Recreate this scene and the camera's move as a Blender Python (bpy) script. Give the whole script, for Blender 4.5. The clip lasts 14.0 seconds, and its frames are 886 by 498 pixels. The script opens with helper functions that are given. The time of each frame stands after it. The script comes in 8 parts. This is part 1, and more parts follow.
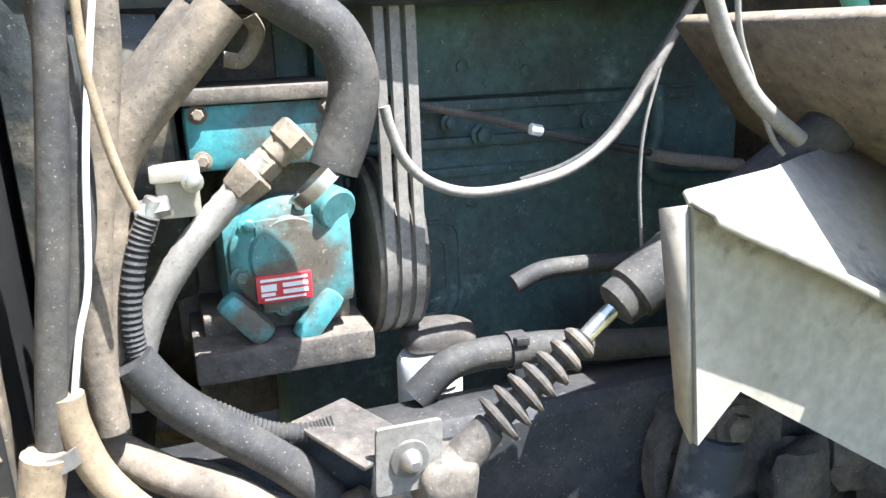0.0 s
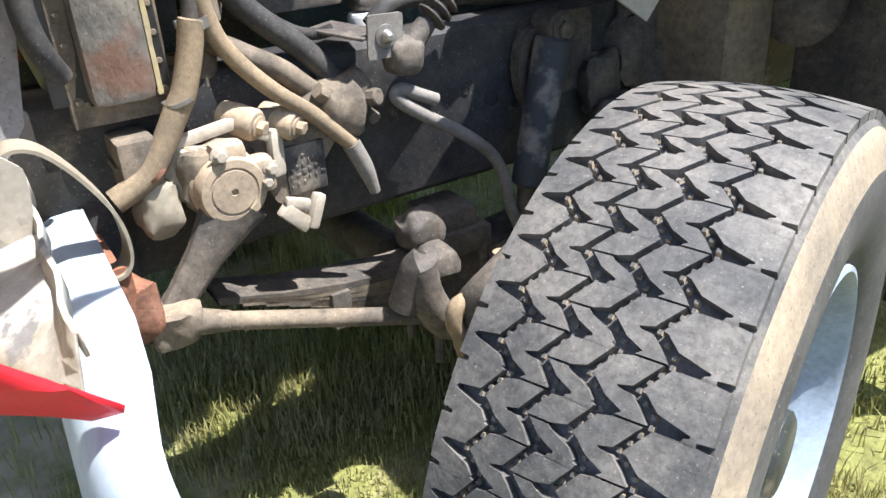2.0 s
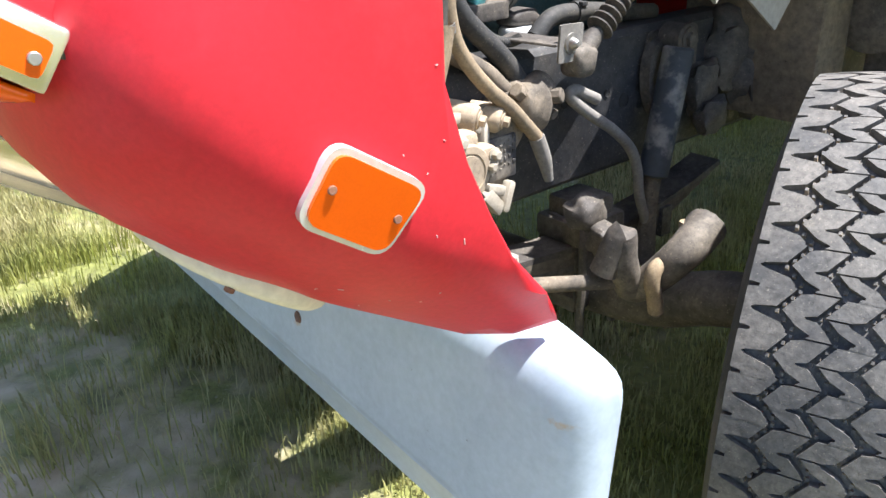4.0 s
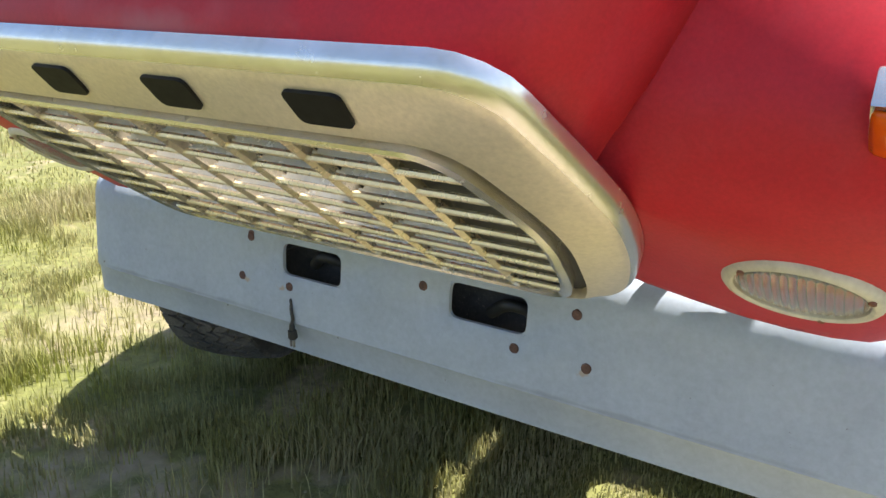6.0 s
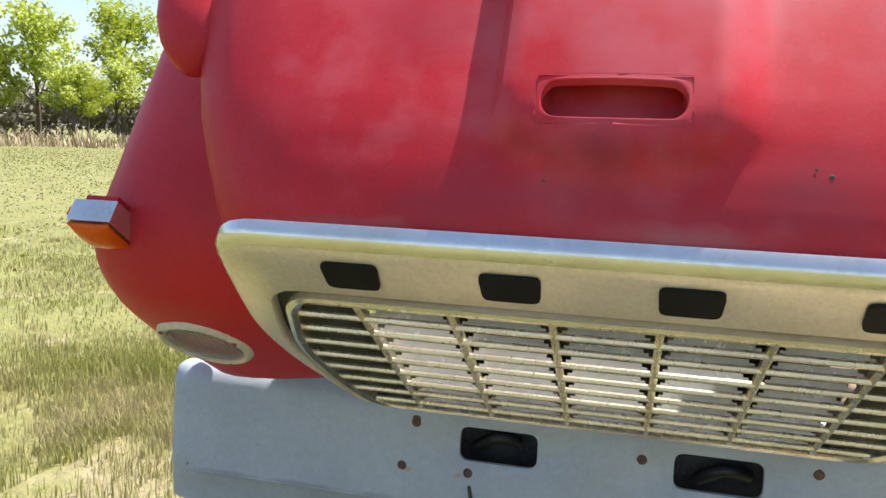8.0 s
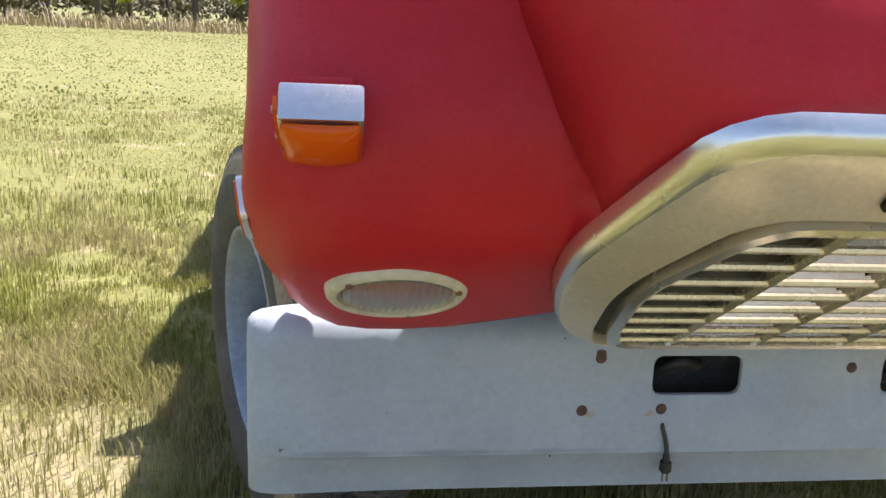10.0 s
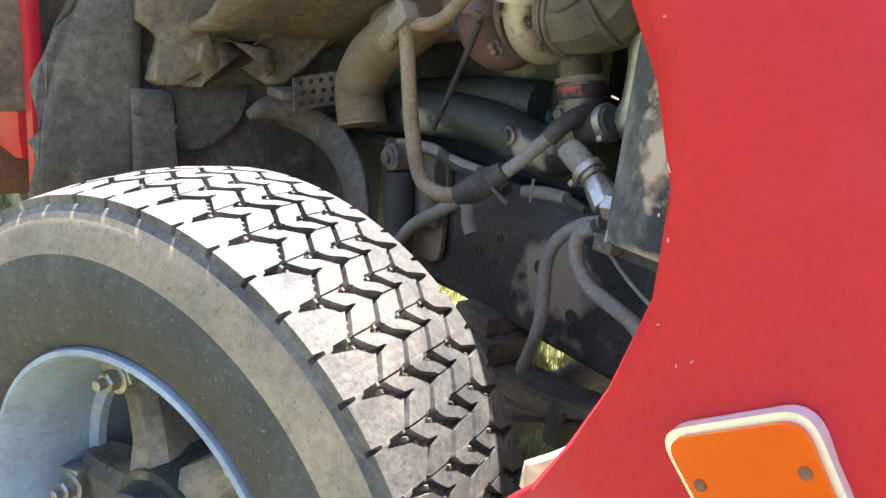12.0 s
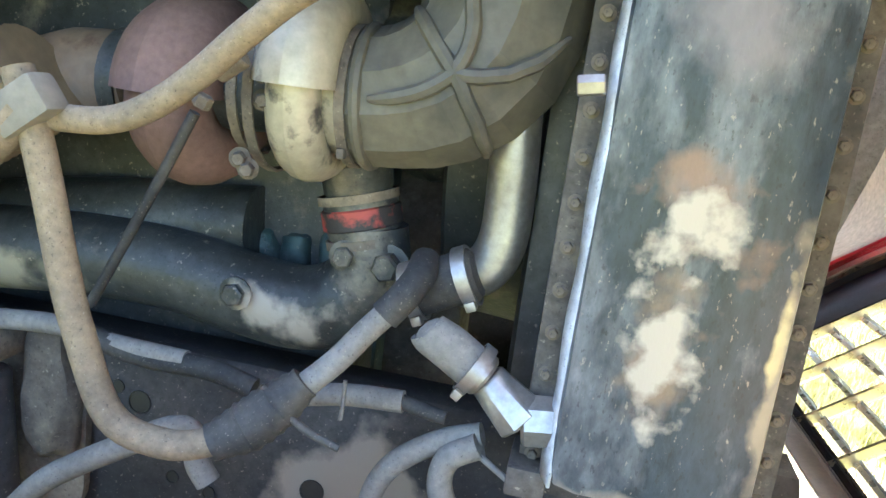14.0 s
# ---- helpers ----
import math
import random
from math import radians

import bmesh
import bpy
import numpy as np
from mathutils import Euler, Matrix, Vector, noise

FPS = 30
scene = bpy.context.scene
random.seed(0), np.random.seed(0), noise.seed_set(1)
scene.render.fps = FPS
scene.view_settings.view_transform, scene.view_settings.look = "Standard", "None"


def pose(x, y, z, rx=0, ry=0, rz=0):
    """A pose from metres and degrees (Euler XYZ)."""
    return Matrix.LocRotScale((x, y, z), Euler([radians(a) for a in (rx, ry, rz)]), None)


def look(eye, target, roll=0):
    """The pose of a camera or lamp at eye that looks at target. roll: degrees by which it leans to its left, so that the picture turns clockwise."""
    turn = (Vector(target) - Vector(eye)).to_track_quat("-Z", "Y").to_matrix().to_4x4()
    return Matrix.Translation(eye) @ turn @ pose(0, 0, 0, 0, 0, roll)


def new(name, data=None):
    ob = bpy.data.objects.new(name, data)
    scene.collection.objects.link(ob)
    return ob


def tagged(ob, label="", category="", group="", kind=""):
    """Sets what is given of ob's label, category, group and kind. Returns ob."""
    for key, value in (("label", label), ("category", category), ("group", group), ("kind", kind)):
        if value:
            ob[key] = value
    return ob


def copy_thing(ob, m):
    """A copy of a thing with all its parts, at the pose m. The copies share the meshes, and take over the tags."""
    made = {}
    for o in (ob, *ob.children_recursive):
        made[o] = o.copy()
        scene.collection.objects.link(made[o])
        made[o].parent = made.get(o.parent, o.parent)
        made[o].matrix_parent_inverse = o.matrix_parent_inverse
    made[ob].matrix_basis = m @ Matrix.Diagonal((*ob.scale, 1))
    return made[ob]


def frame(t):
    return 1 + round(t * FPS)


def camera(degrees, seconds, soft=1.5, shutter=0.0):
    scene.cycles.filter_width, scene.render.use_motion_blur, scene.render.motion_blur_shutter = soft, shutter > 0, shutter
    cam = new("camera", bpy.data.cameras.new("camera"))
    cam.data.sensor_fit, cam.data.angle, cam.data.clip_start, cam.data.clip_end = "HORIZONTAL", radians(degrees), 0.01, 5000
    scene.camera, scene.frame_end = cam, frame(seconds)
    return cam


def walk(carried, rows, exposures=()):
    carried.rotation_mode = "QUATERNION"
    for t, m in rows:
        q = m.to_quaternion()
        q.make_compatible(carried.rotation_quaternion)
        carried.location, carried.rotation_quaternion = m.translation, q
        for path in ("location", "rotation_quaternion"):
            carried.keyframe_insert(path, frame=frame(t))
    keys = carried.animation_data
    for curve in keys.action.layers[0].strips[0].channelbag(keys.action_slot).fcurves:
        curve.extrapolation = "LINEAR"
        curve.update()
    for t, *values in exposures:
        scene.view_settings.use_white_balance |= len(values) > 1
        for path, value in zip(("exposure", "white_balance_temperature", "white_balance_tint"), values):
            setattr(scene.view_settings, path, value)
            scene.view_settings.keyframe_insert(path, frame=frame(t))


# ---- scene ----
cam = camera(58.66, 14.0)
PATH = [
    (0.0, pose(1.135, 0.446, 1.353, 74.78, 2.90, 72.51)),
    (0.5, pose(1.261, 0.348, 1.311, 72.15, 2.94, 70.53)),
    (1.0, pose(1.356, 0.157, 1.288, 68.89, 3.07, 67.17)),
    (1.5, pose(1.490, 0.067, 1.266, 65.96, 3.54, 64.02)),
    (2.0, pose(1.634, 0.036, 1.241, 62.66, 3.67, 59.01)),
    (2.5, pose(1.694, -0.073, 1.218, 60.32, 3.72, 54.55)),
    (3.0, pose(1.724, -0.226, 1.214, 58.90, 3.61, 50.31)),
    (3.5, pose(1.658, -0.282, 1.205, 59.60, 3.39, 49.81)),
    (4.0, pose(1.544, -0.474, 1.255, 65.05, 3.13, 53.09)),
    (4.2, pose(1.516, -0.602, 1.280, 66.81, 2.82, 53.34)),
    (6.3, pose(0.810, -1.401, 1.303, 73.10, -1.43, 29.80)),
    (6.5, pose(0.717, -1.455, 1.321, 74.45, -1.89, 29.00)),
    (7.0, pose(0.512, -1.599, 1.348, 79.30, -3.03, 23.29)),
    (7.5, pose(0.314, -1.673, 1.369, 82.81, -2.79, 17.09)),
    (8.0, pose(0.041, -1.685, 1.367, 82.09, -1.99, 14.34)),
    (8.5, pose(-0.230, -1.766, 1.339, 78.05, -2.03, 10.50)),
    (8.7, pose(-0.320, -1.744, 1.323, 76.91, -2.10, 8.45)),
    (10.8, pose(-1.217, -0.954, 1.281, 73.30, -3.89, -17.86)),
    (11.0, pose(-1.282, -0.863, 1.272, 73.15, -4.30, -21.12)),
    (11.5, pose(-1.427, -0.635, 1.274, 72.61, -5.01, -30.22)),
    (12.0, pose(-1.451, -0.357, 1.273, 72.30, -5.62, -40.64)),
    (12.5, pose(-1.472, -0.129, 1.282, 73.19, -5.89, -52.23)),
    (13.0, pose(-1.429, 0.039, 1.305, 73.76, -6.40, -63.52)),
    (13.5, pose(-1.272, 0.182, 1.286, 74.96, -6.86, -73.25)),
    (14.0, pose(-1.184, 0.325, 1.304, 77.06, -7.09, -81.99)),
]
EXPOSURES = [(0.0, 2.35, 5650, 10), (1.0, 2.2, 5750, 11), (2.0, 1.45, 5900, 12), (3.0, 1.2, 5950, 12), (4.2, 1.65, 5900, 12), (6.3, 1.25, 6300, 15), (8.7, 1.15, 6350, 15),
             (10.8, 1.55, 6500, 22), (11.5, 2.1, 6500, 22), (12.0, 2.55, 6250, 15), (14.0, 3.45, 5700, 8)]
walk(cam, PATH, EXPOSURES)

# ---------- light ----------
SUN = Vector((0.32, 0.34, 1.0)).normalized()
world = bpy.data.worlds.new("sky")
scene.world = world
world.use_nodes = True
wt = world.node_tree
sky = wt.nodes.new("ShaderNodeTexSky")
sky.sky_type, sky.sun_disc = "NISHITA", False
sky.sun_elevation = math.asin(SUN.z)
sky.sun_rotation = math.atan2(SUN.x, SUN.y)
sky.air_density, sky.dust_density = 1.0, 1.5
wt.nodes["Background"].inputs["Strength"].default_value = 0.108
wt.links.new(sky.outputs["Color"], wt.nodes["Background"].inputs["Color"])
lamp = bpy.data.lights.new("sun", "SUN")
lamp.energy, lamp.angle, lamp.color = 5.0, radians(0.53), (1.0, 0.95, 0.87)
sun = new("sun", lamp)
sun.matrix_world = look(SUN * 30, (0, 0, 0))


# ---------- materials ----------
def surface(name, base, second=None, rough=0.6, metal=0.0, grain=60.0, patch=4.0, bump=0.15, mix=0.5, low=0.42, high=0.62,
            third=None, third_scale=9.0, third_low=0.58, third_high=0.66, coat=0.0, spread=0.08, bump_size=0.004, stretch=(1, 1, 1), island=False):
    """A weathered surface: two colours mixed by broad patches, a third by blotches, fine grain in tone, roughness and relief."""
    m = bpy.data.materials.new(name)
    m.use_nodes = True
    nt = m.node_tree
    p = nt.nodes["Principled BSDF"]
    link = nt.links.new
    co = nt.nodes.new("ShaderNodeTexCoord")
    mp = nt.nodes.new("ShaderNodeMapping")
    mp.inputs["Scale"].default_value = stretch
    link(co.outputs["Object"], mp.inputs["Vector"])

    def fbm(scale, detail=5.0, seed=0.0):
        n = nt.nodes.new("ShaderNodeTexNoise")
        n.noise_dimensions = "4D"
        n.inputs["Scale"].default_value, n.inputs["Detail"].default_value = scale, detail
        n.inputs["W"].default_value = seed
        n.inputs["Roughness"].default_value = 0.62
        link(mp.outputs["Vector"], n.inputs["Vector"])
        return n.outputs["Fac"]

    def ramp(fac, a, b):
        n = nt.nodes.new("ShaderNodeMapRange")
        n.inputs["From Min"].default_value, n.inputs["From Max"].default_value = a, b
        link(fac, n.inputs["Value"])
        return n.outputs["Result"]

    def blend(fac, a, b, mode="MIX"):
        n = nt.nodes.new("ShaderNodeMix")
        n.data_type, n.blend_type = "RGBA", mode
        for sock, v in ((n.inputs["Factor"], fac), (n.inputs["A"], a), (n.inputs["B"], b)):
            if hasattr(v, "links"):
                link(v, sock)
            else:
                sock.default_value = v
        return n.outputs["Result"]

    seed = sum(ord(c) for c in name) * 0.37
    c1 = (*base, 1)
    c2 = (*(second or [v * 0.55 for v in base]), 1)
    f1 = ramp(fbm(patch, 8.0, seed), low, high)
    mm = nt.nodes.new("ShaderNodeMath")
    mm.operation = "MULTIPLY"
    mm.inputs[1].default_value = mix
    link(f1, mm.inputs[0])
    col = blend(mm.outputs[0], c1, c2)
    if third:
        col = blend(ramp(fbm(third_scale, 9.0, seed + 5), third_low, third_high), col, (*third, 1))
    g = fbm(grain, 4.0, seed + 9)
    tone = nt.nodes.new("ShaderNodeMapRange")
    tone.inputs["From Min"].default_value, tone.inputs["From Max"].default_value = 0.3, 0.7
    tone.inputs["To Min"].default_value, tone.inputs["To Max"].default_value = 1 - spread * 2, 1 + spread * 2
    link(g, tone.inputs["Value"])
    vm = nt.nodes.new("ShaderNodeVectorMath")
    vm.operation = "SCALE"
    link(col, vm.inputs[0])
    link(tone.outputs[0], vm.inputs["Scale"])
    out = vm.outputs[0]
    if spread >= 0.1 and not island:
        # fine flecks of grit and chipped dirt
        fl = fbm(grain * 3.0, 3.0, seed + 13)
        out = blend(ramp(fl, 0.60, 0.68), out, blend(0.55, out, (0.02, 0.018, 0.016, 1)))
        out = blend(ramp(fl, 0.37, 0.30), out, blend(0.5, out, (0.42, 0.36, 0.27, 1)))
    if island:
        geo = nt.nodes.new("ShaderNodeNewGeometry")
        r2 = nt.nodes.new("ShaderNodeMapRange")
        r2.inputs["To Min"].default_value, r2.inputs["To Max"].default_value = 0.72, 1.28
        link(geo.outputs["Random Per Island"], r2.inputs["Value"])
        v2 = nt.nodes.new("ShaderNodeVectorMath")
        v2.operation = "SCALE"
        link(out, v2.inputs[0])
        link(r2.outputs[0], v2.inputs["Scale"])
        out = v2.outputs[0]
    link(out, p.inputs["Base Color"])
    rr = nt.nodes.new("ShaderNodeMapRange")
    rr.inputs["To Min"].default_value, rr.inputs["To Max"].default_value = max(rough - 0.12, 0.02), min(rough + 0.12, 1)
    link(fbm(patch * 3, 6.0, seed + 3), rr.inputs["Value"])
    link(rr.outputs[0], p.inputs["Roughness"])
    p.inputs["Metallic"].default_value = metal
    p.inputs["Coat Weight"].default_value = coat
    p.inputs["Coat Roughness"].default_value = 0.25
    if bump:
        b = nt.nodes.new("ShaderNodeBump")
        b.inputs["Strength"].default_value, b.inputs["Distance"].default_value = bump, bump_size
        link(fbm(grain * 0.7, 6.0, seed + 2), b.inputs["Height"])
        link(b.outputs["Normal"], p.inputs["Normal"])
    return m


def blotch(m, centre, radii, colour, ragged=0.9, scale=14.0, amount=1.0, soft=0.25):
    """A patch of colour with a ragged outline at one place of a surface."""
    nt = m.node_tree
    link = nt.links.new
    p = nt.nodes["Principled BSDF"]
    old = p.inputs["Base Color"].links[0].from_socket
    co = nt.nodes.new("ShaderNodeTexCoord")
    sub = nt.nodes.new("ShaderNodeVectorMath")
    sub.operation = "SUBTRACT"
    sub.inputs[1].default_value = centre
    div = nt.nodes.new("ShaderNodeVectorMath")
    div.operation = "DIVIDE"
    div.inputs[1].default_value = radii
    size = nt.nodes.new("ShaderNodeVectorMath")
    size.operation = "LENGTH"
    link(co.outputs["Object"], sub.inputs[0])
    link(sub.outputs[0], div.inputs[0])
    link(div.outputs[0], size.inputs[0])
    n = nt.nodes.new("ShaderNodeTexNoise")
    n.inputs["Scale"].default_value, n.inputs["Detail"].default_value = scale, 7.0
    link(co.outputs["Object"], n.inputs["Vector"])
    mul = nt.nodes.new("ShaderNodeMath")
    mul.operation = "MULTIPLY_ADD"
    mul.inputs[1].default_value, mul.inputs[2].default_value = 2 * ragged, -ragged
    link(n.outputs["Fac"], mul.inputs[0])
    add = nt.nodes.new("ShaderNodeMath")
    add.operation = "ADD"
    link(size.outputs["Value"], add.inputs[0])
    link(mul.outputs[0], add.inputs[1])
    rng = nt.nodes.new("ShaderNodeMapRange")
    rng.inputs["From Min"].default_value, rng.inputs["From Max"].default_value = 1.0, 1.0 - soft
    rng.inputs["To Max"].default_value = amount
    link(add.outputs[0], rng.inputs["Value"])
    mix = nt.nodes.new("ShaderNodeMix")
    mix.data_type = "RGBA"
    link(rng.outputs["Result"], mix.inputs["Factor"])
    link(old, mix.inputs["A"])
    mix.inputs["B"].default_value = (*colour, 1)
    link(mix.outputs["Result"], p.inputs["Base Color"])


RED = surface("red_paint", (0.53, 0.020, 0.027), (0.43, 0.020, 0.030), rough=0.48, patch=2.2, grain=160, bump=0.03, mix=0.9, low=0.40, high=0.65,
              third=(0.50, 0.042, 0.054), third_scale=6.5, third_low=0.50, third_high=0.82, spread=0.05, coat=0.05)
RED.node_tree.nodes["Principled BSDF"].inputs["Specular IOR Level"].default_value = 0.2
INNER = surface("fibreglass_inside", (0.62, 0.51, 0.34), (0.48, 0.38, 0.24), rough=0.75, grain=90, patch=7, bump=0.3, mix=0.6, spread=0.09)
BUMPER = surface("bumper_paint", (0.395, 0.45, 0.50), (0.315, 0.36, 0.41), rough=0.5, grain=80, patch=5, bump=0.06, mix=0.5,
                 third=(0.16, 0.14, 0.13), third_scale=55, third_low=0.685, third_high=0.72, spread=0.04)
CHROME = surface("bright_trim", (0.80, 0.78, 0.74), (0.66, 0.62, 0.52), rough=0.24, metal=0.9, patch=6, grain=120, bump=0.02, mix=0.7, spread=0.03)
DULL = surface("dull_aluminium", (0.80, 0.71, 0.58), (0.70, 0.61, 0.49), rough=0.34, metal=0.55, patch=6, grain=120, bump=0.03, mix=0.7, spread=0.05)
BLACK = surface("black_paint", (0.02, 0.02, 0.02), (0.035, 0.033, 0.03), rough=0.5, patch=8, bump=0.05)
RUBBER = surface("tyre_rubber", (0.050, 0.048, 0.046), (0.10, 0.095, 0.085), rough=0.72, patch=5, grain=70, bump=0.15, mix=0.9, spread=0.12)
TREAD = surface("dusty_tread", (0.062, 0.060, 0.057), (0.155, 0.14, 0.12), rough=0.72, patch=7, grain=110, bump=0.35, mix=0.9, spread=0.18,
                third=(0.26, 0.23, 0.175), third_scale=22, third_low=0.64, third_high=0.75)
DUSTY = surface("dusty_shoulder", (0.33, 0.26, 0.175), (0.20, 0.165, 0.12), rough=0.85, patch=8, grain=90, bump=0.15, mix=0.8, spread=0.1)
RIM = surface("wheel_paint", (0.31, 0.37, 0.44), (0.21, 0.24, 0.27), rough=0.45, patch=6, grain=90, bump=0.06, mix=0.7,
              third=(0.26, 0.17, 0.10), third_scale=14, third_low=0.64, third_high=0.70)
FRAME = surface("frame_black", (0.030, 0.030, 0.032), (0.075, 0.068, 0.060), rough=0.7, patch=6, grain=80, bump=0.25, mix=0.9,
                third=(0.20, 0.17, 0.13), third_scale=7, third_low=0.60, third_high=0.70, spread=0.15)
GREASE = surface("oily_dirt", (0.065, 0.056, 0.048), (0.15, 0.125, 0.095), rough=0.75, patch=8, grain=70, bump=0.5, mix=0.9, spread=0.2)
DUSTMETAL = surface("dusty_cast_iron", (0.10, 0.082, 0.062), (0.26, 0.205, 0.14), rough=0.85, patch=8, grain=80, bump=0.4, mix=0.9, spread=0.14)
ENGINE = surface("engine_green", (0.058, 0.105, 0.100), (0.055, 0.060, 0.057), rough=0.55, patch=6, grain=60, bump=0.3, mix=0.9,
                 third=(0.16, 0.21, 0.20), third_scale=12, third_low=0.60, third_high=0.68, spread=0.15)
TEAL = surface("teal_paint", (0.075, 0.30, 0.31), (0.085, 0.19, 0.19), rough=0.5, patch=7, grain=70, bump=0.25, mix=0.8,
               third=(0.10, 0.085, 0.065), third_scale=11, third_low=0.46, third_high=0.58, spread=0.12)
BLOCK = surface("engine_black", (0.028, 0.032, 0.032), (0.06, 0.062, 0.055), rough=0.45, patch=7, grain=60, bump=0.5, mix=0.9,
                third=(0.22, 0.185, 0.13), third_scale=8, third_low=0.55, third_high=0.68, spread=0.2)
RADTANK = surface("radiator_tank", (0.032, 0.042, 0.050), (0.20, 0.205, 0.205), rough=0.40, patch=15, grain=70, bump=0.3, mix=0.95, low=0.46, high=0.66, stretch=(1, 1, 0.45), spread=0.2,
                  third=(0.24, 0.17, 0.115), third_scale=9, third_low=0.62, third_high=0.74)
RADRUST = surface("radiator_rusty", (0.20, 0.175, 0.14), (0.075, 0.075, 0.075), rough=0.75, patch=6, grain=60, bump=0.8, mix=0.9, stretch=(1, 1, 0.6),
                  third=(0.20, 0.105, 0.065), third_scale=11, third_low=0.56, third_high=0.70, spread=0.2)
HOSE = surface("black_hose", (0.030, 0.029, 0.028), (0.085, 0.075, 0.06), rough=0.75, patch=12, grain=120, bump=0.25, mix=0.8, spread=0.15)
TANHOSE = surface("dusty_hose", (0.27, 0.20, 0.12), (0.17, 0.13, 0.085), rough=0.85, patch=10, grain=120, bump=0.25, mix=0.8, spread=0.12)
GREYHOSE = surface("grey_hose", (0.24, 0.22, 0.19), (0.15, 0.135, 0.115), rough=0.8, patch=10, grain=120, bump=0.2, mix=0.8, spread=0.1)
STEEL = surface("worn_steel", (0.42, 0.40, 0.37), (0.25, 0.22, 0.19), rough=0.42, metal=0.8, patch=14, grain=120, bump=0.1, mix=0.8)
RUST = surface("rust", (0.25, 0.105, 0.055), (0.14, 0.07, 0.045), rough=0.85, patch=12, grain=120, bump=0.4, mix=0.8, spread=0.15)
DARKRUST = surface("dark_rust", (0.085, 0.045, 0.035), (0.16, 0.085, 0.055), rough=0.8, patch=60, grain=200, bump=0.4, mix=0.8, spread=0.12)
SHIELD = surface("splash_shield", (0.37, 0.335, 0.27), (0.26, 0.235, 0.18), rough=0.7, patch=6, grain=70, bump=0.12, mix=0.7,
                 third=(0.12, 0.11, 0.10), third_scale=11, third_low=0.60, third_high=0.68)
WHITE = surface("white_label", (0.75, 0.75, 0.73), (0.6, 0.6, 0.58), rough=0.5, patch=10, bump=0.03)
SOIL = surface("soil", (0.178, 0.178, 0.050), (0.145, 0.155, 0.038), rough=0.95, patch=1.1, grain=25, bump=0.8, mix=0.9, bump_size=0.02, spread=0.2,
               third=(0.31, 0.255, 0.155), third_scale=3.2, third_low=0.56, third_high=0.70)
GRASS = surface("grass_blades", (0.235, 0.252, 0.044), (0.39, 0.338, 0.165), rough=0.6, patch=1.1, grain=30, bump=0, mix=0.9, low=0.38, high=0.60, spread=0.1, island=True)
LEAF = surface("leaves", (0.44, 0.50, 0.06), (0.26, 0.34, 0.05), rough=0.6, patch=0.12, grain=4, bump=0, mix=0.8, island=True)
BARK = surface("bark", (0.11, 0.085, 0.06), (0.06, 0.05, 0.04), rough=0.95, patch=3, grain=20, bump=0.6, bump_size=0.02)
ORANGE = surface("amber_plastic", (0.70, 0.10, 0.0), (0.58, 0.07, 0.0), rough=0.18, patch=6, grain=400, bump=0.06, mix=0.5, spread=0.02, coat=0.1)
ORANGE.node_tree.nodes["Principled BSDF"].inputs["Specular IOR Level"].default_value = 0.3


# ---------- building helpers ----------
def part(name, bm, material, parent=None, label="", smooth=True, materials=()):
    """Link a bmesh as one mesh object under a thing or part."""
    me = bpy.data.meshes.new(name)
    bm.to_mesh(me)
    bm.free()
    for m in (material, *materials):
        me.materials.append(m)
    if smooth:
        me.shade_smooth()
        me.set_sharp_from_angle(angle=radians(38))
    ob = new(name, me)
    if parent:
        ob.parent = parent
    if label:
        tagged(ob, label)
    return ob


def box(bm, lo, hi, bevel=0.004, m=None):
    """A box between two corners with rounded edges, turned by m about the world's origin."""
    r = bmesh.ops.create_cube(bm, size=1)
    lo, hi = Vector(lo), Vector(hi)
    t = Matrix.LocRotScale((lo + hi) / 2, None, hi - lo)
    bmesh.ops.transform(bm, matrix=t, verts=r["verts"])
    vs = r["verts"]
    if bevel:
        es = list({e for v in vs for e in v.link_edges})
        q = bmesh.ops.bevel(bm, geom=es, offset=bevel, segments=2, profile=0.6, affect="EDGES")
        vs = list({v for f in q["faces"] for v in f.verts} | {v for v in vs if v.is_valid})
    if m is not None:
        bmesh.ops.transform(bm, matrix=m, verts=vs)
    return vs


def beam(bm, a, b, w, h, bevel=0.003, up=(0, 0, 1)):
    """A bar from a to b, w wide and h high."""
    a, b = Vector(a), Vector(b)
    d = b - a
    y = d.normalized()
    x = y.cross(Vector(up))
    if x.length < 1e-4:
        x = y.cross(Vector((1, 0, 0)))
    x.normalize()
    z = x.cross(y)
    m = Matrix((x, y, z)).transposed().to_4x4()
    m.translation = (a + b) / 2
    return box(bm, (-w / 2, -d.length / 2, -h / 2), (w / 2, d.length / 2, h / 2), bevel, m)


def frames_along(pts):
    out, n = [], None
    for i, p in enumerate(pts):
        t = (pts[min(i + 1, len(pts) - 1)] - pts[max(i - 1, 0)]).normalized()
        if n is None:
            n = t.orthogonal().normalized()
        n = (n - t * n.dot(t)).normalized()
        out.append((p, n, t.cross(n)))
    return out


def smooth_line(pts, steps=6):
    pts = [Vector(p) for p in pts]
    if len(pts) < 3:
        return pts
    q = [2 * pts[0] - pts[1], *pts, 2 * pts[-1] - pts[-2]]
    out = []
    for i in range(1, len(q) - 2):
        a, b, c, d = q[i - 1:i + 3]
        for k in range(steps):
            t = k / steps
            out.append(0.5 * (2 * b + (c - a) * t + (2 * a - 5 * b + 4 * c - d) * t * t + (3 * b - a - 3 * c + d) * t ** 3))
    return out + [pts[-1]]


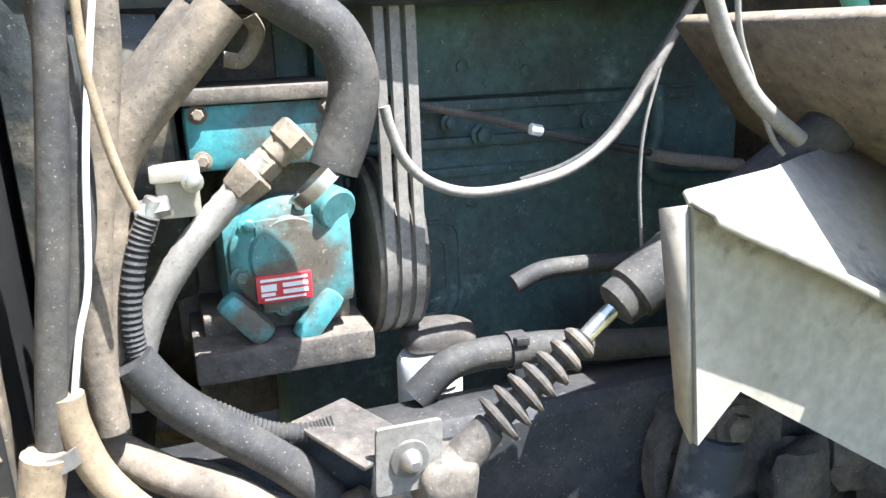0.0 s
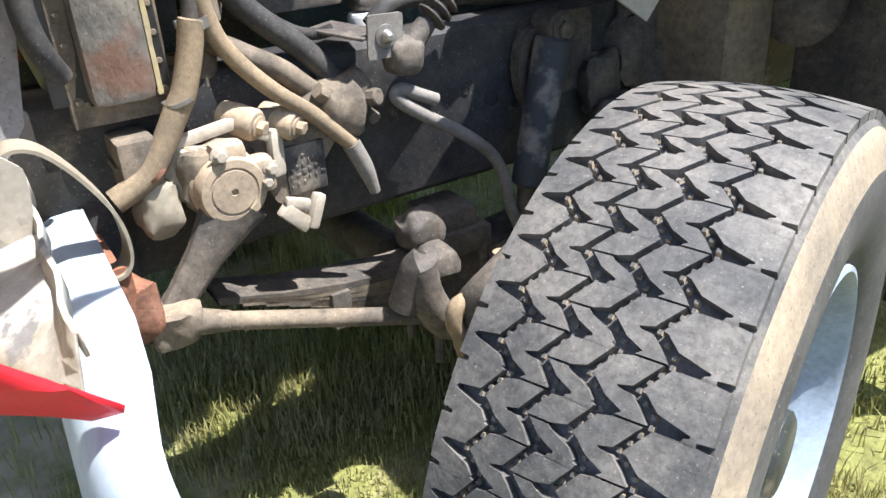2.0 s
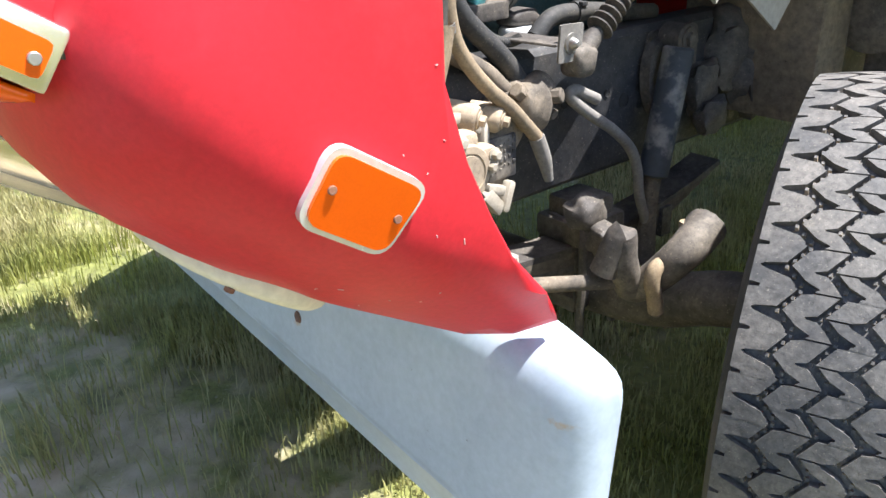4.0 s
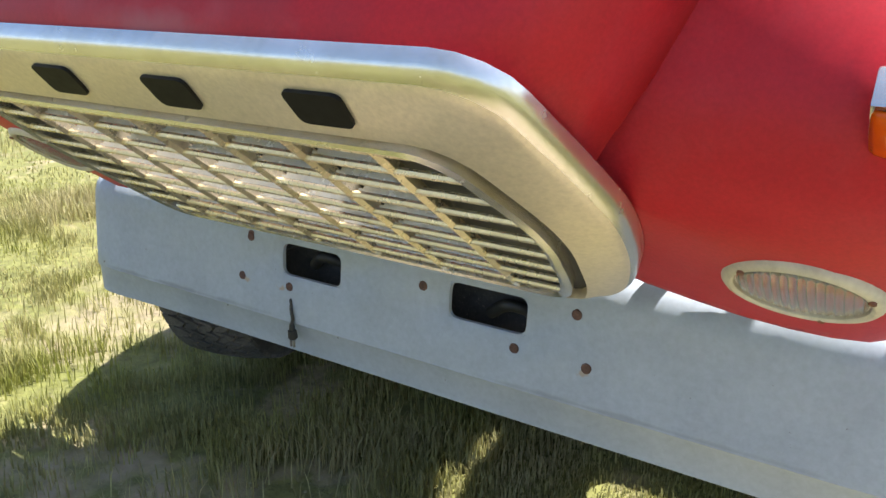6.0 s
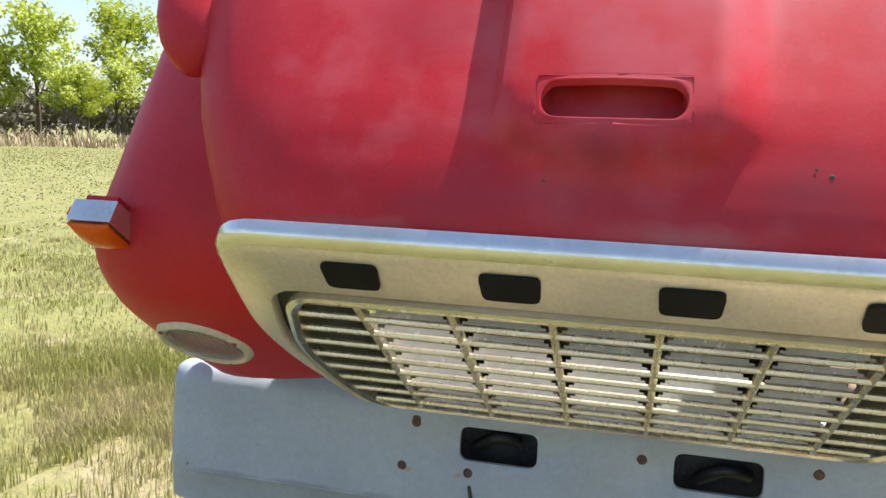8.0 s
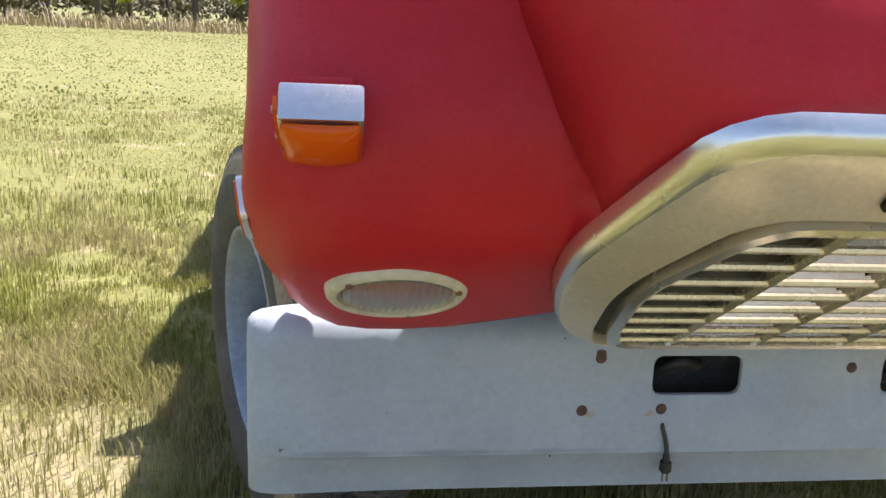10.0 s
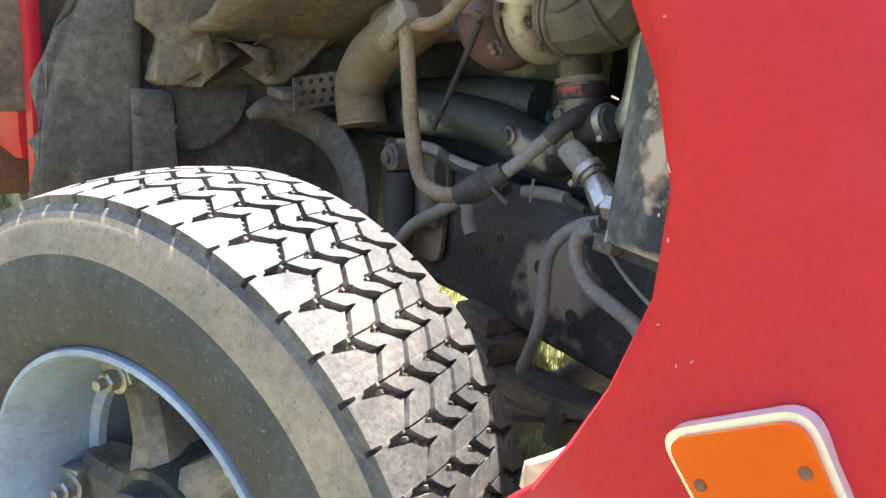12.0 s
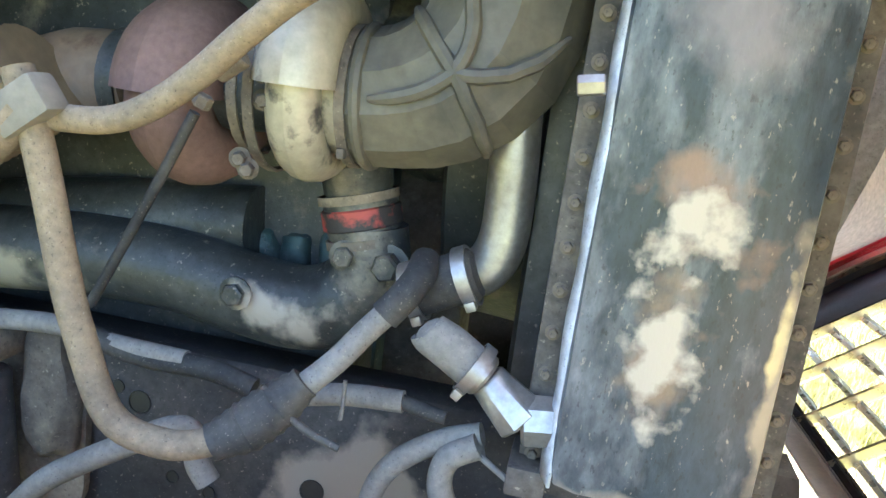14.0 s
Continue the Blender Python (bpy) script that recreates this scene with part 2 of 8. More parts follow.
def tube(bm, pts, r, seg=12, steps=6, rings=0.0, ring_step=2, ends=None):
    """A bent pipe; rings: how far every other station swells, for a corrugated hose; r may be a list along the line."""
    line = smooth_line(pts, steps)
    rows = []
    for i, (p, n, b) in enumerate(frames_along(line)):
        if isinstance(r, (list, tuple)):
            f = i / (len(line) - 1) * (len(r) - 1)
            k = min(int(f), len(r) - 2)
            rad = r[k] + (r[k + 1] - r[k]) * (f - k)
        else:
            rad = r
        rad += rings if i % ring_step == 0 else 0
        rows.append([bm.verts.new(p + (n * math.cos(a) + b * math.sin(a)) * rad) for a in (2 * math.pi * j / seg for j in range(seg))])
    for a, b in zip(rows, rows[1:]):
        for j in range(seg):
            bm.faces.new((a[j], a[(j + 1) % seg], b[(j + 1) % seg], b[j]))
    bm.faces.new(rows[0][::-1])
    bm.faces.new(rows[-1])


def lathe(bm, profile, origin, axis, seg=32, mats=None, closed=False, caps=True):
    """Turn (along, radius) pairs round an axis through origin. mats: a material index for each step."""
    axis = Vector(axis).normalized()
    n = axis.orthogonal().normalized()
    b = axis.cross(n)
    origin = Vector(origin)
    rows = []
    for h, r in profile:
        rows.append([bm.verts.new(origin + axis * h + (n * math.cos(a) + b * math.sin(a)) * max(r, 1e-4)) for a in (2 * math.pi * j / seg for j in range(seg))])
    pairs = list(zip(rows, rows[1:])) + ([(rows[-1], rows[0])] if closed else [])
    for i, (p, q) in enumerate(pairs):
        for j in range(seg):
            f = bm.faces.new((p[j], p[(j + 1) % seg], q[(j + 1) % seg], q[j]))
            if mats:
                f.material_index = mats[i]
    if caps and not closed:
        if profile[0][1] > 1e-3:
            bm.faces.new(rows[0][::-1])
        if profile[-1][1] > 1e-3:
            bm.faces.new(rows[-1])


def cyl(bm, a, b, r, r2=None, seg=18, chamfer=0.15):
    """A round bar from a to b with slightly broken edges."""
    a, b = Vector(a), Vector(b)
    d = b - a
    r2 = r if r2 is None else r2
    c = min(chamfer * min(r, r2), d.length * 0.3)
    lathe(bm, [(0, r - c), (c, r), (d.length - c, r2), (d.length, r2 - c)], a, d, seg)


def hexbolt(bm, at, axis, r=0.011, h=0.009, washer=True):
    """A bolt's head with its washer, standing on at."""
    axis = Vector(axis).normalized()
    at = Vector(at)
    if washer:
        lathe(bm, [(0, r * 1.5), (r * 0.2, r * 1.5), (r * 0.25, r * 1.35)], at, axis, 14)
    lathe(bm, [(r * 0.2, r), (h * 0.85 + r * 0.2, r), (h + r * 0.2, r * 0.8)], at, axis, 6)


def plate(bm, outline, thick, m, bevel=0.0):
    """A flat sheet cut to an outline (x, y), thick along its z, at the pose m."""
    low = [bm.verts.new(m @ Vector((x, y, 0))) for x, y in outline]
    top = [bm.verts.new(m @ Vector((x, y, thick))) for x, y in outline]
    bm.faces.new(low[::-1])
    bm.faces.new(top)
    n = len(outline)
    for i in range(n):
        bm.faces.new((low[i], low[(i + 1) % n], top[(i + 1) % n], top[i]))
    if bevel:
        es = [e for v in low + top for e in v.link_edges]
        bmesh.ops.bevel(bm, geom=list(set(es)), offset=bevel, segments=1, affect="EDGES")


def axes(origin, x, y):
    """A pose from an origin and the directions of its x and (about) y."""
    x = Vector(x).normalized()
    y = Vector(y)
    z = x.cross(y).normalized()
    y = z.cross(x)
    m = Matrix((x, y, z)).transposed().to_4x4()
    m.translation = origin
    return m


def interp(x, xs, ys):
    return float(np.interp(x, xs, ys))


def grid(bm, rows):
    vs = [[bm.verts.new(p) for p in r] for r in rows]
    for a, b in zip(vs, vs[1:]):
        for j in range(len(a) - 1):
            bm.faces.new((a[j], a[j + 1], b[j + 1], b[j]))
    return vs


def thicken(ob, t, inside=0, rim=0, offset=-1.0):
    s = ob.modifiers.new("thickness", "SOLIDIFY")
    s.thickness, s.offset, s.material_offset, s.material_offset_rim = t, offset, inside, rim
    return ob


# how the two flanks of the truck sit against its front
LEFT = pose(0.0167, -0.0203, 0.0385, -0.648, 0.565, 2.185) @ Matrix.Scale(0.9414, 4)
RIGHT = pose(-0.0321, -0.0184, 0.0450, 0.505, 0.275, -3.542) @ Matrix.Scale(0.9281, 4)


def settle(m, obs):
    """Move things, with their parts, by m."""
    chosen = set(obs)
    for ob in obs:
        if ob.parent in chosen:
            continue
        base, p = Matrix(), ob.parent
        while p:
            base, p = p.matrix_basis @ base, p.parent
        ob.matrix_basis = base.inverted() @ m @ base @ ob.matrix_basis


def built(earlier):
    """What was built since the given set of objects."""
    return [o for o in bpy.data.objects if o not in earlier]


# ---------- ground ----------
bm = bmesh.new()
ring = [0, 1, 2, 3, 4, 6, 8, 11, 15, 20, 30, 45, 70, 120, 250, 600, 1500, 4000]
rows = []
for r in ring:
    rows.append([])
    for k in range(48):
        a = 2 * math.pi * k / 48
        x, y = r * math.cos(a), r * math.sin(a) + 1.5
        z = 0.0 if r > 60 else 0.03 * noise.noise(Vector((x * 0.5, y * 0.5, 0))) - 0.01
        rows[-1].append(bm.verts.new((x, y, z)))
for a, b in zip(rows, rows[1:]):
    for k in range(48):
        bm.faces.new((a[k], b[k], b[(k + 1) % 48], a[(k + 1) % 48]))
bmesh.ops.remove_doubles(bm, verts=bm.verts, dist=1e-5)
bmesh.ops.recalc_face_normals(bm, faces=bm.faces)
ground = part("ground", bm, SOIL)
# bare dirt; the front patch is paler to make up for its shade
blotch(SOIL, (0.5, -0.65, 0.0), (2.1, 0.95, 1.0), (0.48, 0.385, 0.27), ragged=1.2, scale=6, amount=0.85, soft=0.7)
blotch(SOIL, (-1.8, 0.75, 0.0), (0.5, 0.7, 1.0), (0.33, 0.27, 0.175), ragged=1.3, scale=6, amount=0.6, soft=0.7)
tagged(ground, "grassy field with bare patches of pale dry soil", "ground", kind="structure")


def blades(name, count, where, height, width, seed, mat, label, even=0.16):
    """Bent grass blades, two segments each, in clumps, as one sheet of stuff."""
    rng = np.random.default_rng(seed)
    x, y = where(rng, count)
    keep = rng.random(len(x)) < np.clip(even + 1.0 * np.array([noise.noise(Vector((a * 0.9, b * 0.9, 3.0))) + 1.1 * noise.noise(Vector((a * 4.5, b * 4.5, 5.0))) + 0.42 for a, b in zip(x, y)]), 0.08, 1)
    worn = (((x - 0.5) / 1.9) ** 2 + ((y + 0.65) / 0.85) ** 2 < 1) | (((x + 1.8) / 0.4) ** 2 + ((y - 0.75) / 0.5) ** 2 < 1)
    keep &= ~worn | (rng.random(len(x)) < 0.25)
    x, y = x[keep], y[keep]
    n = len(x)
    tall = np.array([noise.noise(Vector((a * 1.3, b * 1.3, 8.0))) for a, b in zip(x, y)])
    h = height * np.clip(0.45 + 1.5 * tall + 0.8 * rng.random(n), 0.22, 2.3)
    a = rng.random(n) * 2 * np.pi
    w = width * (0.6 + 0.8 * rng.random(n))
    lean = h * (0.15 + 0.75 * rng.random(n) ** 1.5)
    sx, sy = np.cos(a + 1.57) * w, np.sin(a + 1.57) * w
    lx, ly = np.cos(a) * lean, np.sin(a) * lean
    z0 = np.full(n, -0.02)
    v = np.empty((n, 5, 3))
    v[:, 0] = np.stack([x - sx, y - sy, z0], 1)
    v[:, 1] = np.stack([x + sx, y + sy, z0], 1)
    v[:, 2] = np.stack([x - sx * 0.8 + lx * 0.35, y - sy * 0.8 + ly * 0.35, h * 0.6], 1)
    v[:, 3] = np.stack([x + sx * 0.8 + lx * 0.35, y + sy * 0.8 + ly * 0.35, h * 0.6], 1)
    v[:, 4] = np.stack([x + lx, y + ly, h], 1)
    me = bpy.data.meshes.new(name)
    base = np.arange(n)[:, None] * 5
    loops = np.concatenate([base + [0, 1, 3, 2], base + [2, 3, 4]], 1).ravel()
    me.vertices.add(n * 5)
    me.vertices.foreach_set("co", v.ravel())
    me.loops.add(len(loops))
    me.loops.foreach_set("vertex_index", loops)
    me.polygons.add(n * 2)
    me.polygons.foreach_set("loop_start", (np.arange(n)[:, None] * 7 + [0, 4]).ravel())
    me.update()
    me.validate()
    me.materials.append(mat)
    ob = new(name, me)
    return tagged(ob, label, "grass", kind="stuff")


def near_ring(r0, r1, blur=0.0):
    def f(rng, n):
        r = np.sqrt(rng.random(n) * (r1 * r1 - r0 * r0) + r0 * r0) * (1 + blur * (rng.random(n) - 0.5))
        a = rng.random(n) * 2 * np.pi
        return r * np.cos(a), r * np.sin(a) + 0.6
    return f


def glow_through(m, share=0.36):
    """Let thin leaves pass light."""
    nt = m.node_tree
    p = nt.nodes["Principled BSDF"]
    tr = nt.nodes.new("ShaderNodeBsdfTranslucent")
    nt.links.new(p.inputs["Base Color"].links[0].from_socket, tr.inputs["Color"])
    mx = nt.nodes.new("ShaderNodeMixShader")
    mx.inputs[0].default_value = share
    nt.links.new(p.outputs[0], mx.inputs[1])
    nt.links.new(tr.outputs[0], mx.inputs[2])
    nt.links.new(mx.outputs[0], nt.nodes["Material Output"].inputs["Surface"])


glow_through(GRASS)
glow_through(LEAF)
glow_through(INNER, 0.4)
blades("grass", 430000, near_ring(0, 3.5, 0.6), 0.062, 0.0020, 1, GRASS, "short green field grass mixed with dry straw")
blades("grass", 290000, near_ring(2.2, 10.5, 0.5), 0.042, 0.0036, 2, GRASS, "short green field grass mixed with dry straw", 0.30)
blades("grass", 230000, near_ring(8, 56, 0.3), 0.020, 0.020, 3, GRASS, "green field grass fading into the distance", 0.9)

# ---------- truck ----------
truck = tagged(new("truck"), "red heavy truck, hood tilted forward, engine bare, standing on grass", "truck")

# hood: built upright (x across, y back from the grille, z up from its foot), then tipped forward on its hinges
TIP = Matrix(((1, 0, 0, 0), (0, 0.585, -0.811, -0.14), (0, 0.811, 0.585, 0.806), (0, 0, 0, 1)))
PLAN = [(0.50, 0.075), (0.58, 0.060), (0.66, 0.050), (0.74, 0.042), (0.81, 0.041), (0.87, 0.047), (0.92, 0.060), (0.966, 0.086), (1.008, 0.122), (1.028, 0.146),
        (1.038, 0.165), (1.045, 0.19), (1.049, 0.22), (1.051, 0.265), (1.053, 0.32), (1.055, 0.38), (1.056, 0.45), (1.058, 0.6), (1.06, 0.8), (1.06, 1.0), (1.06, 1.2)]
FOOT = [-0.03, -0.04, -0.047, -0.055, -0.068, -0.090, -0.120, -0.145, -0.152, -0.092, -0.012, 0.044, 0.098, 0.156, 0.195, 0.213, 0.218, 0.216, 0.205, 0.17, 0.12]
ROLL_D = [0.0, 0.004, 0.012, 0.028, 0.048, 0.072, 0.105, 0.15, 0.20, 0.26, 0.33, 0.42, 0.60]
ROLL_U = [0.20, 0.27, 0.32, 0.362, 0.390, 0.415, 0.440, 0.460, 0.480, 0.503, 0.528, 0.555, 0.60]
EDGE_X, EDGE_B = [p[0] for p in PLAN[4:18]], [p[1] for p in PLAN[4:18]]


def bulge_spread(b):
    return interp(b, [0, 0.08, 0.2, 0.3, 0.45, 0.7, 1.2], [0.955, 1.0, 1.09, 1.16, 1.22, 1.27, 1.31])


def swell(i, u):
    """How far the fender's front corner bellies out, across and forward."""
    k = 0.028 * interp(i, [4, 5, 6, 7, 8, 9, 10, 11, 12, 13], [0, 0.3, 0.6, 0.9, 1, 0.9, 0.65, 0.35, 0.15, 0]) * interp(u, [-0.12, -0.02, 0.08, 0.25, 0.34, 0.42], [0, 0.5, 1, 1, 0.6, 0])
    return 0.75 * k, -0.66 * k


def fender_point(i, o):
    """A point of the fender over its outline's i-th corner: o runs inwards from the wall over the rolled edge to the bulge."""
    x, b = PLAN[i]
    k = i / (len(PLAN) - 1)
    eb = min(interp(k, [0, 0.3, 0.5, 1], [0.22, 0.46, 0.74, 1.24]), 1.25)
    ex = 0.575 * bulge_spread(eb)
    px_, pb = x + (ex - x) * o, b + (eb - b) * o
    side = max(interp(pb, EDGE_B, EDGE_X) - px_, 0)
    front = max(pb - interp(px_, EDGE_X, EDGE_B), 0)
    d = side * front / (side ** 3 + front ** 3 + 1e-9) ** (1 / 3)
    u = interp(d, ROLL_D, ROLL_U) + 0.03 * (pb - 0.2)
    dx, db = swell(i, u)
    return px_ + dx, pb + db, u


def fender_side(sgn):
    rows = []
    us = [-0.17, -0.14, -0.11, -0.08, -0.05, -0.025, 0, 0.03, 0.06, 0.09, 0.12, 0.16, 0.2]
    for i, ((x, b), foot) in enumerate(zip(PLAN, FOOT)):
        row = [Vector((sgn * (x + swell(i, s)[0]), b + swell(i, s)[1], max(foot, s))) for s in us]
        for o in (0.006, 0.015, 0.03, 0.05, 0.075, 0.10, 0.13, 0.17, 0.22, 0.28, 0.36, 0.46, 0.58, 0.72, 0.86, 1.0):
            px_, pb, u = fender_point(i, o)
            row.append(Vector((sgn * px_, pb, max(u, row[-1].z))))
        rows.append(row)
    return rows


hood_bm = bmesh.new()
for sgn in (1, -1):
    r = fender_side(sgn)
    vs = grid(hood_bm, r)
    fs = list({f for row in vs for v in row for f in v.link_faces})
    hood_bm.normal_update()
    if sum((f.calc_center_median() - Vector((sgn * 0.75, 0.6, 0.25))).dot(f.normal) for f in fs) < 0:
        bmesh.ops.reverse_faces(hood_bm, faces=fs)
bmesh.ops.remove_doubles(hood_bm, verts=hood_bm.verts, dist=1e-5)
# central bulge with its raised spine
BS = [0.03, 0.05, 0.09, 0.143, 0.2, 0.25, 0.34, 0.46, 0.6, 0.8, 1.0, 1.25]
US = [0.655, 0.673, 0.690, 0.704, 0.7155, 0.7230, 0.7330, 0.745, 0.758, 0.774, 0.788, 0.803]
SC = (-0.105, 0.095, 0.19, 0.256)
XS = [-0.62, -0.615, -0.6, -0.57, -0.52, -0.44, -0.35, -0.27, -0.215, -0.20, -0.185, -0.17, -0.155, -0.14, -0.128, -0.112, -0.108, -0.105, -0.05, 0, 0.05, 0.095, 0.098, 0.102, 0.115, 0.128, 0.14, 0.155, 0.17, 0.185, 0.20, 0.215, 0.27, 0.35, 0.44, 0.52, 0.57, 0.6, 0.615, 0.62]
BS = sorted(set(BS + [0.11, 0.125, 0.155, 0.17, 0.186, 0.19, 0.256, 0.22, 0.260, 0.268]))
US2 = [interp(b, [0.03, 0.05, 0.09, 0.143, 0.2, 0.25, 0.34, 0.46, 0.6, 0.8, 1.0, 1.25], US) for b in BS]


def hood_top(x, b):
    """A point on the bulge of the hood: its crown, drop to the sides and raised spine with a rounded nose."""
    ax = abs(x)
    drop = interp(ax, [0, 0.25, 0.44, 0.52, 0.57, 0.60, 0.615, 0.62], [0, 0.004, 0.018, 0.032, 0.055, 0.10, 0.17, 0.26])
    nose = 0.135 + 0.055 * (ax / 0.17) ** 2
    rise = interp(b - nose, [-0.03, -0.01, 0.02, 0.045, 0.3], [0, 0.1, 0.8, 1, 1.25])
    left, right = (0.152, 0.176) if x < 0 else (0.135, 0.20)
    spine = 0.034 * rise * interp(ax, [0, left, left * 0.6 + right * 0.4, left * 0.2 + right * 0.8, right + 0.012], [1, 0.97, 0.6, 0.1, 0])
    wide = x * bulge_spread(b)
    wide = x + (wide - x) * interp(ax, [0.2, 0.4], [0, 1])
    return Vector((wide, b + interp(ax, [0, 0.45, 0.62], [0, 0.0, 0.03]) * interp(b, [0.03, 0.1], [1, 0]), interp(b, BS, US2) - drop + spine))


rows = [[hood_top(x, b) for x in XS] for b in BS]
vs = [[hood_bm.verts.new(p) for p in r] for r in rows]
for i in range(len(BS) - 1):
    for j in range(len(XS) - 1):
        if BS[i] >= SC[2] - 1e-6 and BS[i + 1] <= SC[3] + 1e-6 and XS[j] >= SC[0] - 1e-6 and XS[j + 1] <= SC[1] + 1e-6:
            continue
        hood_bm.faces.new((vs[i][j], vs[i][j + 1], vs[i + 1][j + 1], vs[i + 1][j]))
hood = part("hood", hood_bm, RED, truck, "faded red fibreglass tilt hood tipped far forward", materials=(INNER,))
hood.matrix_basis = TIP
thicken(hood, 0.007, 1, 0, -1.0)

# scoop pocket in the hood's top
bm = bmesh.new()
z0, z1 = interp(SC[2], BS, US2) + 0.031, interp(SC[3], BS, US2) + 0.035
x0, x1, b0, b1 = SC
d = 0.05
top = [Vector((x0, b0, z0)), Vector((x1, b0, z0)), Vector((x1, b1, z1)), Vector((x0, b1, z1))]
bot = [Vector((x0 + 0.01, b0 + 0.035, z0 - d)), Vector((x1 - 0.01, b0 + 0.035, z0 - d)), Vector((x1 - 0.01, b1 + 0.03, z1 - d)), Vector((x0 + 0.01, b1 + 0.03, z1 - d))]
tv, bv = [bm.verts.new(p) for p in top], [bm.verts.new(p) for p in bot]
for i in range(4):
    bm.faces.new((tv[i], tv[(i + 1) % 4], bv[(i + 1) % 4], bv[i]))
bm.faces.new(bv)
bmesh.ops.recalc_face_normals(bm, faces=bm.faces)
bmesh.ops.reverse_faces(bm, faces=bm.faces)
part("hand_hold", bm, RED, hood, "recessed red hand hold in the hood")
bm = bmesh.new()
cx, cb, hw, hb = (x0 + x1) / 2, (b0 + b1) / 2, (x1 - x0) / 2, (b1 - b0) / 2
rim_rows = []
for grow, up, rad_c in ((0.0025, 0.0001, 0.002), (-0.001, 0.0002, 0.016), (-0.002, 0.0002, 0.022), (-0.0035, 0.0007, 0.026), (-0.005, 0.0002, 0.027), (-0.007, -0.010, 0.026)):
    row = []
    for k in range(49):
        a = 2 * math.pi * k / 48
        ex, eb = hw + grow - rad_c, hb + grow - rad_c
        x = cx + math.copysign(min(abs(math.cos(a)) * 3, 1), math.cos(a)) * ex + math.cos(a) * rad_c
        bb_ = cb + math.copysign(min(abs(math.sin(a)) * 3, 1), math.sin(a)) * eb + math.sin(a) * rad_c
        row.append(Vector((x, bb_, hood_top(x, bb_).z + up)))
    rim_rows.append(row)
grid(bm, rim_rows)
bmesh.ops.recalc_face_normals(bm, faces=bm.faces)
part("hand_hold_rim", bm, RED, hood, "raised worn rim of the hand hold")

# shoulders of the hood: where it widens towards the cab, each with a rounded nose over the fender
for sgn in (-1, 1):
    bm = bmesh.new()
    rows = []
    for b, f in ((0.362, 0.0), (0.365, 0.18), (0.374, 0.36), (0.390, 0.55), (0.415, 0.72), (0.45, 0.86), (0.51, 0.96), (0.62, 1.0), (0.85, 1.02), (1.25, 1.05)):
        cu = interp(b, [0.36, 0.5, 0.8, 1.25], [0.628, 0.636, 0.645, 0.66])
        row = []
        for k in range(25):
            a = 2 * math.pi * k / 24
            ca, sa = math.cos(a), math.sin(a)
            row.append(Vector((sgn * (interp(b, [0.36, 0.5, 0.7, 1.25], [0.735, 0.752, 0.735, 0.72]) + 0.088 * f * math.copysign(abs(ca) ** 0.8, ca)), b, cu + (0.070 if sa > 0 else 0.078) * f * math.copysign(abs(sa) ** 0.75, sa))))
        rows.append(row)
    grid(bm, rows)
    bmesh.ops.remove_doubles(bm, verts=bm.verts, dist=1e-5)
    bmesh.ops.recalc_face_normals(bm, faces=bm.faces)
    part("hood_shoulder", bm, RED, hood, "rounded red shoulder of the hood above the fender")

# bumper
bmp = bmesh.new()
HX = [-1.078, -1.0815, -1.083, -1.082, -1.076, -1.062, -1.035, -0.99, -0.92, -0.8, -0.65, -0.5, -0.326, -0.147, 0, 0.144, 0.327, 0.5, 0.65, 0.8, 0.92, 0.99, 1.035, 1.062, 1.076, 1.082, 1.083, 1.0815, 1.078]
HZ = [0.435, 0.440, 0.514, 0.527, 0.567, 0.642, 0.722, 0.748, 0.768, 0.781, 0.788, 0.790]
HYO = [0.046, 0.034, 0.015, 0, 0, 0, 0, 0.003, 0.012, 0.027, 0.048, 0.09]
vs = []
for z, yo in zip(HZ, HYO):
    row = []
    for j, x in enumerate(HX):
        k = min(j, len(HX) - 1 - j)
        end = interp(k, [0, 1, 2, 3, 4, 5, 6, 7, 8], [0.068, 0.058, 0.047, 0.036, 0.025, 0.014, 0.006, 0.002, 0])
        cut = interp(k, [0, 1, 2, 3, 4, 5, 6, 7], [0.075, 0.052, 0.036, 0.024, 0.015, 0.008, 0.003, 0])
        zz = 0.61 + (z - 0.61) * (1 - cut / 0.18) if z > 0.61 else z + 0.25 * cut * interp(z, [0.43, 0.53, 0.61], [1, 0.4, 0])
        row.append(bmp.verts.new((x, 0.005 + (z - 0.717) * 0.084 + yo * interp(k, [0, 1, 2, 3, 4, 5, 6, 7, 8, 9], [0, 0.09, 0.19, 0.30, 0.41, 0.53, 0.64, 0.76, 0.9, 1]) + end, zz)))
    vs.append(row)
for i in range(len(HZ) - 1):
    for j in range(len(HX) - 1):
        if HZ[i] >= 0.567 and HZ[i + 1] <= 0.642 + 0.081 and (abs(HX[j] + 0.326) < 1e-6 or abs(HX[j] - 0.144) < 1e-6) and i == 5:
            continue
        bmp.faces.new((vs[i][j], vs[i][j + 1], vs[i + 1][j + 1], vs[i + 1][j]))
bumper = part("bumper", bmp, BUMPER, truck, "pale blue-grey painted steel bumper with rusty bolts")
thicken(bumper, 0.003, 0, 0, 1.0)
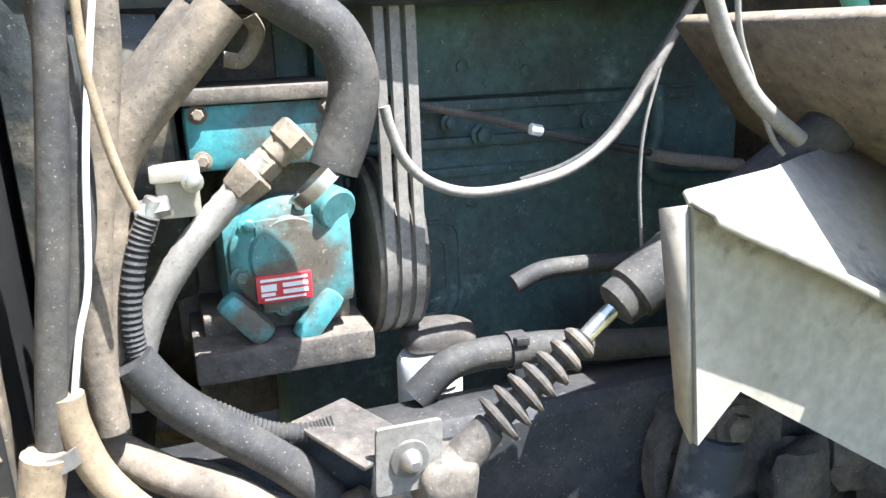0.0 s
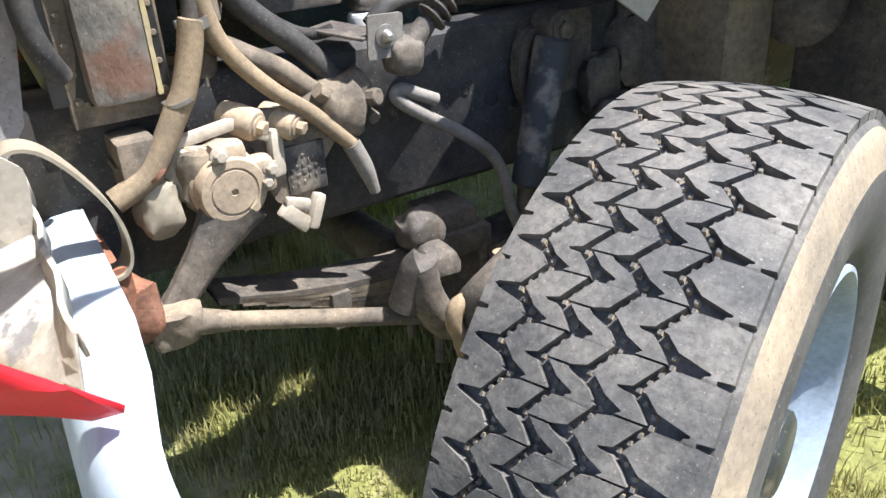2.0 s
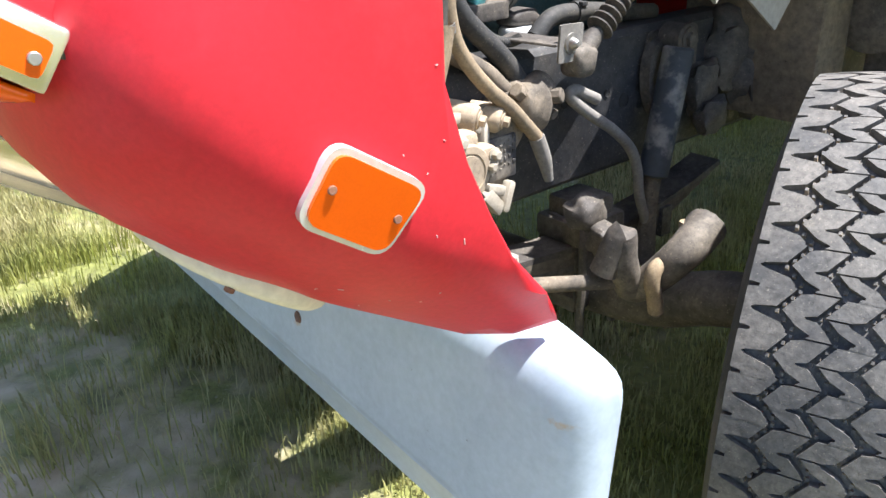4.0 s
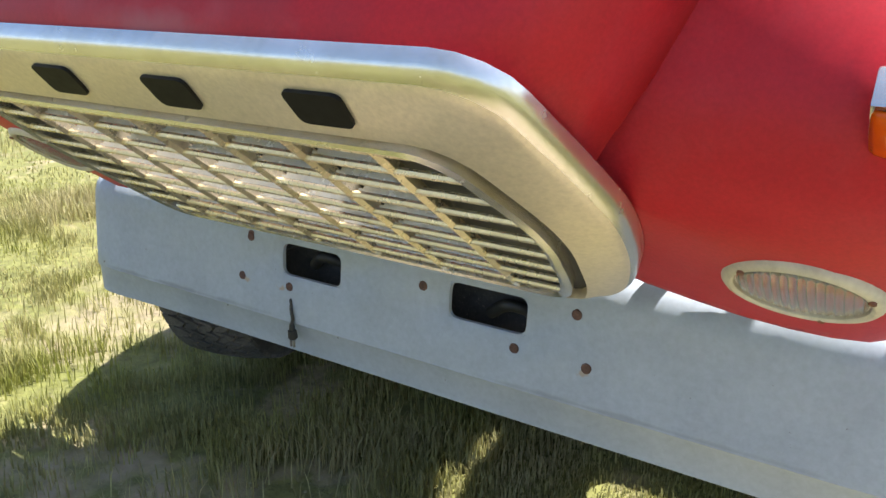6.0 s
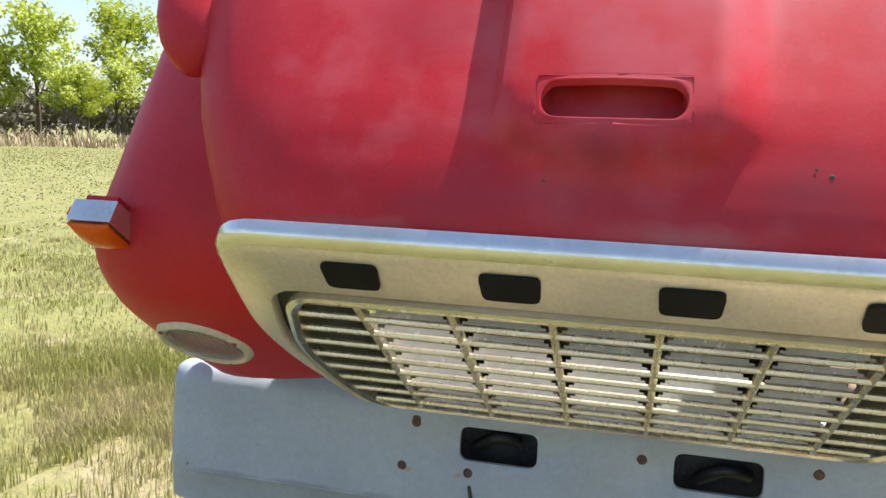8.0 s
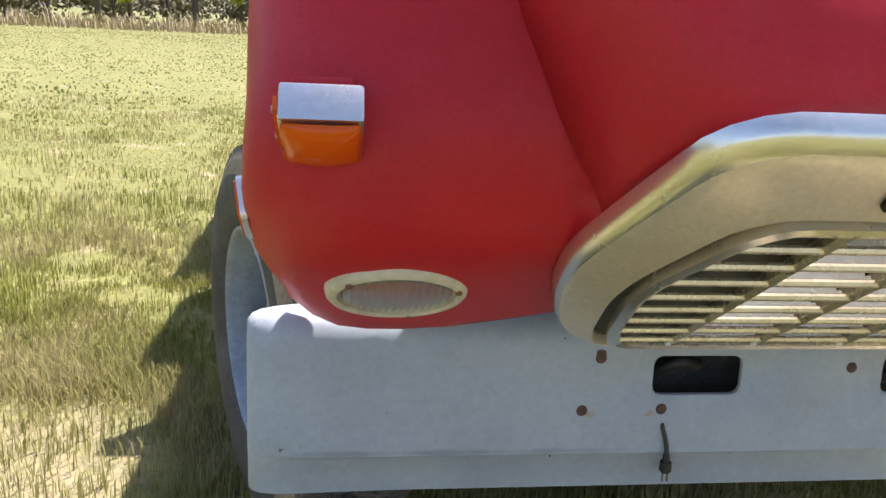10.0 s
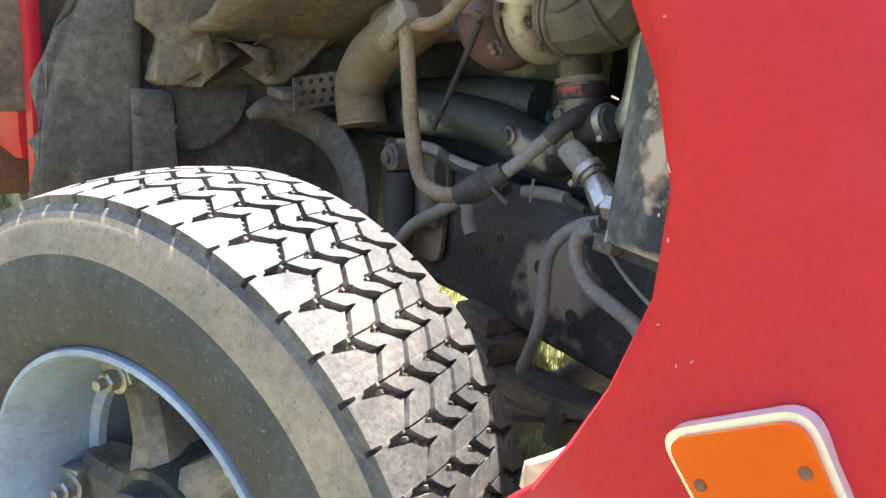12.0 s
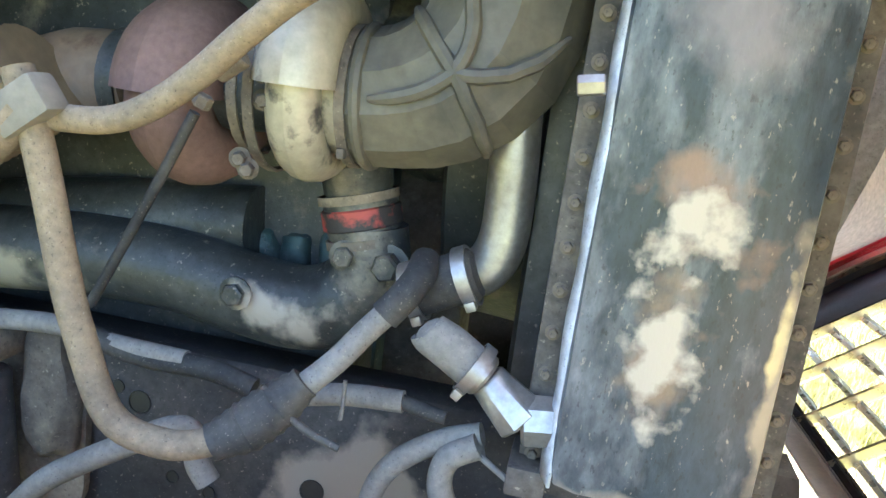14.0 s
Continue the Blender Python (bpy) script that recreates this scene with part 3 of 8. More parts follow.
for x, z in ((-0.43, 0.717), (0.43, 0.712), (-0.46, 0.613), (0.46, 0.610), (-0.303, 0.615), (0.304, 0.612), (0.078, 0.697)):
    bm = bmesh.new()
    y = 0.005 + (z - 0.717) * 0.084
    lathe(bm, [(0, 0.017), (0.002, 0.0165), (0.003, 0.011), (0.0055, 0.0095), (0.006, 0.0)], (x, y, z), (0, -1, 0.084), 18)
    part("bolt", bm, DARKRUST, bumper, "rusty bolt head")

# ---------- wheels ----------
TR, TW, PITCHES = 0.525, 0.29, 52
GROOVES = [-0.070, -0.124, -0.178, -0.233]


def crown(x):
    return TR - 0.013 * ((x + TW / 2) / (TW / 2)) ** 2


def zig(t):
    return interp(t % 1.0, [0, 0.5, 0.62, 1.0], [-0.013, 0.011, 0.013, -0.013])


def tyre_mesh(bm):
    """Carcass with zigzag-grooved tread blocks; its outer tread edge lies in the plane x = 0."""
    prof = [(-TW - 0.005, 0.30), (-TW - 0.022, 0.38), (-TW - 0.018, 0.45), (-TW - 0.004, 0.490), (-TW, 0.499), (-0.2, 0.510), (-0.1, 0.510), (0.0, 0.499), (0.007, 0.491),
            (0.018, 0.466), (0.019, 0.461), (0.028, 0.437), (0.032, 0.405), (0.030, 0.372), (0.024, 0.346), (0.017, 0.322), (0.011, 0.311), (0.0, 0.296), (-0.02, 0.292)]
    lathe(bm, prof, (0, 0, 0), (1, 0, 0), 104, mats=[1, 1, 1, 1, 0, 0, 0, 0, 2, 2, 2, 1, 1, 1, 1, 1, 1, 1, 1], caps=False)
    for f in bm.faces:
        if f.material_index > 2:
            f.material_index = 1
    edges = [0.0, *GROOVES, -TW]
    fine = [0.0, 0.02, 0.025, 0.09, 0.095, 0.25, 0.40, 0.425, 0.43, 0.46, 0.465, 0.53, 0.535, 0.56, 0.565, 0.60, 0.75, 0.92, 0.925, 0.975, 0.98, 1.0]

    def ring_pt(x, r, th):
        return (x, r * math.sin(th), r * math.cos(th))

    for rib in range(5):
        shoulder = rib in (0, 4)
        for p in range(PITCHES):
            ts = fine if shoulder else fine[1:-1]
            strip = []
            shift = 0.5 * (rib % 2)
            for t in ts:
                th = 2 * math.pi * (p + t + shift) / PITCHES
                w = (t + shift) % 1.0
                wide = 0.0052 + 0.0045 * (0.55 < w < 1.0)
                a = edges[rib] + (zig(w) - wide if rib > 0 else 0)
                b = edges[rib + 1] + (zig(w) + wide if rib < 4 else 0)
                if rib == 0 and 0.45 < t < 0.545:
                    a -= 0.015
                if rib == 4 and 0.45 < t < 0.545:
                    b += 0.015
                # forks cut into the shoulders, short sipes into the inner blocks
                if rib < 4 and 0.462 < w < 0.605:
                    b += 0.026 if rib == 0 else 0.012
                if rib > 0 and (w > 0.915 or w < 0.03):
                    a -= 0.026 if rib == 4 else 0.012
                strip.append((th, a, b))
            top = [[bm.verts.new(ring_pt(x, crown(x), th)) for x in (a, b)] for th, a, b in strip]
            low = [[bm.verts.new(ring_pt(x, 0.494, th)) for x in (a, b)] for th, a, b in strip]
            for i in range(len(ts) - 1):
                bm.faces.new((top[i][0], top[i][1], top[i + 1][1], top[i + 1][0]))
                bm.faces.new((low[i][0], top[i][0], top[i + 1][0], low[i + 1][0]))
                bm.faces.new((top[i][1], low[i][1], low[i + 1][1], top[i + 1][1]))
            if not shoulder:
                bm.faces.new((low[0][0], low[0][1], top[0][1], top[0][0]))
                bm.faces.new((top[-1][0], top[-1][1], low[-1][1], low[-1][0]))
    # stone ejectors along the grooves
    for g in GROOVES:
        for p in range(PITCHES * 6):
            t = p / 6
            th = 2 * math.pi * t / PITCHES
            x = g + zig(t)
            c = [bm.verts.new(ring_pt(x + dx, 0.515, th + dt)) for dx, dt in ((-0.0022, -0.005), (0.0022, -0.005), (0.0022, 0.005), (-0.0022, 0.005))]
            d = [bm.verts.new(ring_pt(x + dx, 0.505, th + dt)) for dx, dt in ((-0.0028, -0.006), (0.0028, -0.006), (0.0028, 0.006), (-0.0028, 0.006))]
            bm.faces.new(c)
            for i in range(4):
                bm.faces.new((c[i], d[i], d[(i + 1) % 4], c[(i + 1) % 4])).material_index = 2
    bmesh.ops.recalc_face_normals(bm, faces=bm.faces)


def front_wheel(label):
    bm = bmesh.new()
    lathe(bm, [(-0.02, 0.292), (0.004, 0.300), (0.012, 0.298), (0.014, 0.290), (0.006, 0.283), (-0.012, 0.279), (-0.035, 0.268), (-0.06, 0.262), (-0.13, 0.258), (-0.135, 0.240),
               (-0.15, 0.238), (-0.16, 0.25), (-0.27, 0.265), (-0.295, 0.285), (-0.30, 0.292)], (0, 0, 0), (1, 0, 0), 64, caps=False)
    bmesh.ops.recalc_face_normals(bm, faces=bm.faces)
    wheel = part("wheel", bm, RIM, truck, label)
    bm = bmesh.new()
    tyre_mesh(bm)
    part("tyre", bm, TREAD, wheel, "worn wide tyre with zigzag tread and dusty shoulders", materials=(RUBBER, DUSTY))
    bm = bmesh.new()
    lathe(bm, [(-0.2, 0.10), (-0.12, 0.105), (-0.05, 0.088), (-0.048, 0.074), (-0.012, 0.070), (-0.005, 0.060), (-0.003, 0.0)], (0, 0, 0), (1, 0, 0), 28)
    part("hub_cap", bm, BLOCK, wheel, "greasy black hub cap")
    for k in range(5):
        a = 2 * math.pi * k / 5 + 0.5
        m = Matrix.Rotation(a, 4, "X")
        bm = bmesh.new()
        rows = []
        for r, w, x0, x1 in ((0.085, 0.048, -0.17, -0.055), (0.13, 0.036, -0.17, -0.075), (0.18, 0.033, -0.17, -0.085), (0.225, 0.04, -0.165, -0.09), (0.242, 0.042, -0.16, -0.095)):
            rows.append([Vector((x0, -w, r)), Vector((x1 - 0.02, -w, r)), Vector((x1, -w * 0.5, r)), Vector((x1, w * 0.5, r)), Vector((x1 - 0.02, w, r)), Vector((x0, w, r))])
        grid(bm, rows)
        bmesh.ops.transform(bm, matrix=m, verts=bm.verts)
        bmesh.ops.recalc_face_normals(bm, faces=bm.faces)
        part("spoke", bm, DUSTMETAL, wheel, "dusty cast spoke")
        bm = bmesh.new()
        box(bm, (-0.10, -0.03, 0.212), (-0.072, 0.03, 0.262), 0.006)
        hexbolt(bm, (-0.073, 0, 0.228), (1, 0, 0), 0.017, 0.02)
        cyl(bm, (-0.06, 0, 0.228), (-0.035, 0, 0.228), 0.009)
        bmesh.ops.transform(bm, matrix=m, verts=bm.verts)
        part("rim_clamp", bm, STEEL, wheel, "worn steel rim clamp and nut")
    bm = bmesh.new()
    lathe(bm, [(-0.33, 0.2), (-0.33, 0.21), (-0.19, 0.212), (-0.185, 0.1)], (0, 0, 0), (1, 0, 0), 36)
    part("brake_drum", bm, RUST, wheel, "rusty brake drum")
    return wheel


wheel_left = front_wheel("steered front wheel with a pale blue rim, driver's side")
wheel_left.matrix_basis = LEFT @ pose(1.22, 0.855, 0.461, 0, 0, 20)
wheel_right = copy_thing(wheel_left, pose(0, 0, 0))
wheel_right.matrix_basis = RIGHT @ pose(-1.229, 0.546, 0.515, 0, 0, 203)
tagged(wheel_right, "steered front wheel with a pale blue rim, passenger's side")

# rear dual wheels
def rear_wheel():
    bm = bmesh.new()
    lathe(bm, [(-0.25, 0.29), (-0.02, 0.29), (-0.05, 0.25), (-0.12, 0.1), (-0.12, 0.0)], (0, 0, 0), (1, 0, 0), 40)
    w = part("wheel", bm, RIM, truck, "rear dual wheel")
    bm = bmesh.new()
    prof = [(-0.25, 0.3), (-0.27, 0.40), (-0.255, 0.48), (-0.24, 0.50)]
    for k in range(5):
        x = -0.235 + k * 0.045
        prof += [(x, 0.515), (x + 0.034, 0.515), (x + 0.036, 0.503), (x + 0.043, 0.503)]
    prof += [(-0.005, 0.50), (0.008, 0.46), (0.015, 0.40), (0.004, 0.31), (-0.02, 0.29)]
    lathe(bm, prof, (0, 0, 0), (1, 0, 0), 72)
    part("tyre", bm, RUBBER, w, "worn black truck tyre")
    return w


rw = rear_wheel()
WIDE = Matrix.Diagonal((1.28, 1.0, 1.0, 1.0))
rw.matrix_basis = RIGHT @ pose(-1.70, 6.6, 0.50, 0, 0, 180) @ WIDE
for m in (RIGHT @ pose(-1.34, 6.6, 0.50, 0, 0, 180), LEFT @ pose(1.60, 6.6, 0.50), LEFT @ pose(1.24, 6.6, 0.50)):
    copy_thing(rw, pose(0, 0, 0)).matrix_basis = m @ WIDE

# ---------- chassis ----------
def rail(sgn, y0, y1, z0, z1, x=0.425):
    bm = bmesh.new()
    rows = []
    for y in np.linspace(y0, y1, 9):
        t = 0.008
        rows.append([Vector((sgn * (x - 0.07), y, z0)), Vector((sgn * (x - 0.01), y, z0)), Vector((sgn * x, y, z0 + 0.01)), Vector((sgn * x, y, z1 - 0.01)), Vector((sgn * (x - 0.01), y, z1)), Vector((sgn * (x - 0.07), y, z1))])
    grid(bm, rows)
    bmesh.ops.recalc_face_normals(bm, faces=bm.faces)
    ob = part("frame_rail", bm, FRAME, truck, "dirty black steel frame rail with bolt holes")
    thicken(ob, 0.008, offset=1.0 if sgn > 0 else 1.0)
    return ob


rail_left = rail(1, 0.03, 8.6, 0.665, 0.975)
rail_right = rail(-1, 0.03, 8.6, 0.690, 0.965, 0.43)


def hole(x, y, z, r, parent, sgn):
    bm = bmesh.new()
    lathe(bm, [(0, r * 1.12), (0.0015, r * 1.1), (0.0016, r), (-0.004, r * 0.95), (-0.004, 0.0)], (x, y, z), (sgn, 0, 0), 16)
    return part("bolt_hole", bm, BLACK, parent)


for y, z, r in ((0.902, 0.822, 0.016), (0.955, 0.84, 0.009), (0.96, 0.80, 0.009), (0.84, 0.85, 0.008), (0.70, 0.85, 0.009)):
    hole(0.4335, y, z, r, rail_left, 1)
settle(LEFT, [rail_left])
for y, z, r in ((0.27, 0.846, 0.022), (0.567, 0.834, 0.014), (0.80, 0.90, 0.014), (0.83, 0.915, 0.008), (0.85, 0.87, 0.008), (0.70, 0.80, 0.008), (0.75, 0.81, 0.008), (0.69, 0.855, 0.008), (0.47, 0.77, 0.012)):
    hole(-0.4385, y, z, r, rail_right, -1)
settle(RIGHT, [rail_right])

# front cross member and axle
bm = bmesh.new()
beam(bm, (-0.42, 0.22, 0.72), (0.42, 0.22, 0.72), 0.16, 0.14, 0.01)
part("cross_member", bm, FRAME, truck)
bm = bmesh.new()
tube(bm, [(-1.05, 0.66, 0.50), (-0.75, 0.68, 0.46), (-0.5, 0.71, 0.38), (0, 0.74, 0.36), (0.5, 0.77, 0.38), (0.75, 0.80, 0.46), (1.05, 0.82, 0.50)], 0.058, 14)
part("front_axle", bm, GREASE, truck, "dirty forged front axle beam")


def leaf_spring(sgn, y0):
    bm = bmesh.new()
    box(bm, (sgn * 0.43 - 0.05, y0 - 0.07, 0.42), (sgn * 0.43 + 0.05, y0 + 0.07, 0.64), 0.01)
    s = part("leaf_spring", bm, GREASE, truck, "dusty leaf spring pack", smooth=False)
    for k in range(10):
        bm = bmesh.new()
        h = 0.50 - k * 0.042
        z = 0.635 - k * 0.0165
        pts = [(sgn * 0.43, y0 + t * h, z - 0.05 * (1 - t * t) * 0.9 + 0.03 * t * t) for t in np.linspace(-1, 1, 9)]
        rows = []
        for x, y, zz in pts:
            rows.append([Vector((x - 0.045, y, zz - 0.0072)), Vector((x + 0.045, y, zz - 0.0072)), Vector((x + 0.045, y, zz + 0.0072)), Vector((x - 0.045, y, zz + 0.0072)), Vector((x - 0.045, y, zz - 0.0072))])
        grid(bm, rows)
        bmesh.ops.recalc_face_normals(bm, faces=bm.faces)
        part("leaf", bm, DUSTMETAL if k % 3 else GREASE, s, smooth=False)
    for dy in (-0.06, 0.06):
        bm = bmesh.new()
        tube(bm, [(sgn * 0.49, y0 + dy, 0.36), (sgn * 0.49, y0 + dy, 0.62), (sgn * 0.43, y0 + dy, 0.645), (sgn * 0.37, y0 + dy, 0.62), (sgn * 0.37, y0 + dy, 0.36)], 0.011, 8, 5)
        part("u_bolt", bm, GREASE, s, "dirty spring clamp bolt")
    for dy in (-0.27, 0.27):
        bm = bmesh.new()
        box(bm, (sgn * 0.43 - 0.055, y0 + dy - 0.02, 0.525), (sgn * 0.43 + 0.055, y0 + dy + 0.02, 0.605), 0.004)
        part("spring_clip", bm, GREASE, s)
    bm = bmesh.new()
    box(bm, (sgn * 0.43 - 0.07, y0 - 0.08, 0.60), (sgn * 0.43 + 0.07, y0 + 0.08, 0.655), 0.01)
    box(bm, (sgn * 0.43 - 0.055, y0 - 0.055, 0.65), (sgn * 0.43 + 0.055, y0 + 0.055, 0.70), 0.01)
    part("spring_seat", bm, GREASE, s)
    return s


settle(LEFT @ pose(0, 0, -0.075), [leaf_spring(1, 0.77)])
settle(RIGHT, [leaf_spring(-1, 0.70)])

# ---------- radiator ----------
def radiator_core():
    bm = bmesh.new()
    box(bm, (-0.50, 0.10, 0.95), (0.46, 0.26, 1.95), 0.004)
    return part("radiator", bm, BLACK, truck, "large black radiator with bolted side tanks")


rad = radiator_core()


def tank(name, mat, x0, x1, y0, y1, z0, z1, label):
    """A side tank: a soft-edged box bolted through flanges to the core."""
    bm = bmesh.new()
    sgn = 1 if x1 > x0 else -1
    lo = (min(x0, x1), y0, z0)
    hi = (max(x0, x1), y1, z1)
    box(bm, lo, hi, min(0.03, 0.45 * abs(x1 - x0)))
    t = part(name, bm, mat, rad, label)
    bm = bmesh.new()
    for ya, yb in ((y1 - 0.002, y1 + 0.027), (y0 - 0.027, y0 + 0.002)):
        box(bm, (min(x0 - sgn * 0.01, x0 + sgn * 0.012), ya, z0 - 0.03), (max(x0 - sgn * 0.01, x0 + sgn * 0.012), yb, z1), 0.003)
    box(bm, (min(x0 - sgn * 0.01, x0 + sgn * 0.012), y0 - 0.025, z0 - 0.03), (max(x0 - sgn * 0.01, x0 + sgn * 0.012), y1 + 0.025, z0 + 0.002), 0.003)
    part("flange", bm, DUSTMETAL if sgn > 0 else GREASE, rad, "dusty flange with a row of bolts")
    bm = bmesh.new()
    hexbolt(bm, (0, 0, 0), (sgn, 0, 0), 0.0052, 0.006)
    first = part("bolt", bm, DUSTMETAL, rad)
    first.location = (x0 + sgn * 0.012, y1 + 0.014, z0 + 0.01)
    spots = [(y, z) for z in np.arange(z0 + 0.01, z1, 0.042) for y in (y1 + 0.014, y0 - 0.014)]
    for y, z in spots[1:]:
        ob = new("bolt", first.data)
        ob.parent = rad
        ob.location = (x0 + sgn * 0.012, y, z)
    return t


before = set(bpy.data.objects)
tank("side_tank", RADRUST, 0.455, 0.50, 0.148, 0.245, 0.968, 1.95, "rust-stained flaking radiator side tank")
settle(LEFT, built(before))
before = set(bpy.data.objects)
tank("side_tank", RADTANK, -0.53, -0.605, 0.115, 0.30, 0.985, 1.95, "black radiator side tank with bare blotches")
settle(RIGHT, built(before))

# ---------- engine ----------
bm = bmesh.new()
box(bm, (-0.24, 0.55, 0.80), (0.14, 1.32, 1.52), 0.03)
engine = part("engine", bm, ENGINE, truck, "grimy dark green diesel engine block")
bm = bmesh.new()
box(bm, (-0.22, 0.58, 0.60), (0.16, 1.25, 0.80), 0.03)
part("oil_pan", bm, BLOCK, engine, "black oil pan")
settle(LEFT, [engine])

# ---------- cab ----------
bm = bmesh.new()
box(bm, (-1.0, 1.62, 0.80), (1.0, 3.0, 1.5), 0.06)
box(bm, (-1.0, 2.15, 1.48), (1.0, 3.15, 2.27), 0.14)
box(bm, (-1.02, 1.63, 1.4), (1.02, 2.3, 1.62), 0.08)
cab = part("cab", bm, RED, truck, "red truck cab")
bm = bmesh.new()
box(bm, (-1.10, 1.50, 0.95), (1.10, 1.60, 1.75), 0.02)
part("firewall", bm, DUSTMETAL, cab, "dusty firewall behind the engine")
for sgn in (-1, 1):
    bm = bmesh.new()
    rows = []
    for z, y in ((0.60, 1.50), (0.75, 1.475), (0.95, 1.47), (1.15, 1.475), (1.35, 1.50), (1.55, 1.56), (1.80, 1.66)):
        rows.append([Vector((sgn * 1.130, y - 0.004, z)), Vector((sgn * 1.155, y, z)), Vector((sgn * 1.158, y + 0.05, z)), Vector((sgn * 1.12, y + 0.12, z)), Vector((sgn * 1.05, y + 0.16, z))])
    grid(bm, rows)
    bmesh.ops.recalc_face_normals(bm, faces=bm.faces)
    settle(LEFT if sgn > 0 else RIGHT, [thicken(part("cab_corner", bm, RED, cab, "faded red corner of the cab beside the wheel"), 0.008)])
# unseen cowl, set forward to keep sun off the turbo side
bm = bmesh.new()
box(bm, (-0.98, 1.12, 1.52), (0.98, 1.70, 1.72), 0.04)
part("cowl", bm, RED, cab, "red cowl under the windscreen")
bm = bmesh.new()
box(bm, (-1.1, 3.3, 1.15), (1.1, 8.8, 2.2), 0.03)
part("dump_bed", bm, RUST, truck, "rusty orange truck bed")
blotch(RADTANK, (-0.605, 0.205, 1.258), (0.1, 0.060, 0.052), (0.26, 0.155, 0.10), ragged=1.6, scale=22, soft=0.7, amount=0.8)
blotch(RADTANK, (-0.605, 0.222, 1.150), (0.1, 0.036, 0.085), (0.27, 0.18, 0.11), ragged=1.6, scale=24, soft=0.8, amount=0.7)
blotch(RADTANK, (-0.605, 0.200, 1.42), (0.1, 0.05, 0.10), (0.24, 0.20, 0.19), ragged=1.4, scale=16, soft=0.9, amount=0.7)
blotch(RADTANK, (-0.600, 0.128, 1.15), (0.1, 0.007, 0.07), (0.62, 0.50, 0.24), ragged=1.4, scale=30, soft=0.6, amount=0.9)
blotch(RADTANK, (-0.605, 0.212, 1.250), (0.1, 0.040, 0.032), (0.45, 0.39, 0.305), ragged=2.2, scale=30, soft=0.7)
blotch(RADTANK, (-0.605, 0.222, 1.145), (0.1, 0.026, 0.070), (0.45, 0.39, 0.305), ragged=2.2, scale=30, soft=0.7)
blotch(RADTANK, (-0.600, 0.120, 1.10), (0.1, 0.018, 0.22), (0.34, 0.27, 0.18), ragged=1.4, scale=18, soft=0.6, amount=0.9)
blotch(RADTANK, (-0.600, 0.200, 0.985), (0.1, 0.12, 0.022), (0.38, 0.31, 0.22), ragged=1.4, scale=22, soft=0.6, amount=0.9)
blotch(FRAME, (-0.44, 0.52, 0.81), (0.05, 0.11, 0.11), (0.33, 0.27, 0.21), ragged=1.4, scale=13, soft=0.4, amount=0.9)

blotch(BLOCK, (-0.46, 0.615, 1.052), (0.06, 0.060, 0.030), (0.40, 0.35, 0.27), ragged=1.7, scale=22, soft=0.6, amount=0.85)
blotch(BLOCK, (-0.46, 0.980, 1.050), (0.06, 0.10, 0.035), (0.36, 0.32, 0.22), ragged=1.6, scale=18, soft=0.7, amount=0.8)

# ---------- hood fittings (in the hood's own upright axes) ----------
def rounded(poly, r=0.03, n=4):
    out = []
    k = len(poly)
    for i in range(k):
        a, p, c = Vector(poly[i - 1]), Vector(poly[i]), Vector(poly[(i + 1) % k])
        d0, d1 = (a - p), (c - p)
        q = min(r, d0.length * 0.45, d1.length * 0.45)
        s, e = p + d0.normalized() * q, p + d1.normalized() * q
        for j in range(n + 1):
            t = j / n
            out.append(tuple(s * (1 - t) ** 2 + p * 2 * t * (1 - t) + e * t * t))
    return out


def resample(poly, n):
    """n points evenly along a closed outline, from its topmost middle."""
    pts = [Vector(p) for p in poly]
    seg = [(pts[(i + 1) % len(pts)] - pts[i]).length for i in range(len(pts))]
    tot = sum(seg)
    acc = np.concatenate([[0], np.cumsum(seg)])
    xs = [p.x for p in pts] + [pts[0].x]
    ys = [p.y for p in pts] + [pts[0].y]
    return [(interp(t, acc, xs), interp(t, acc, ys)) for t in np.linspace(0, tot, n, endpoint=False)]


half_out = [(0.53, 0.678), (0.578, 0.64), (0.607, 0.50), (0.632, 0.35), (0.622, 0.22), (0.582, 0.07), (0.53, -0.03)]
half_in = [(0.475, 0.562), (0.512, 0.525), (0.553, 0.37), (0.558, 0.28), (0.530, 0.10), (0.498, 0.008)]
outer = rounded([(x * 1.022, u) for x, u in half_out] + [(-x, u) for x, u in half_out[::-1]], 0.05)
inner = rounded(half_in + [(-x, u) for x, u in half_in[::-1]], 0.04)


def start_top(poly):
    k = max(range(len(poly)), key=lambda i: poly[i][1] * 10 - abs(poly[i][0] - 0.4))
    return poly[k:] + poly[:k]


N = 120
oo, ii = resample(start_top(outer), N), resample(start_top(inner), N)
bm = bmesh.new()
rings = []
for t, b in ((0.0, 0.052), (0.0, 0.036), (0.05, 0.026), (0.14, 0.018), (0.25, 0.012), (0.85, -0.004), (0.95, -0.006), (1.0, 0.002), (1.0, 0.035)):
    rings.append([bm.verts.new((o[0] + (i[0] - o[0]) * t, b, o[1] + (i[1] - o[1]) * t)) for o, i in zip(oo, ii)])
for k, (p, q) in enumerate(zip(rings, rings[1:])):
    for j in range(N):
        f = bm.faces.new((p[j], p[(j + 1) % N], q[(j + 1) % N], q[j]))
        f.material_index = 1 if k < 3 else 0
bmesh.ops.recalc_face_normals(bm, faces=bm.faces)
part("grille_surround", bm, DULL, hood, "wide brushed aluminium grille surround with a bright upper lip", materials=(CHROME,))
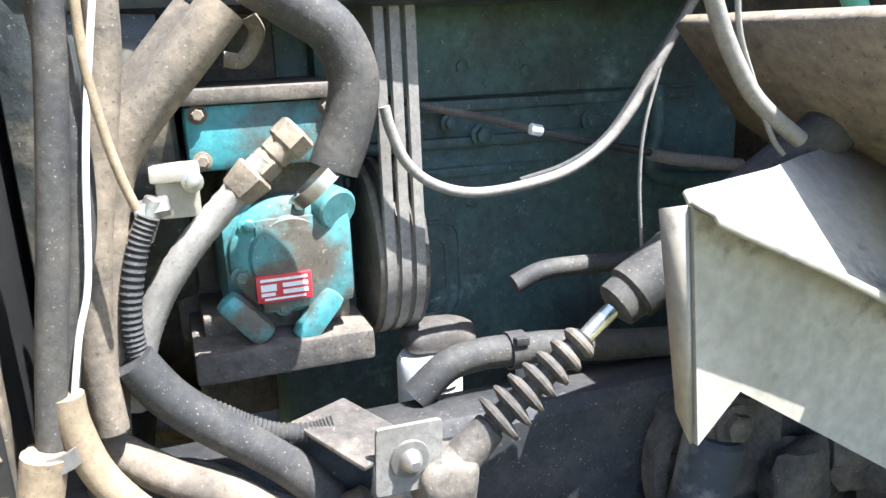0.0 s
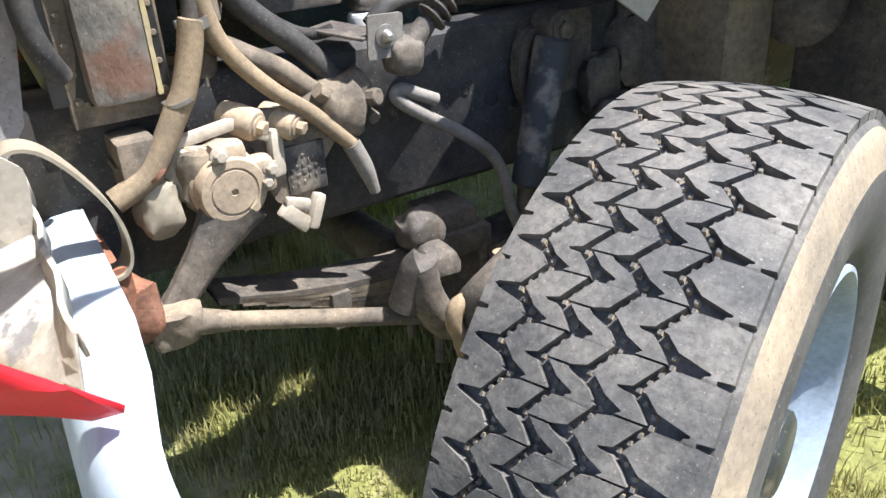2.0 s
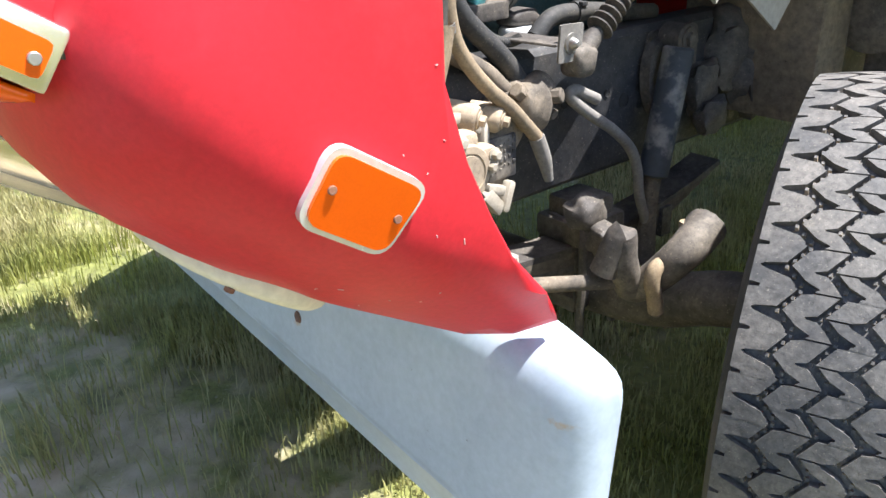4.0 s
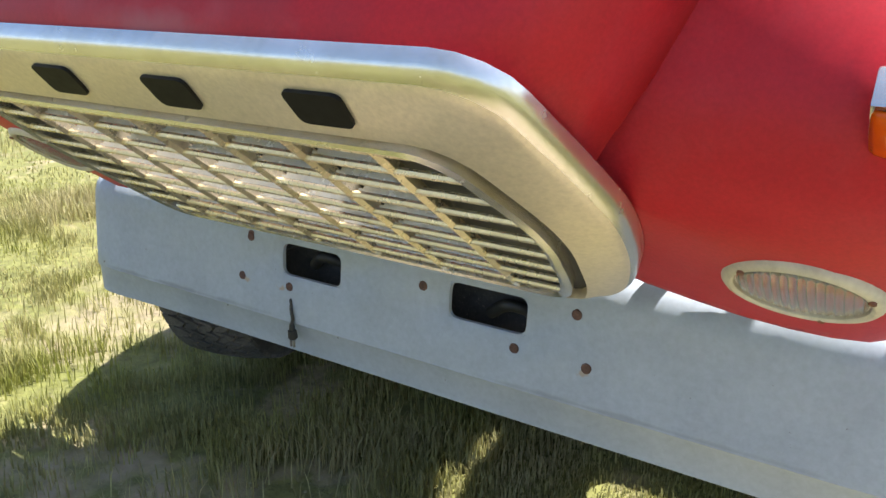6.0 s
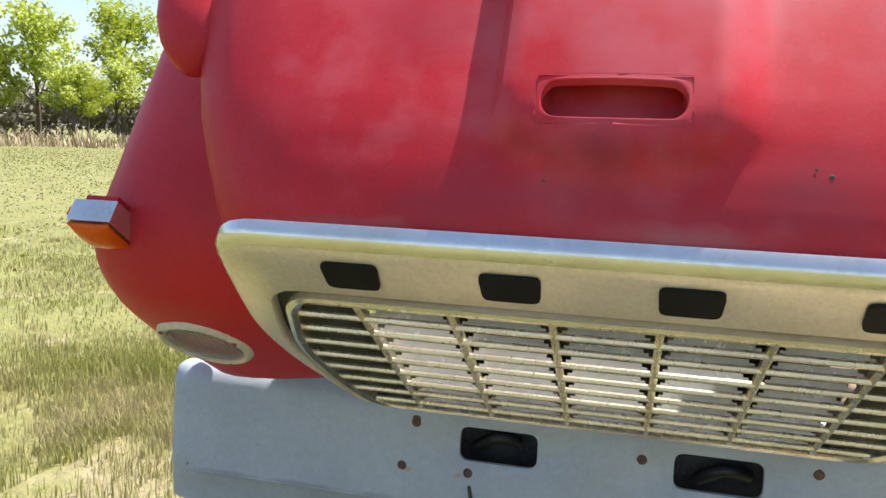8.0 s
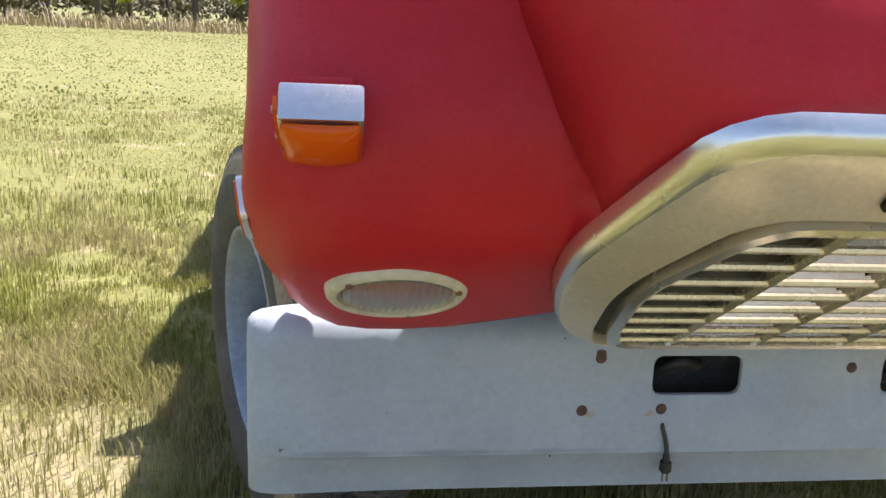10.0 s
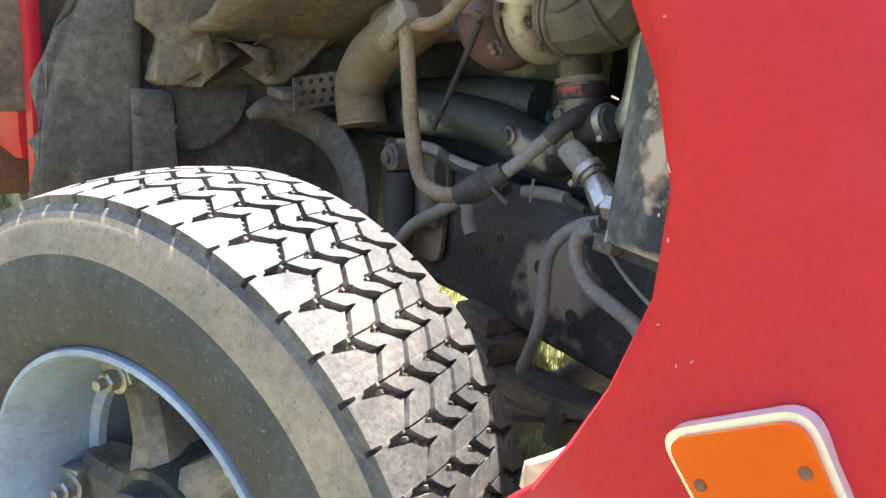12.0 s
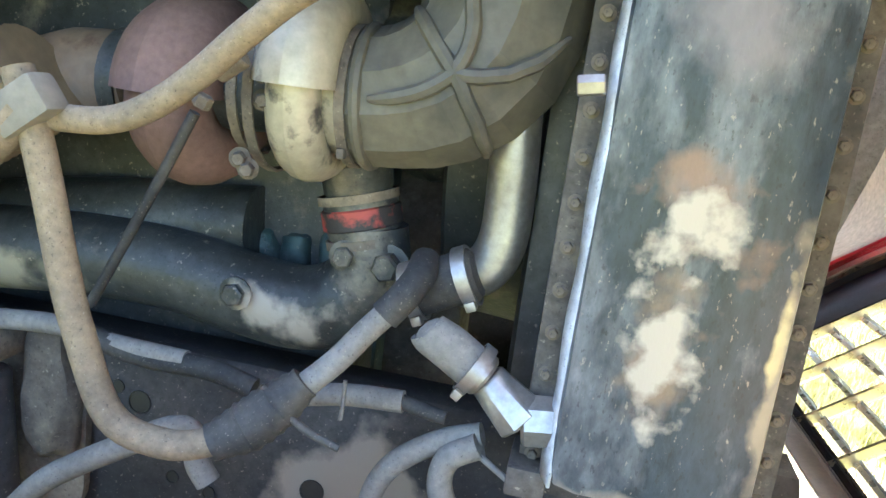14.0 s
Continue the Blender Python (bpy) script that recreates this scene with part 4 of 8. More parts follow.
# dark gap and the grille's own frame
for name, s0, s1, b0, b1, mat in (("grille_gap", 1.0, 0.955, 0.012, 0.03, BLACK), ("grille_frame", 0.965, 0.93, -0.010, 0.012, CHROME)):
    bm = bmesh.new()
    cx, cu = 0.0, 0.29
    rr = []
    for s, b in ((s0, b1), (s0, b0), ((s0 + s1) / 2, b0 - 0.004), (s1, b0), (s1, b1)):
        rr.append([bm.verts.new((cx + (x - cx) * s, b, cu + (u - cu) * s)) for x, u in ii])
    for p, q in zip(rr, rr[1:]):
        for j in range(N):
            bm.faces.new((p[j], p[(j + 1) % N], q[(j + 1) % N], q[j]))
    bmesh.ops.recalc_face_normals(bm, faces=bm.faces)
    part(name, bm, mat, hood)


def half_width(u):
    return 0.945 * interp(u, [0.0, 0.10, 0.28, 0.37, 0.525, 0.565], [0.49, 0.530, 0.558, 0.553, 0.512, 0.47])


GOLD = surface("worn_trim", (0.80, 0.71, 0.53), (0.58, 0.50, 0.36), rough=0.28, metal=0.7, patch=9, grain=120, bump=0.03, mix=0.7, spread=0.05)
SHUTTER = surface("shutter_white", (0.86, 0.86, 0.85), (0.70, 0.70, 0.68), rough=0.25, metal=0.5, patch=8, grain=100, bump=0.03, mix=0.6, spread=0.04)
MESH = surface("grey_backing", (0.06, 0.062, 0.06), (0.04, 0.04, 0.038), rough=0.6, patch=10, grain=200, bump=0.2)
SLATS = [0.045, 0.105, 0.165, 0.225, 0.287, 0.350, 0.412, 0.472, 0.525]
DIV = [-0.377, -0.227, -0.074, 0.078, 0.230, 0.377]
for u in SLATS:
    w = half_width(u) - 0.004
    bm = bmesh.new()
    prof = [(0.002, 0.0045), (-0.002, 0.0058), (-0.0065, 0.0035), (-0.0078, 0.0), (-0.0065, -0.0035), (-0.002, -0.0058), (0.002, -0.0045), (0.002, 0.0045)]
    grid(bm, [[Vector((x, b, u + du)) for b, du in prof] for x in np.linspace(-w, w, 9)])
    bmesh.ops.recalc_face_normals(bm, faces=bm.faces)
    part("slat", bm, GOLD, hood)
for x in DIV:
    bm = bmesh.new()
    prof = [(0.014, -0.0035), (-0.002, -0.006), (-0.009, 0.0), (-0.002, 0.006), (0.014, 0.0035)]
    grid(bm, [[Vector((x + dx, b, u)) for b, dx in prof] for u in np.linspace(0.012, 0.553, 5)])
    bmesh.ops.recalc_face_normals(bm, faces=bm.faces)
    part("divider", bm, GOLD, hood)
# notched bright shutters behind each cell, grey backing at both ends
for i in range(5):
    for k, u in enumerate(SLATS):
        x0, x1 = DIV[i] + 0.012, DIV[i + 1] - 0.012
        bm = bmesh.new()
        plate(bm, [(x0, 0.0), (x1, 0.0), (x1, 0.004), (x1 - 0.008, 0.004), (x1 - 0.008, 0.0095), (x0 + 0.008, 0.0095), (x0 + 0.008, 0.004), (x0, 0.004)], 0.0016,
              Matrix(((1, 0, 0, 0), (0, 0.985, -0.17, 0.003), (0, 0.17, 0.985, u + 0.003), (0, 0, 0, 1))))
        bmesh.ops.recalc_face_normals(bm, faces=bm.faces)
        part("shutter", bm, SHUTTER, hood, smooth=False)
for sgn in (-1, 1):
    bm = bmesh.new()
    rows = [[Vector((sgn * 0.380, 0.016, u)), Vector((sgn * (half_width(u) + 0.004), 0.016, u))] for u in np.linspace(0.01, 0.555, 12)]
    grid(bm, rows)
    bmesh.ops.recalc_face_normals(bm, faces=bm.faces)
    thicken(part("backing_plate", bm, MESH, hood, "dark grey backing plate"), 0.004)

INK = surface("emblem_black", (0.008, 0.008, 0.008), (0.014, 0.014, 0.014), rough=0.55, patch=20, bump=0.02)
INK.node_tree.nodes["Principled BSDF"].inputs["Specular IOR Level"].default_value = 0.2
# four black emblem plates as plain shapes
for x0, x1 in ((-0.395, -0.315), (-0.165, -0.085), (0.072, 0.150), (0.316, 0.396)):
    bm = bmesh.new()
    plate(bm, rounded([(x0, 0.0), (x1, 0.0), (x1 + 0.003, 0.054), (x0 - 0.003, 0.054)], 0.012, 3), 0.006,
          Matrix(((1, 0, 0, 0), (0, 0.218, -0.976, -0.0005), (0, 0.976, 0.218, 0.590), (0, 0, 0, 1))))
    bmesh.ops.recalc_face_normals(bm, faces=bm.faces)
    part("emblem", bm, INK, hood, "plain black emblem plate")

# headlights
GLASS = bpy.data.materials.new("lamp_glass")
GLASS.use_nodes = True
gp = GLASS.node_tree.nodes["Principled BSDF"]
gp.inputs["Base Color"].default_value = (0.93, 0.95, 0.95, 1)
gp.inputs["Roughness"].default_value = 0.08
gp.inputs["Transmission Weight"].default_value = 0.88
CREAM = surface("cream_ring", (0.62, 0.58, 0.47), (0.45, 0.41, 0.32), rough=0.45, patch=8, bump=0.05, mix=0.6)
MIRROR = surface("reflector", (0.90, 0.87, 0.78), (0.82, 0.78, 0.68), rough=0.30, metal=0.35, patch=10, bump=0.0)
for sgn in (-1, 1):
    c = Vector((sgn * 0.834, 0.058, 0.142))
    bm = bmesh.new()
    lathe(bm, [(-0.05, 0.105), (0.010, 0.105), (0.019, 0.103), (0.025, 0.097), (0.0265, 0.091), (0.023, 0.0865), (0.012, 0.085)], c, (0, -1, 0.02), 48, caps=False)
    part("headlight_ring", bm, CREAM, hood, "dull cream headlight ring")
    bm = bmesh.new()
    lathe(bm, [(0.018, 0.085), (0.006, 0.072), (-0.010, 0.050), (-0.022, 0.025), (-0.026, 0.0)], c, (0, -1, 0.02), 36, caps=False)
    part("reflector", bm, MIRROR, hood)
    bm = bmesh.new()
    rows = []
    for k in range(31):
        dx = 0.0828 * (k - 15) / 15.1
        half = math.sqrt(0.083 ** 2 - dx * dx)
        rows.append([Vector((c.x + dx, c.y - 0.030 + 0.011 * (dx * dx + (half * s) ** 2) / 0.083 ** 2 - (0.003 if k % 2 else 0), c.z + half * s)) for s in np.linspace(-1, 1, 15)])
    grid(bm, rows)
    bmesh.ops.remove_doubles(bm, verts=bm.verts, dist=1e-6)
    bmesh.ops.recalc_face_normals(bm, faces=bm.faces)
    thicken(part("headlight_lens", bm, GLASS, hood, "ribbed clear headlight glass"), 0.003).visible_shadow = False
    for a in (-1.3, 0.4, 2.4):
        bm = bmesh.new()
        cyl(bm, c + Vector((math.cos(a) * 0.094, -0.024, math.sin(a) * 0.094)), c + Vector((math.cos(a) * 0.094, -0.029, math.sin(a) * 0.094)), 0.005, seg=10)
        part("screw", bm, RUST, hood)

# turn lamps: bright boxes with amber lenses to the front and outer side
for sgn in (-1, 1):
    xo, xi = sgn * 0.984, sgn * 0.890
    lo_u, hi_u, bf, bb = 0.394, 0.487, 0.132, 0.178
    xa, xb = min(xo, xi), max(xo, xi)
    bm = bmesh.new()
    box(bm, (xa, bf, lo_u), (xb, bb, hi_u), 0.004)
    lamp_ob = part("turn_lamp", bm, CHROME, hood, "bright square turn lamp housing")
    bm = bmesh.new()
    grid(bm, [[Vector((xa + 0.004 + (xb - xa - 0.008) * s, bf - 0.004 - 0.016 * (math.sin(math.pi * s) * math.sin(math.pi * t)) ** 0.5, lo_u + 0.004 + (hi_u - lo_u - 0.008) * t)) for s in np.linspace(0, 1, 13)] for t in np.linspace(0, 1, 13)])
    bmesh.ops.recalc_face_normals(bm, faces=bm.faces)
    thicken(part("amber_lens", bm, ORANGE, hood, "amber turn lamp lens"), 0.006, offset=0.0)
    for k in range(4):
        bm = bmesh.new()
        rr = 0.008 + k * 0.006
        cc = Vector(((xa + xb) / 2, bf - 0.0215 + k * 0.0012, (lo_u + hi_u) / 2))
        ring_pts = [cc + Vector((rr * math.cos(a), 0, rr * math.sin(a))) for a in np.linspace(0, 2 * math.pi, 25)]
        tube(bm, ring_pts, 0.0009, 5, 1)
        part("lens_ring", bm, ORANGE, hood)
    bm = bmesh.new()
    plate(bm, rounded([(bf + 0.008, lo_u + 0.008), (bb - 0.012, lo_u + 0.008), (bb - 0.012, hi_u - 0.008), (bf + 0.008, hi_u - 0.008)], 0.005, 2), 0.006,
          Matrix(((0, 0, sgn, xo - sgn * 0.002), (1, 0, 0, 0), (0, 1, 0, 0), (0, 0, 0, 1))))
    bmesh.ops.recalc_face_normals(bm, faces=bm.faces)
    part("amber_side_lens", bm, ORANGE, hood, "amber ribbed side lens")
    for k in range(9 if sgn < 0 else 0):
        bm = bmesh.new()
        u = lo_u + 0.016 + k * 0.009
        box(bm, (min(xo, xo + sgn * 0.0055), bf + 0.012, u - 0.0015), (max(xo, xo + sgn * 0.0055), bb - 0.016, u + 0.0015), 0.0005)
        part("lens_rib", bm, ORANGE, hood)
    for b, u in ((bf + 0.020, hi_u - 0.016), (bf + 0.020, lo_u + 0.016)):
        bm = bmesh.new()
        cyl(bm, (xo, b, u), (xo + sgn * 0.008, b, u), 0.0045, seg=10)
        part("screw", bm, STEEL, hood)
    bm = bmesh.new()
    box(bm, (xa + 0.012, bb - 0.003, lo_u + 0.004), (xb - 0.012, bb + 0.016, hi_u - 0.012), 0.003)
    part("lamp_pad", bm, RED, lamp_ob, "red moulded pad behind the lamp")
    bm = bmesh.new()
    box(bm, (xa + 0.004, bb - 0.020, lo_u - 0.010), (xb - 0.004, bb + 0.012, lo_u + 0.002), 0.004)
    part("gasket", bm, HOSE, lamp_ob, "black rubber gasket")

# side markers
for sgn in (-1, 1):
    M = Matrix(((sgn * 0.17, 0, sgn * 0.985, sgn * 1.048), (0.985, 0, -0.17, 0.156), (0, 1, 0, 0.183), (0, 0, 0, 1)))
    bm = bmesh.new()
    frame_o = rounded([(-0.035, -0.045), (0.035, -0.049), (0.033, 0.049), (-0.036, 0.045)], 0.018, 5)
    plate(bm, frame_o, 0.009, M)
    bmesh.ops.recalc_face_normals(bm, faces=bm.faces)
    part("side_marker", bm, SHUTTER, hood, "bright-rimmed side marker")
    bm = bmesh.new()
    plate(bm, rounded([(-0.030, -0.040), (0.030, -0.044), (0.028, 0.044), (-0.031, 0.040)], 0.014, 5), 0.0125, M)
    bmesh.ops.recalc_face_normals(bm, faces=bm.faces)
    part("amber_lens", bm, ORANGE, hood, "amber marker lens")
    for dv in (-0.033, 0.033):
        bm = bmesh.new()
        p = M @ Vector((0.0, dv, 0.0115))
        cyl(bm, p, p + Vector((sgn * 0.003, 0, 0)), 0.0038, seg=10)
        part("screw", bm, RUST, hood)

# inner stiffening panels of the hood
# grey for the driver's side panel; the passenger's side one is tan
PANEL_GREY = surface("grey_primer", (0.30, 0.28, 0.27), (0.22, 0.20, 0.185), rough=0.8, patch=7, grain=80, bump=0.2, mix=0.8, spread=0.12)
for sgn in (-1, 1):
    bm = bmesh.new()
    pts = [(0.195, -0.03), (0.25, 0.015), (0.31, 0.054), (0.36, 0.056), (0.452, 0.058), (0.497, 0.17), (0.50, 0.35), (0.50, 0.57), (0.40, 0.58), (0.28, 0.50), (0.16, 0.36), (0.07, 0.20), (0.06, 0.04), (0.12, -0.03)]
    if sgn > 0:
        pts = [(0.05, 0.05), (0.11, -0.05), (0.12, -0.076), (0.18, -0.079), (0.30, -0.024), (0.347, 0.012), (0.463, 0.064), (0.60, 0.13), (0.9, 0.30), (1.1, 0.40), (1.1, 0.60), (0.42, 0.60), (0.30, 0.53), (0.18, 0.40), (0.07, 0.26)]
    plate(bm, pts, 0.007, Matrix(((0, 0, 1, 0.49 if sgn > 0 else -0.66), (1, 0, 0, 0.05), (0, 1, 0, 0), (0, 0, 0, 1))))
    bmesh.ops.recalc_face_normals(bm, faces=bm.faces)
    if sgn > 0:
        part("inner_panel", bm, PANEL_GREY, hood, "grey inner panel of the hood", smooth=False)
    else:
        part("inner_panel", bm, INNER, hood, "tan fibreglass inner panel with a ragged edge", smooth=False)

# licence plate shadow, cord and plug on the bumper
bm = bmesh.new()
tube(bm, [(-0.298, 0.05, 0.60), (-0.298, -0.004, 0.585), (-0.296, -0.010, 0.575), (-0.292, -0.016, 0.56), (-0.287, -0.018, 0.54), (-0.287, -0.022, 0.525)], 0.0042, 8)
part("power_cord", bm, HOSE, bumper, "black block heater cord with a plug")
bm = bmesh.new()
lathe(bm, [(0, 0.005), (0.006, 0.007), (0.016, 0.007), (0.018, 0.011), (0.036, 0.012), (0.040, 0.009)], (-0.287, -0.022, 0.528), (0.05, 0.02, -1), 14)
part("plug", bm, BLACK, bumper)
bm = bmesh.new()
for dx in (-0.005, 0.005):
    box(bm, (-0.285 + dx - 0.001, -0.027, 0.468), (-0.285 + dx + 0.001, -0.020, 0.492), 0)
part("plug_prongs", bm, STEEL, bumper)
PALE = surface("unfaded_paint", (0.345, 0.395, 0.445), (0.31, 0.35, 0.40), rough=0.5, grain=80, patch=5, bump=0.06, mix=0.5, spread=0.03)
bm = bmesh.new()
plate(bm, rounded([(-0.135, 0.55), (0.125, 0.55), (0.125, 0.71), (-0.135, 0.71)], 0.012, 3), 0.0012, Matrix(((1, 0, 0, 0), (0, 0.084, -1, 0.0045 - 0.717 * 0.084), (0, 1, 0, 0), (0, 0, 0, 1))))
bmesh.ops.recalc_face_normals(bm, faces=bm.faces)
part("paint_patch", bm, PALE, bumper, "greyer patch where a plate was", smooth=False)

# pink over the hood's top and spine: chalky fading with sunlight painted in
blotch(RED, (0.0, 0.62, 0.82), (0.60, 0.52, 0.28), (0.55, 0.105, 0.125), ragged=1.3, scale=9, amount=0.75, soft=0.9)
blotch(RED, (0.0, 0.30, 0.78), (0.15, 0.30, 0.2), (0.56, 0.11, 0.13), ragged=1.2, scale=11, amount=0.5, soft=0.9)
# smear under the hand hold and maroon front slope: grime with shade painted in
blotch(RED, (-0.02, 0.155, 0.74), (0.20, 0.030, 0.06), (0.22, 0.014, 0.020), ragged=1.2, scale=12, amount=0.6, soft=0.9)
blotch(RED, (0.02, 0.095, 0.70), (0.40, 0.075, 0.09), (0.30, 0.035, 0.050), ragged=1.4, scale=7, amount=0.5, soft=1.0)
# wear on the paint: dull smear beside the hand hold, rubbed edge over the grille
blotch(RED, (0.24, 0.115, 0.72), (0.12, 0.07, 0.08), (0.26, 0.045, 0.055), ragged=1.2, scale=6, amount=0.6, soft=0.9)
blotch(RED, (0.10, 0.060, 0.69), (0.14, 0.022, 0.05), (0.42, 0.16, 0.17), ragged=1.1, scale=12, amount=0.5, soft=0.8)
blotch(RED, (-0.43, 0.058, 0.68), (0.16, 0.020, 0.06), (0.45, 0.14, 0.13), ragged=1.1, scale=12, amount=0.6, soft=0.8)
# pinker patch on the driver's side, darker one on the passenger's side
blotch(RED, (0.45, 0.42, 0.77), (0.18, 0.16, 0.12), (0.45, 0.06, 0.09), ragged=1.0, scale=5, amount=0.5, soft=0.9)
blotch(RED, (-0.30, 0.36, 0.77), (0.14, 0.12, 0.12), (0.30, 0.012, 0.024), ragged=1.0, scale=5, amount=0.5, soft=0.9)
# rust runs under the bumper bolts
for x, z in ((-0.445, 0.605), (-0.325, 0.607), (0.455, 0.598), (1.055, 0.722)):
    blotch(BUMPER, (x, 0.0, z), (0.014, 0.1, 0.007), (0.42, 0.27, 0.11), ragged=1.6, scale=90, amount=0.6, soft=0.6)
# thin darker line along the bumper's lower fold
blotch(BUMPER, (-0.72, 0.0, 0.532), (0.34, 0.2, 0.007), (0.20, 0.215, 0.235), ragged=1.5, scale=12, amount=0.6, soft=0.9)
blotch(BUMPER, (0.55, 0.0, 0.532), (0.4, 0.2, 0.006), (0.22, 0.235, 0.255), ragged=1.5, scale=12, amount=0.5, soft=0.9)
CHIP = surface("bare_chip", (0.10, 0.07, 0.05), (0.06, 0.045, 0.035), rough=0.8, patch=40, bump=0)
rc = random.Random(4)
for k in range(46):
    bm = bmesh.new()
    x, z = rc.uniform(-1.0, 1.0), rc.uniform(0.46, 0.755)
    if min(abs(x + 0.236), abs(x - 0.236)) < 0.12 and 0.62 < z < 0.74:
        continue
    y = 0.005 + (z - 0.717) * 0.084 + (0.015 + (0.514 - z) * 0.25 if z < 0.52 else 0)
    lathe(bm, [(0, rc.uniform(0.0015, 0.0038)), (0.0006, 0.0)], (x, y - 0.0002, z), (0, -1, 0.084), 7)
    part("chip", bm, CHIP if k % 5 else BLACK, bumper)
bm = bmesh.new()
box(bm, (-0.43, 0.10, 0.53), (0.43, 0.16, 0.80), 0.01)
cm = part("front_crossmember", bm, FRAME, truck, "black crossmember behind the bumper")
for x0, x1, z0 in ((-0.30, -0.20, 0.655), (0.20, 0.31, 0.645)):
    bm = bmesh.new()
    tube(bm, [(x0, 0.085, z0 - 0.01), ((x0 + x1) / 2, 0.06, z0 + 0.028), (x1, 0.085, z0 + 0.012)], 0.014, 10)
    part("tow_hook", bm, BLACK, cm, "black tow hook behind the bumper slot")

# small rust holes in the hood under the hand hold
for x, b, r in ((-0.088, 0.128, 0.0045), (0.262, 0.150, 0.0035), (0.245, 0.158, 0.002)):
    bm = bmesh.new()
    p = hood_top(x, b)
    lathe(bm, [(0, r), (0.0006, r * 0.8), (0.0007, 0.0)], p - Vector((0, 0, 0.0001)), (0, -0.3, 1), 9)
    part("rust_hole", bm, CHIP, hood, "small rusted hole")

# scratches and stone chips on the fenders
PINK = surface("bare_scratch", (0.55, 0.33, 0.31), (0.42, 0.20, 0.19), rough=0.7, patch=40, bump=0)
rc = random.Random(12)


def fender_spot(sgn, row, u):
    dx, db = swell(row, u)
    return Vector((sgn * (PLAN[row][0] + dx), PLAN[row][1] + db, u))


for sgn in (-1, 1):
    for k in range(15):
        row = rc.randint(6, 15)
        u = rc.uniform(max(FOOT[row] + 0.03, 0.0), 0.17)
        p, q, r = fender_spot(sgn, row, u), fender_spot(sgn, row + 1, u), fender_spot(sgn, row, u + 0.02)
        f = rc.random()
        p = p.lerp(q, f)
        n = (q - fender_spot(sgn, row, u)).cross(r - fender_spot(sgn, row, u)).normalized()
        if n.x * sgn < 0:
            n = -n
        run = Vector((0.01, rc.uniform(-1, 1), rc.uniform(-1, 1)))
        run -= n * run.dot(n)
        long = rc.choice((0.0008, 0.001, 0.0012, 0.003))
        bm = bmesh.new()
        plate(bm, [(-long, -0.0005), (long, -0.0004), (long * 0.9, 0.0005), (-long * 0.8, 0.0004)], 0.0009, axes(p - n * 0.0002, run, n.cross(run)))
        bmesh.ops.recalc_face_normals(bm, faces=bm.faces)
        part("scratch", bm, PINK, hood, smooth=False)

# rounded rims of the two openings in the bumper
for x0, x1 in ((-0.326, -0.147), (0.144, 0.327)):
    bm = bmesh.new()
    z0, z1 = 0.642, 0.722
    inner = rounded([(x0 + 0.001, z0 + 0.001), (x1 - 0.001, z0 + 0.001), (x1 - 0.001, z1 - 0.001), (x0 + 0.001, z1 - 0.001)], 0.022, 6)
    cx, cz = (x0 + x1) / 2, (z0 + z1) / 2
    outer = [(min(max(cx + (a - cx) * 1.3, x0 - 0.004), x1 + 0.004), min(max(cz + (b - cz) * 1.3, z0 - 0.004), z1 + 0.004)) for a, b in inner]
    loops = []
    for ring_pts, dy in ((outer, 0.0), (outer, -0.0012), (inner, -0.0012), (inner, 0.008)):
        loops.append([bm.verts.new((a, 0.005 + (b - 0.717) * 0.084 + dy, b)) for a, b in ring_pts])
    n = len(inner)
    for p, q in zip(loops, loops[1:]):
        for j in range(n):
            bm.faces.new((p[j], p[(j + 1) % n], q[(j + 1) % n], q[j]))
    bmesh.ops.recalc_face_normals(bm, faces=bm.faces)
    part("opening_rim", bm, BUMPER, bumper)

# ---------- driver's side of the engine bay ----------
TANPAINT = surface("dusty_cream_paint", (0.30, 0.26, 0.19), (0.20, 0.17, 0.12), rough=0.7, patch=12, grain=90, bump=0.2, mix=0.8)
def pipe(name, pts, r, mat, parent, label="", seg=12, steps=6, rings=0.0):
    bm = bmesh.new()
    tube(bm, pts, r, seg, steps, rings)
    bmesh.ops.recalc_face_normals(bm, faces=bm.faces)
    return part(name, bm, mat, parent, label)


def clamp(name, at, axis, r, mat, parent, w=0.012, label=""):
    """A band round a hose with its screw box."""
    bm = bmesh.new()
    at, axis = Vector(at), Vector(axis).normalized()
    lathe(bm, [(-w / 2, r), (-w / 2, r + 0.003), (w / 2, r + 0.003), (w / 2, r)], at, axis, 20, caps=False)
    side = axis.orthogonal().normalized()
    beam(bm, at + side * (r + 0.006) - axis * w * 0.4, at + side * (r + 0.006) + axis * w * 0.4, 0.012, 0.010, 0.002)
    bmesh.ops.recalc_face_normals(bm, faces=bm.faces)
    return part(name, bm, mat, parent, label)


def bolt(at, axis, parent, r=0.011, h=0.009, mat=None, name="bolt"):
    bm = bmesh.new()
    hexbolt(bm, at, axis, r, h)
    return part(name, bm, mat or GREASE, parent)


def rounded_plate(bm, x, y0, y1, z0, z1, r, thick, sgn=1):
    """A plate in the plane x, its corners rounded, thick outwards."""
    M = Matrix(((0, 0, sgn, x), (1, 0, 0, 0), (0, 1, 0, 0), (0, 0, 0, 1)))
    plate(bm, rounded([(y0, z0), (y1, z0), (y1, z1), (y0, z1)], r, 5), thick, M)
    bmesh.ops.recalc_face_normals(bm, faces=bm.faces)


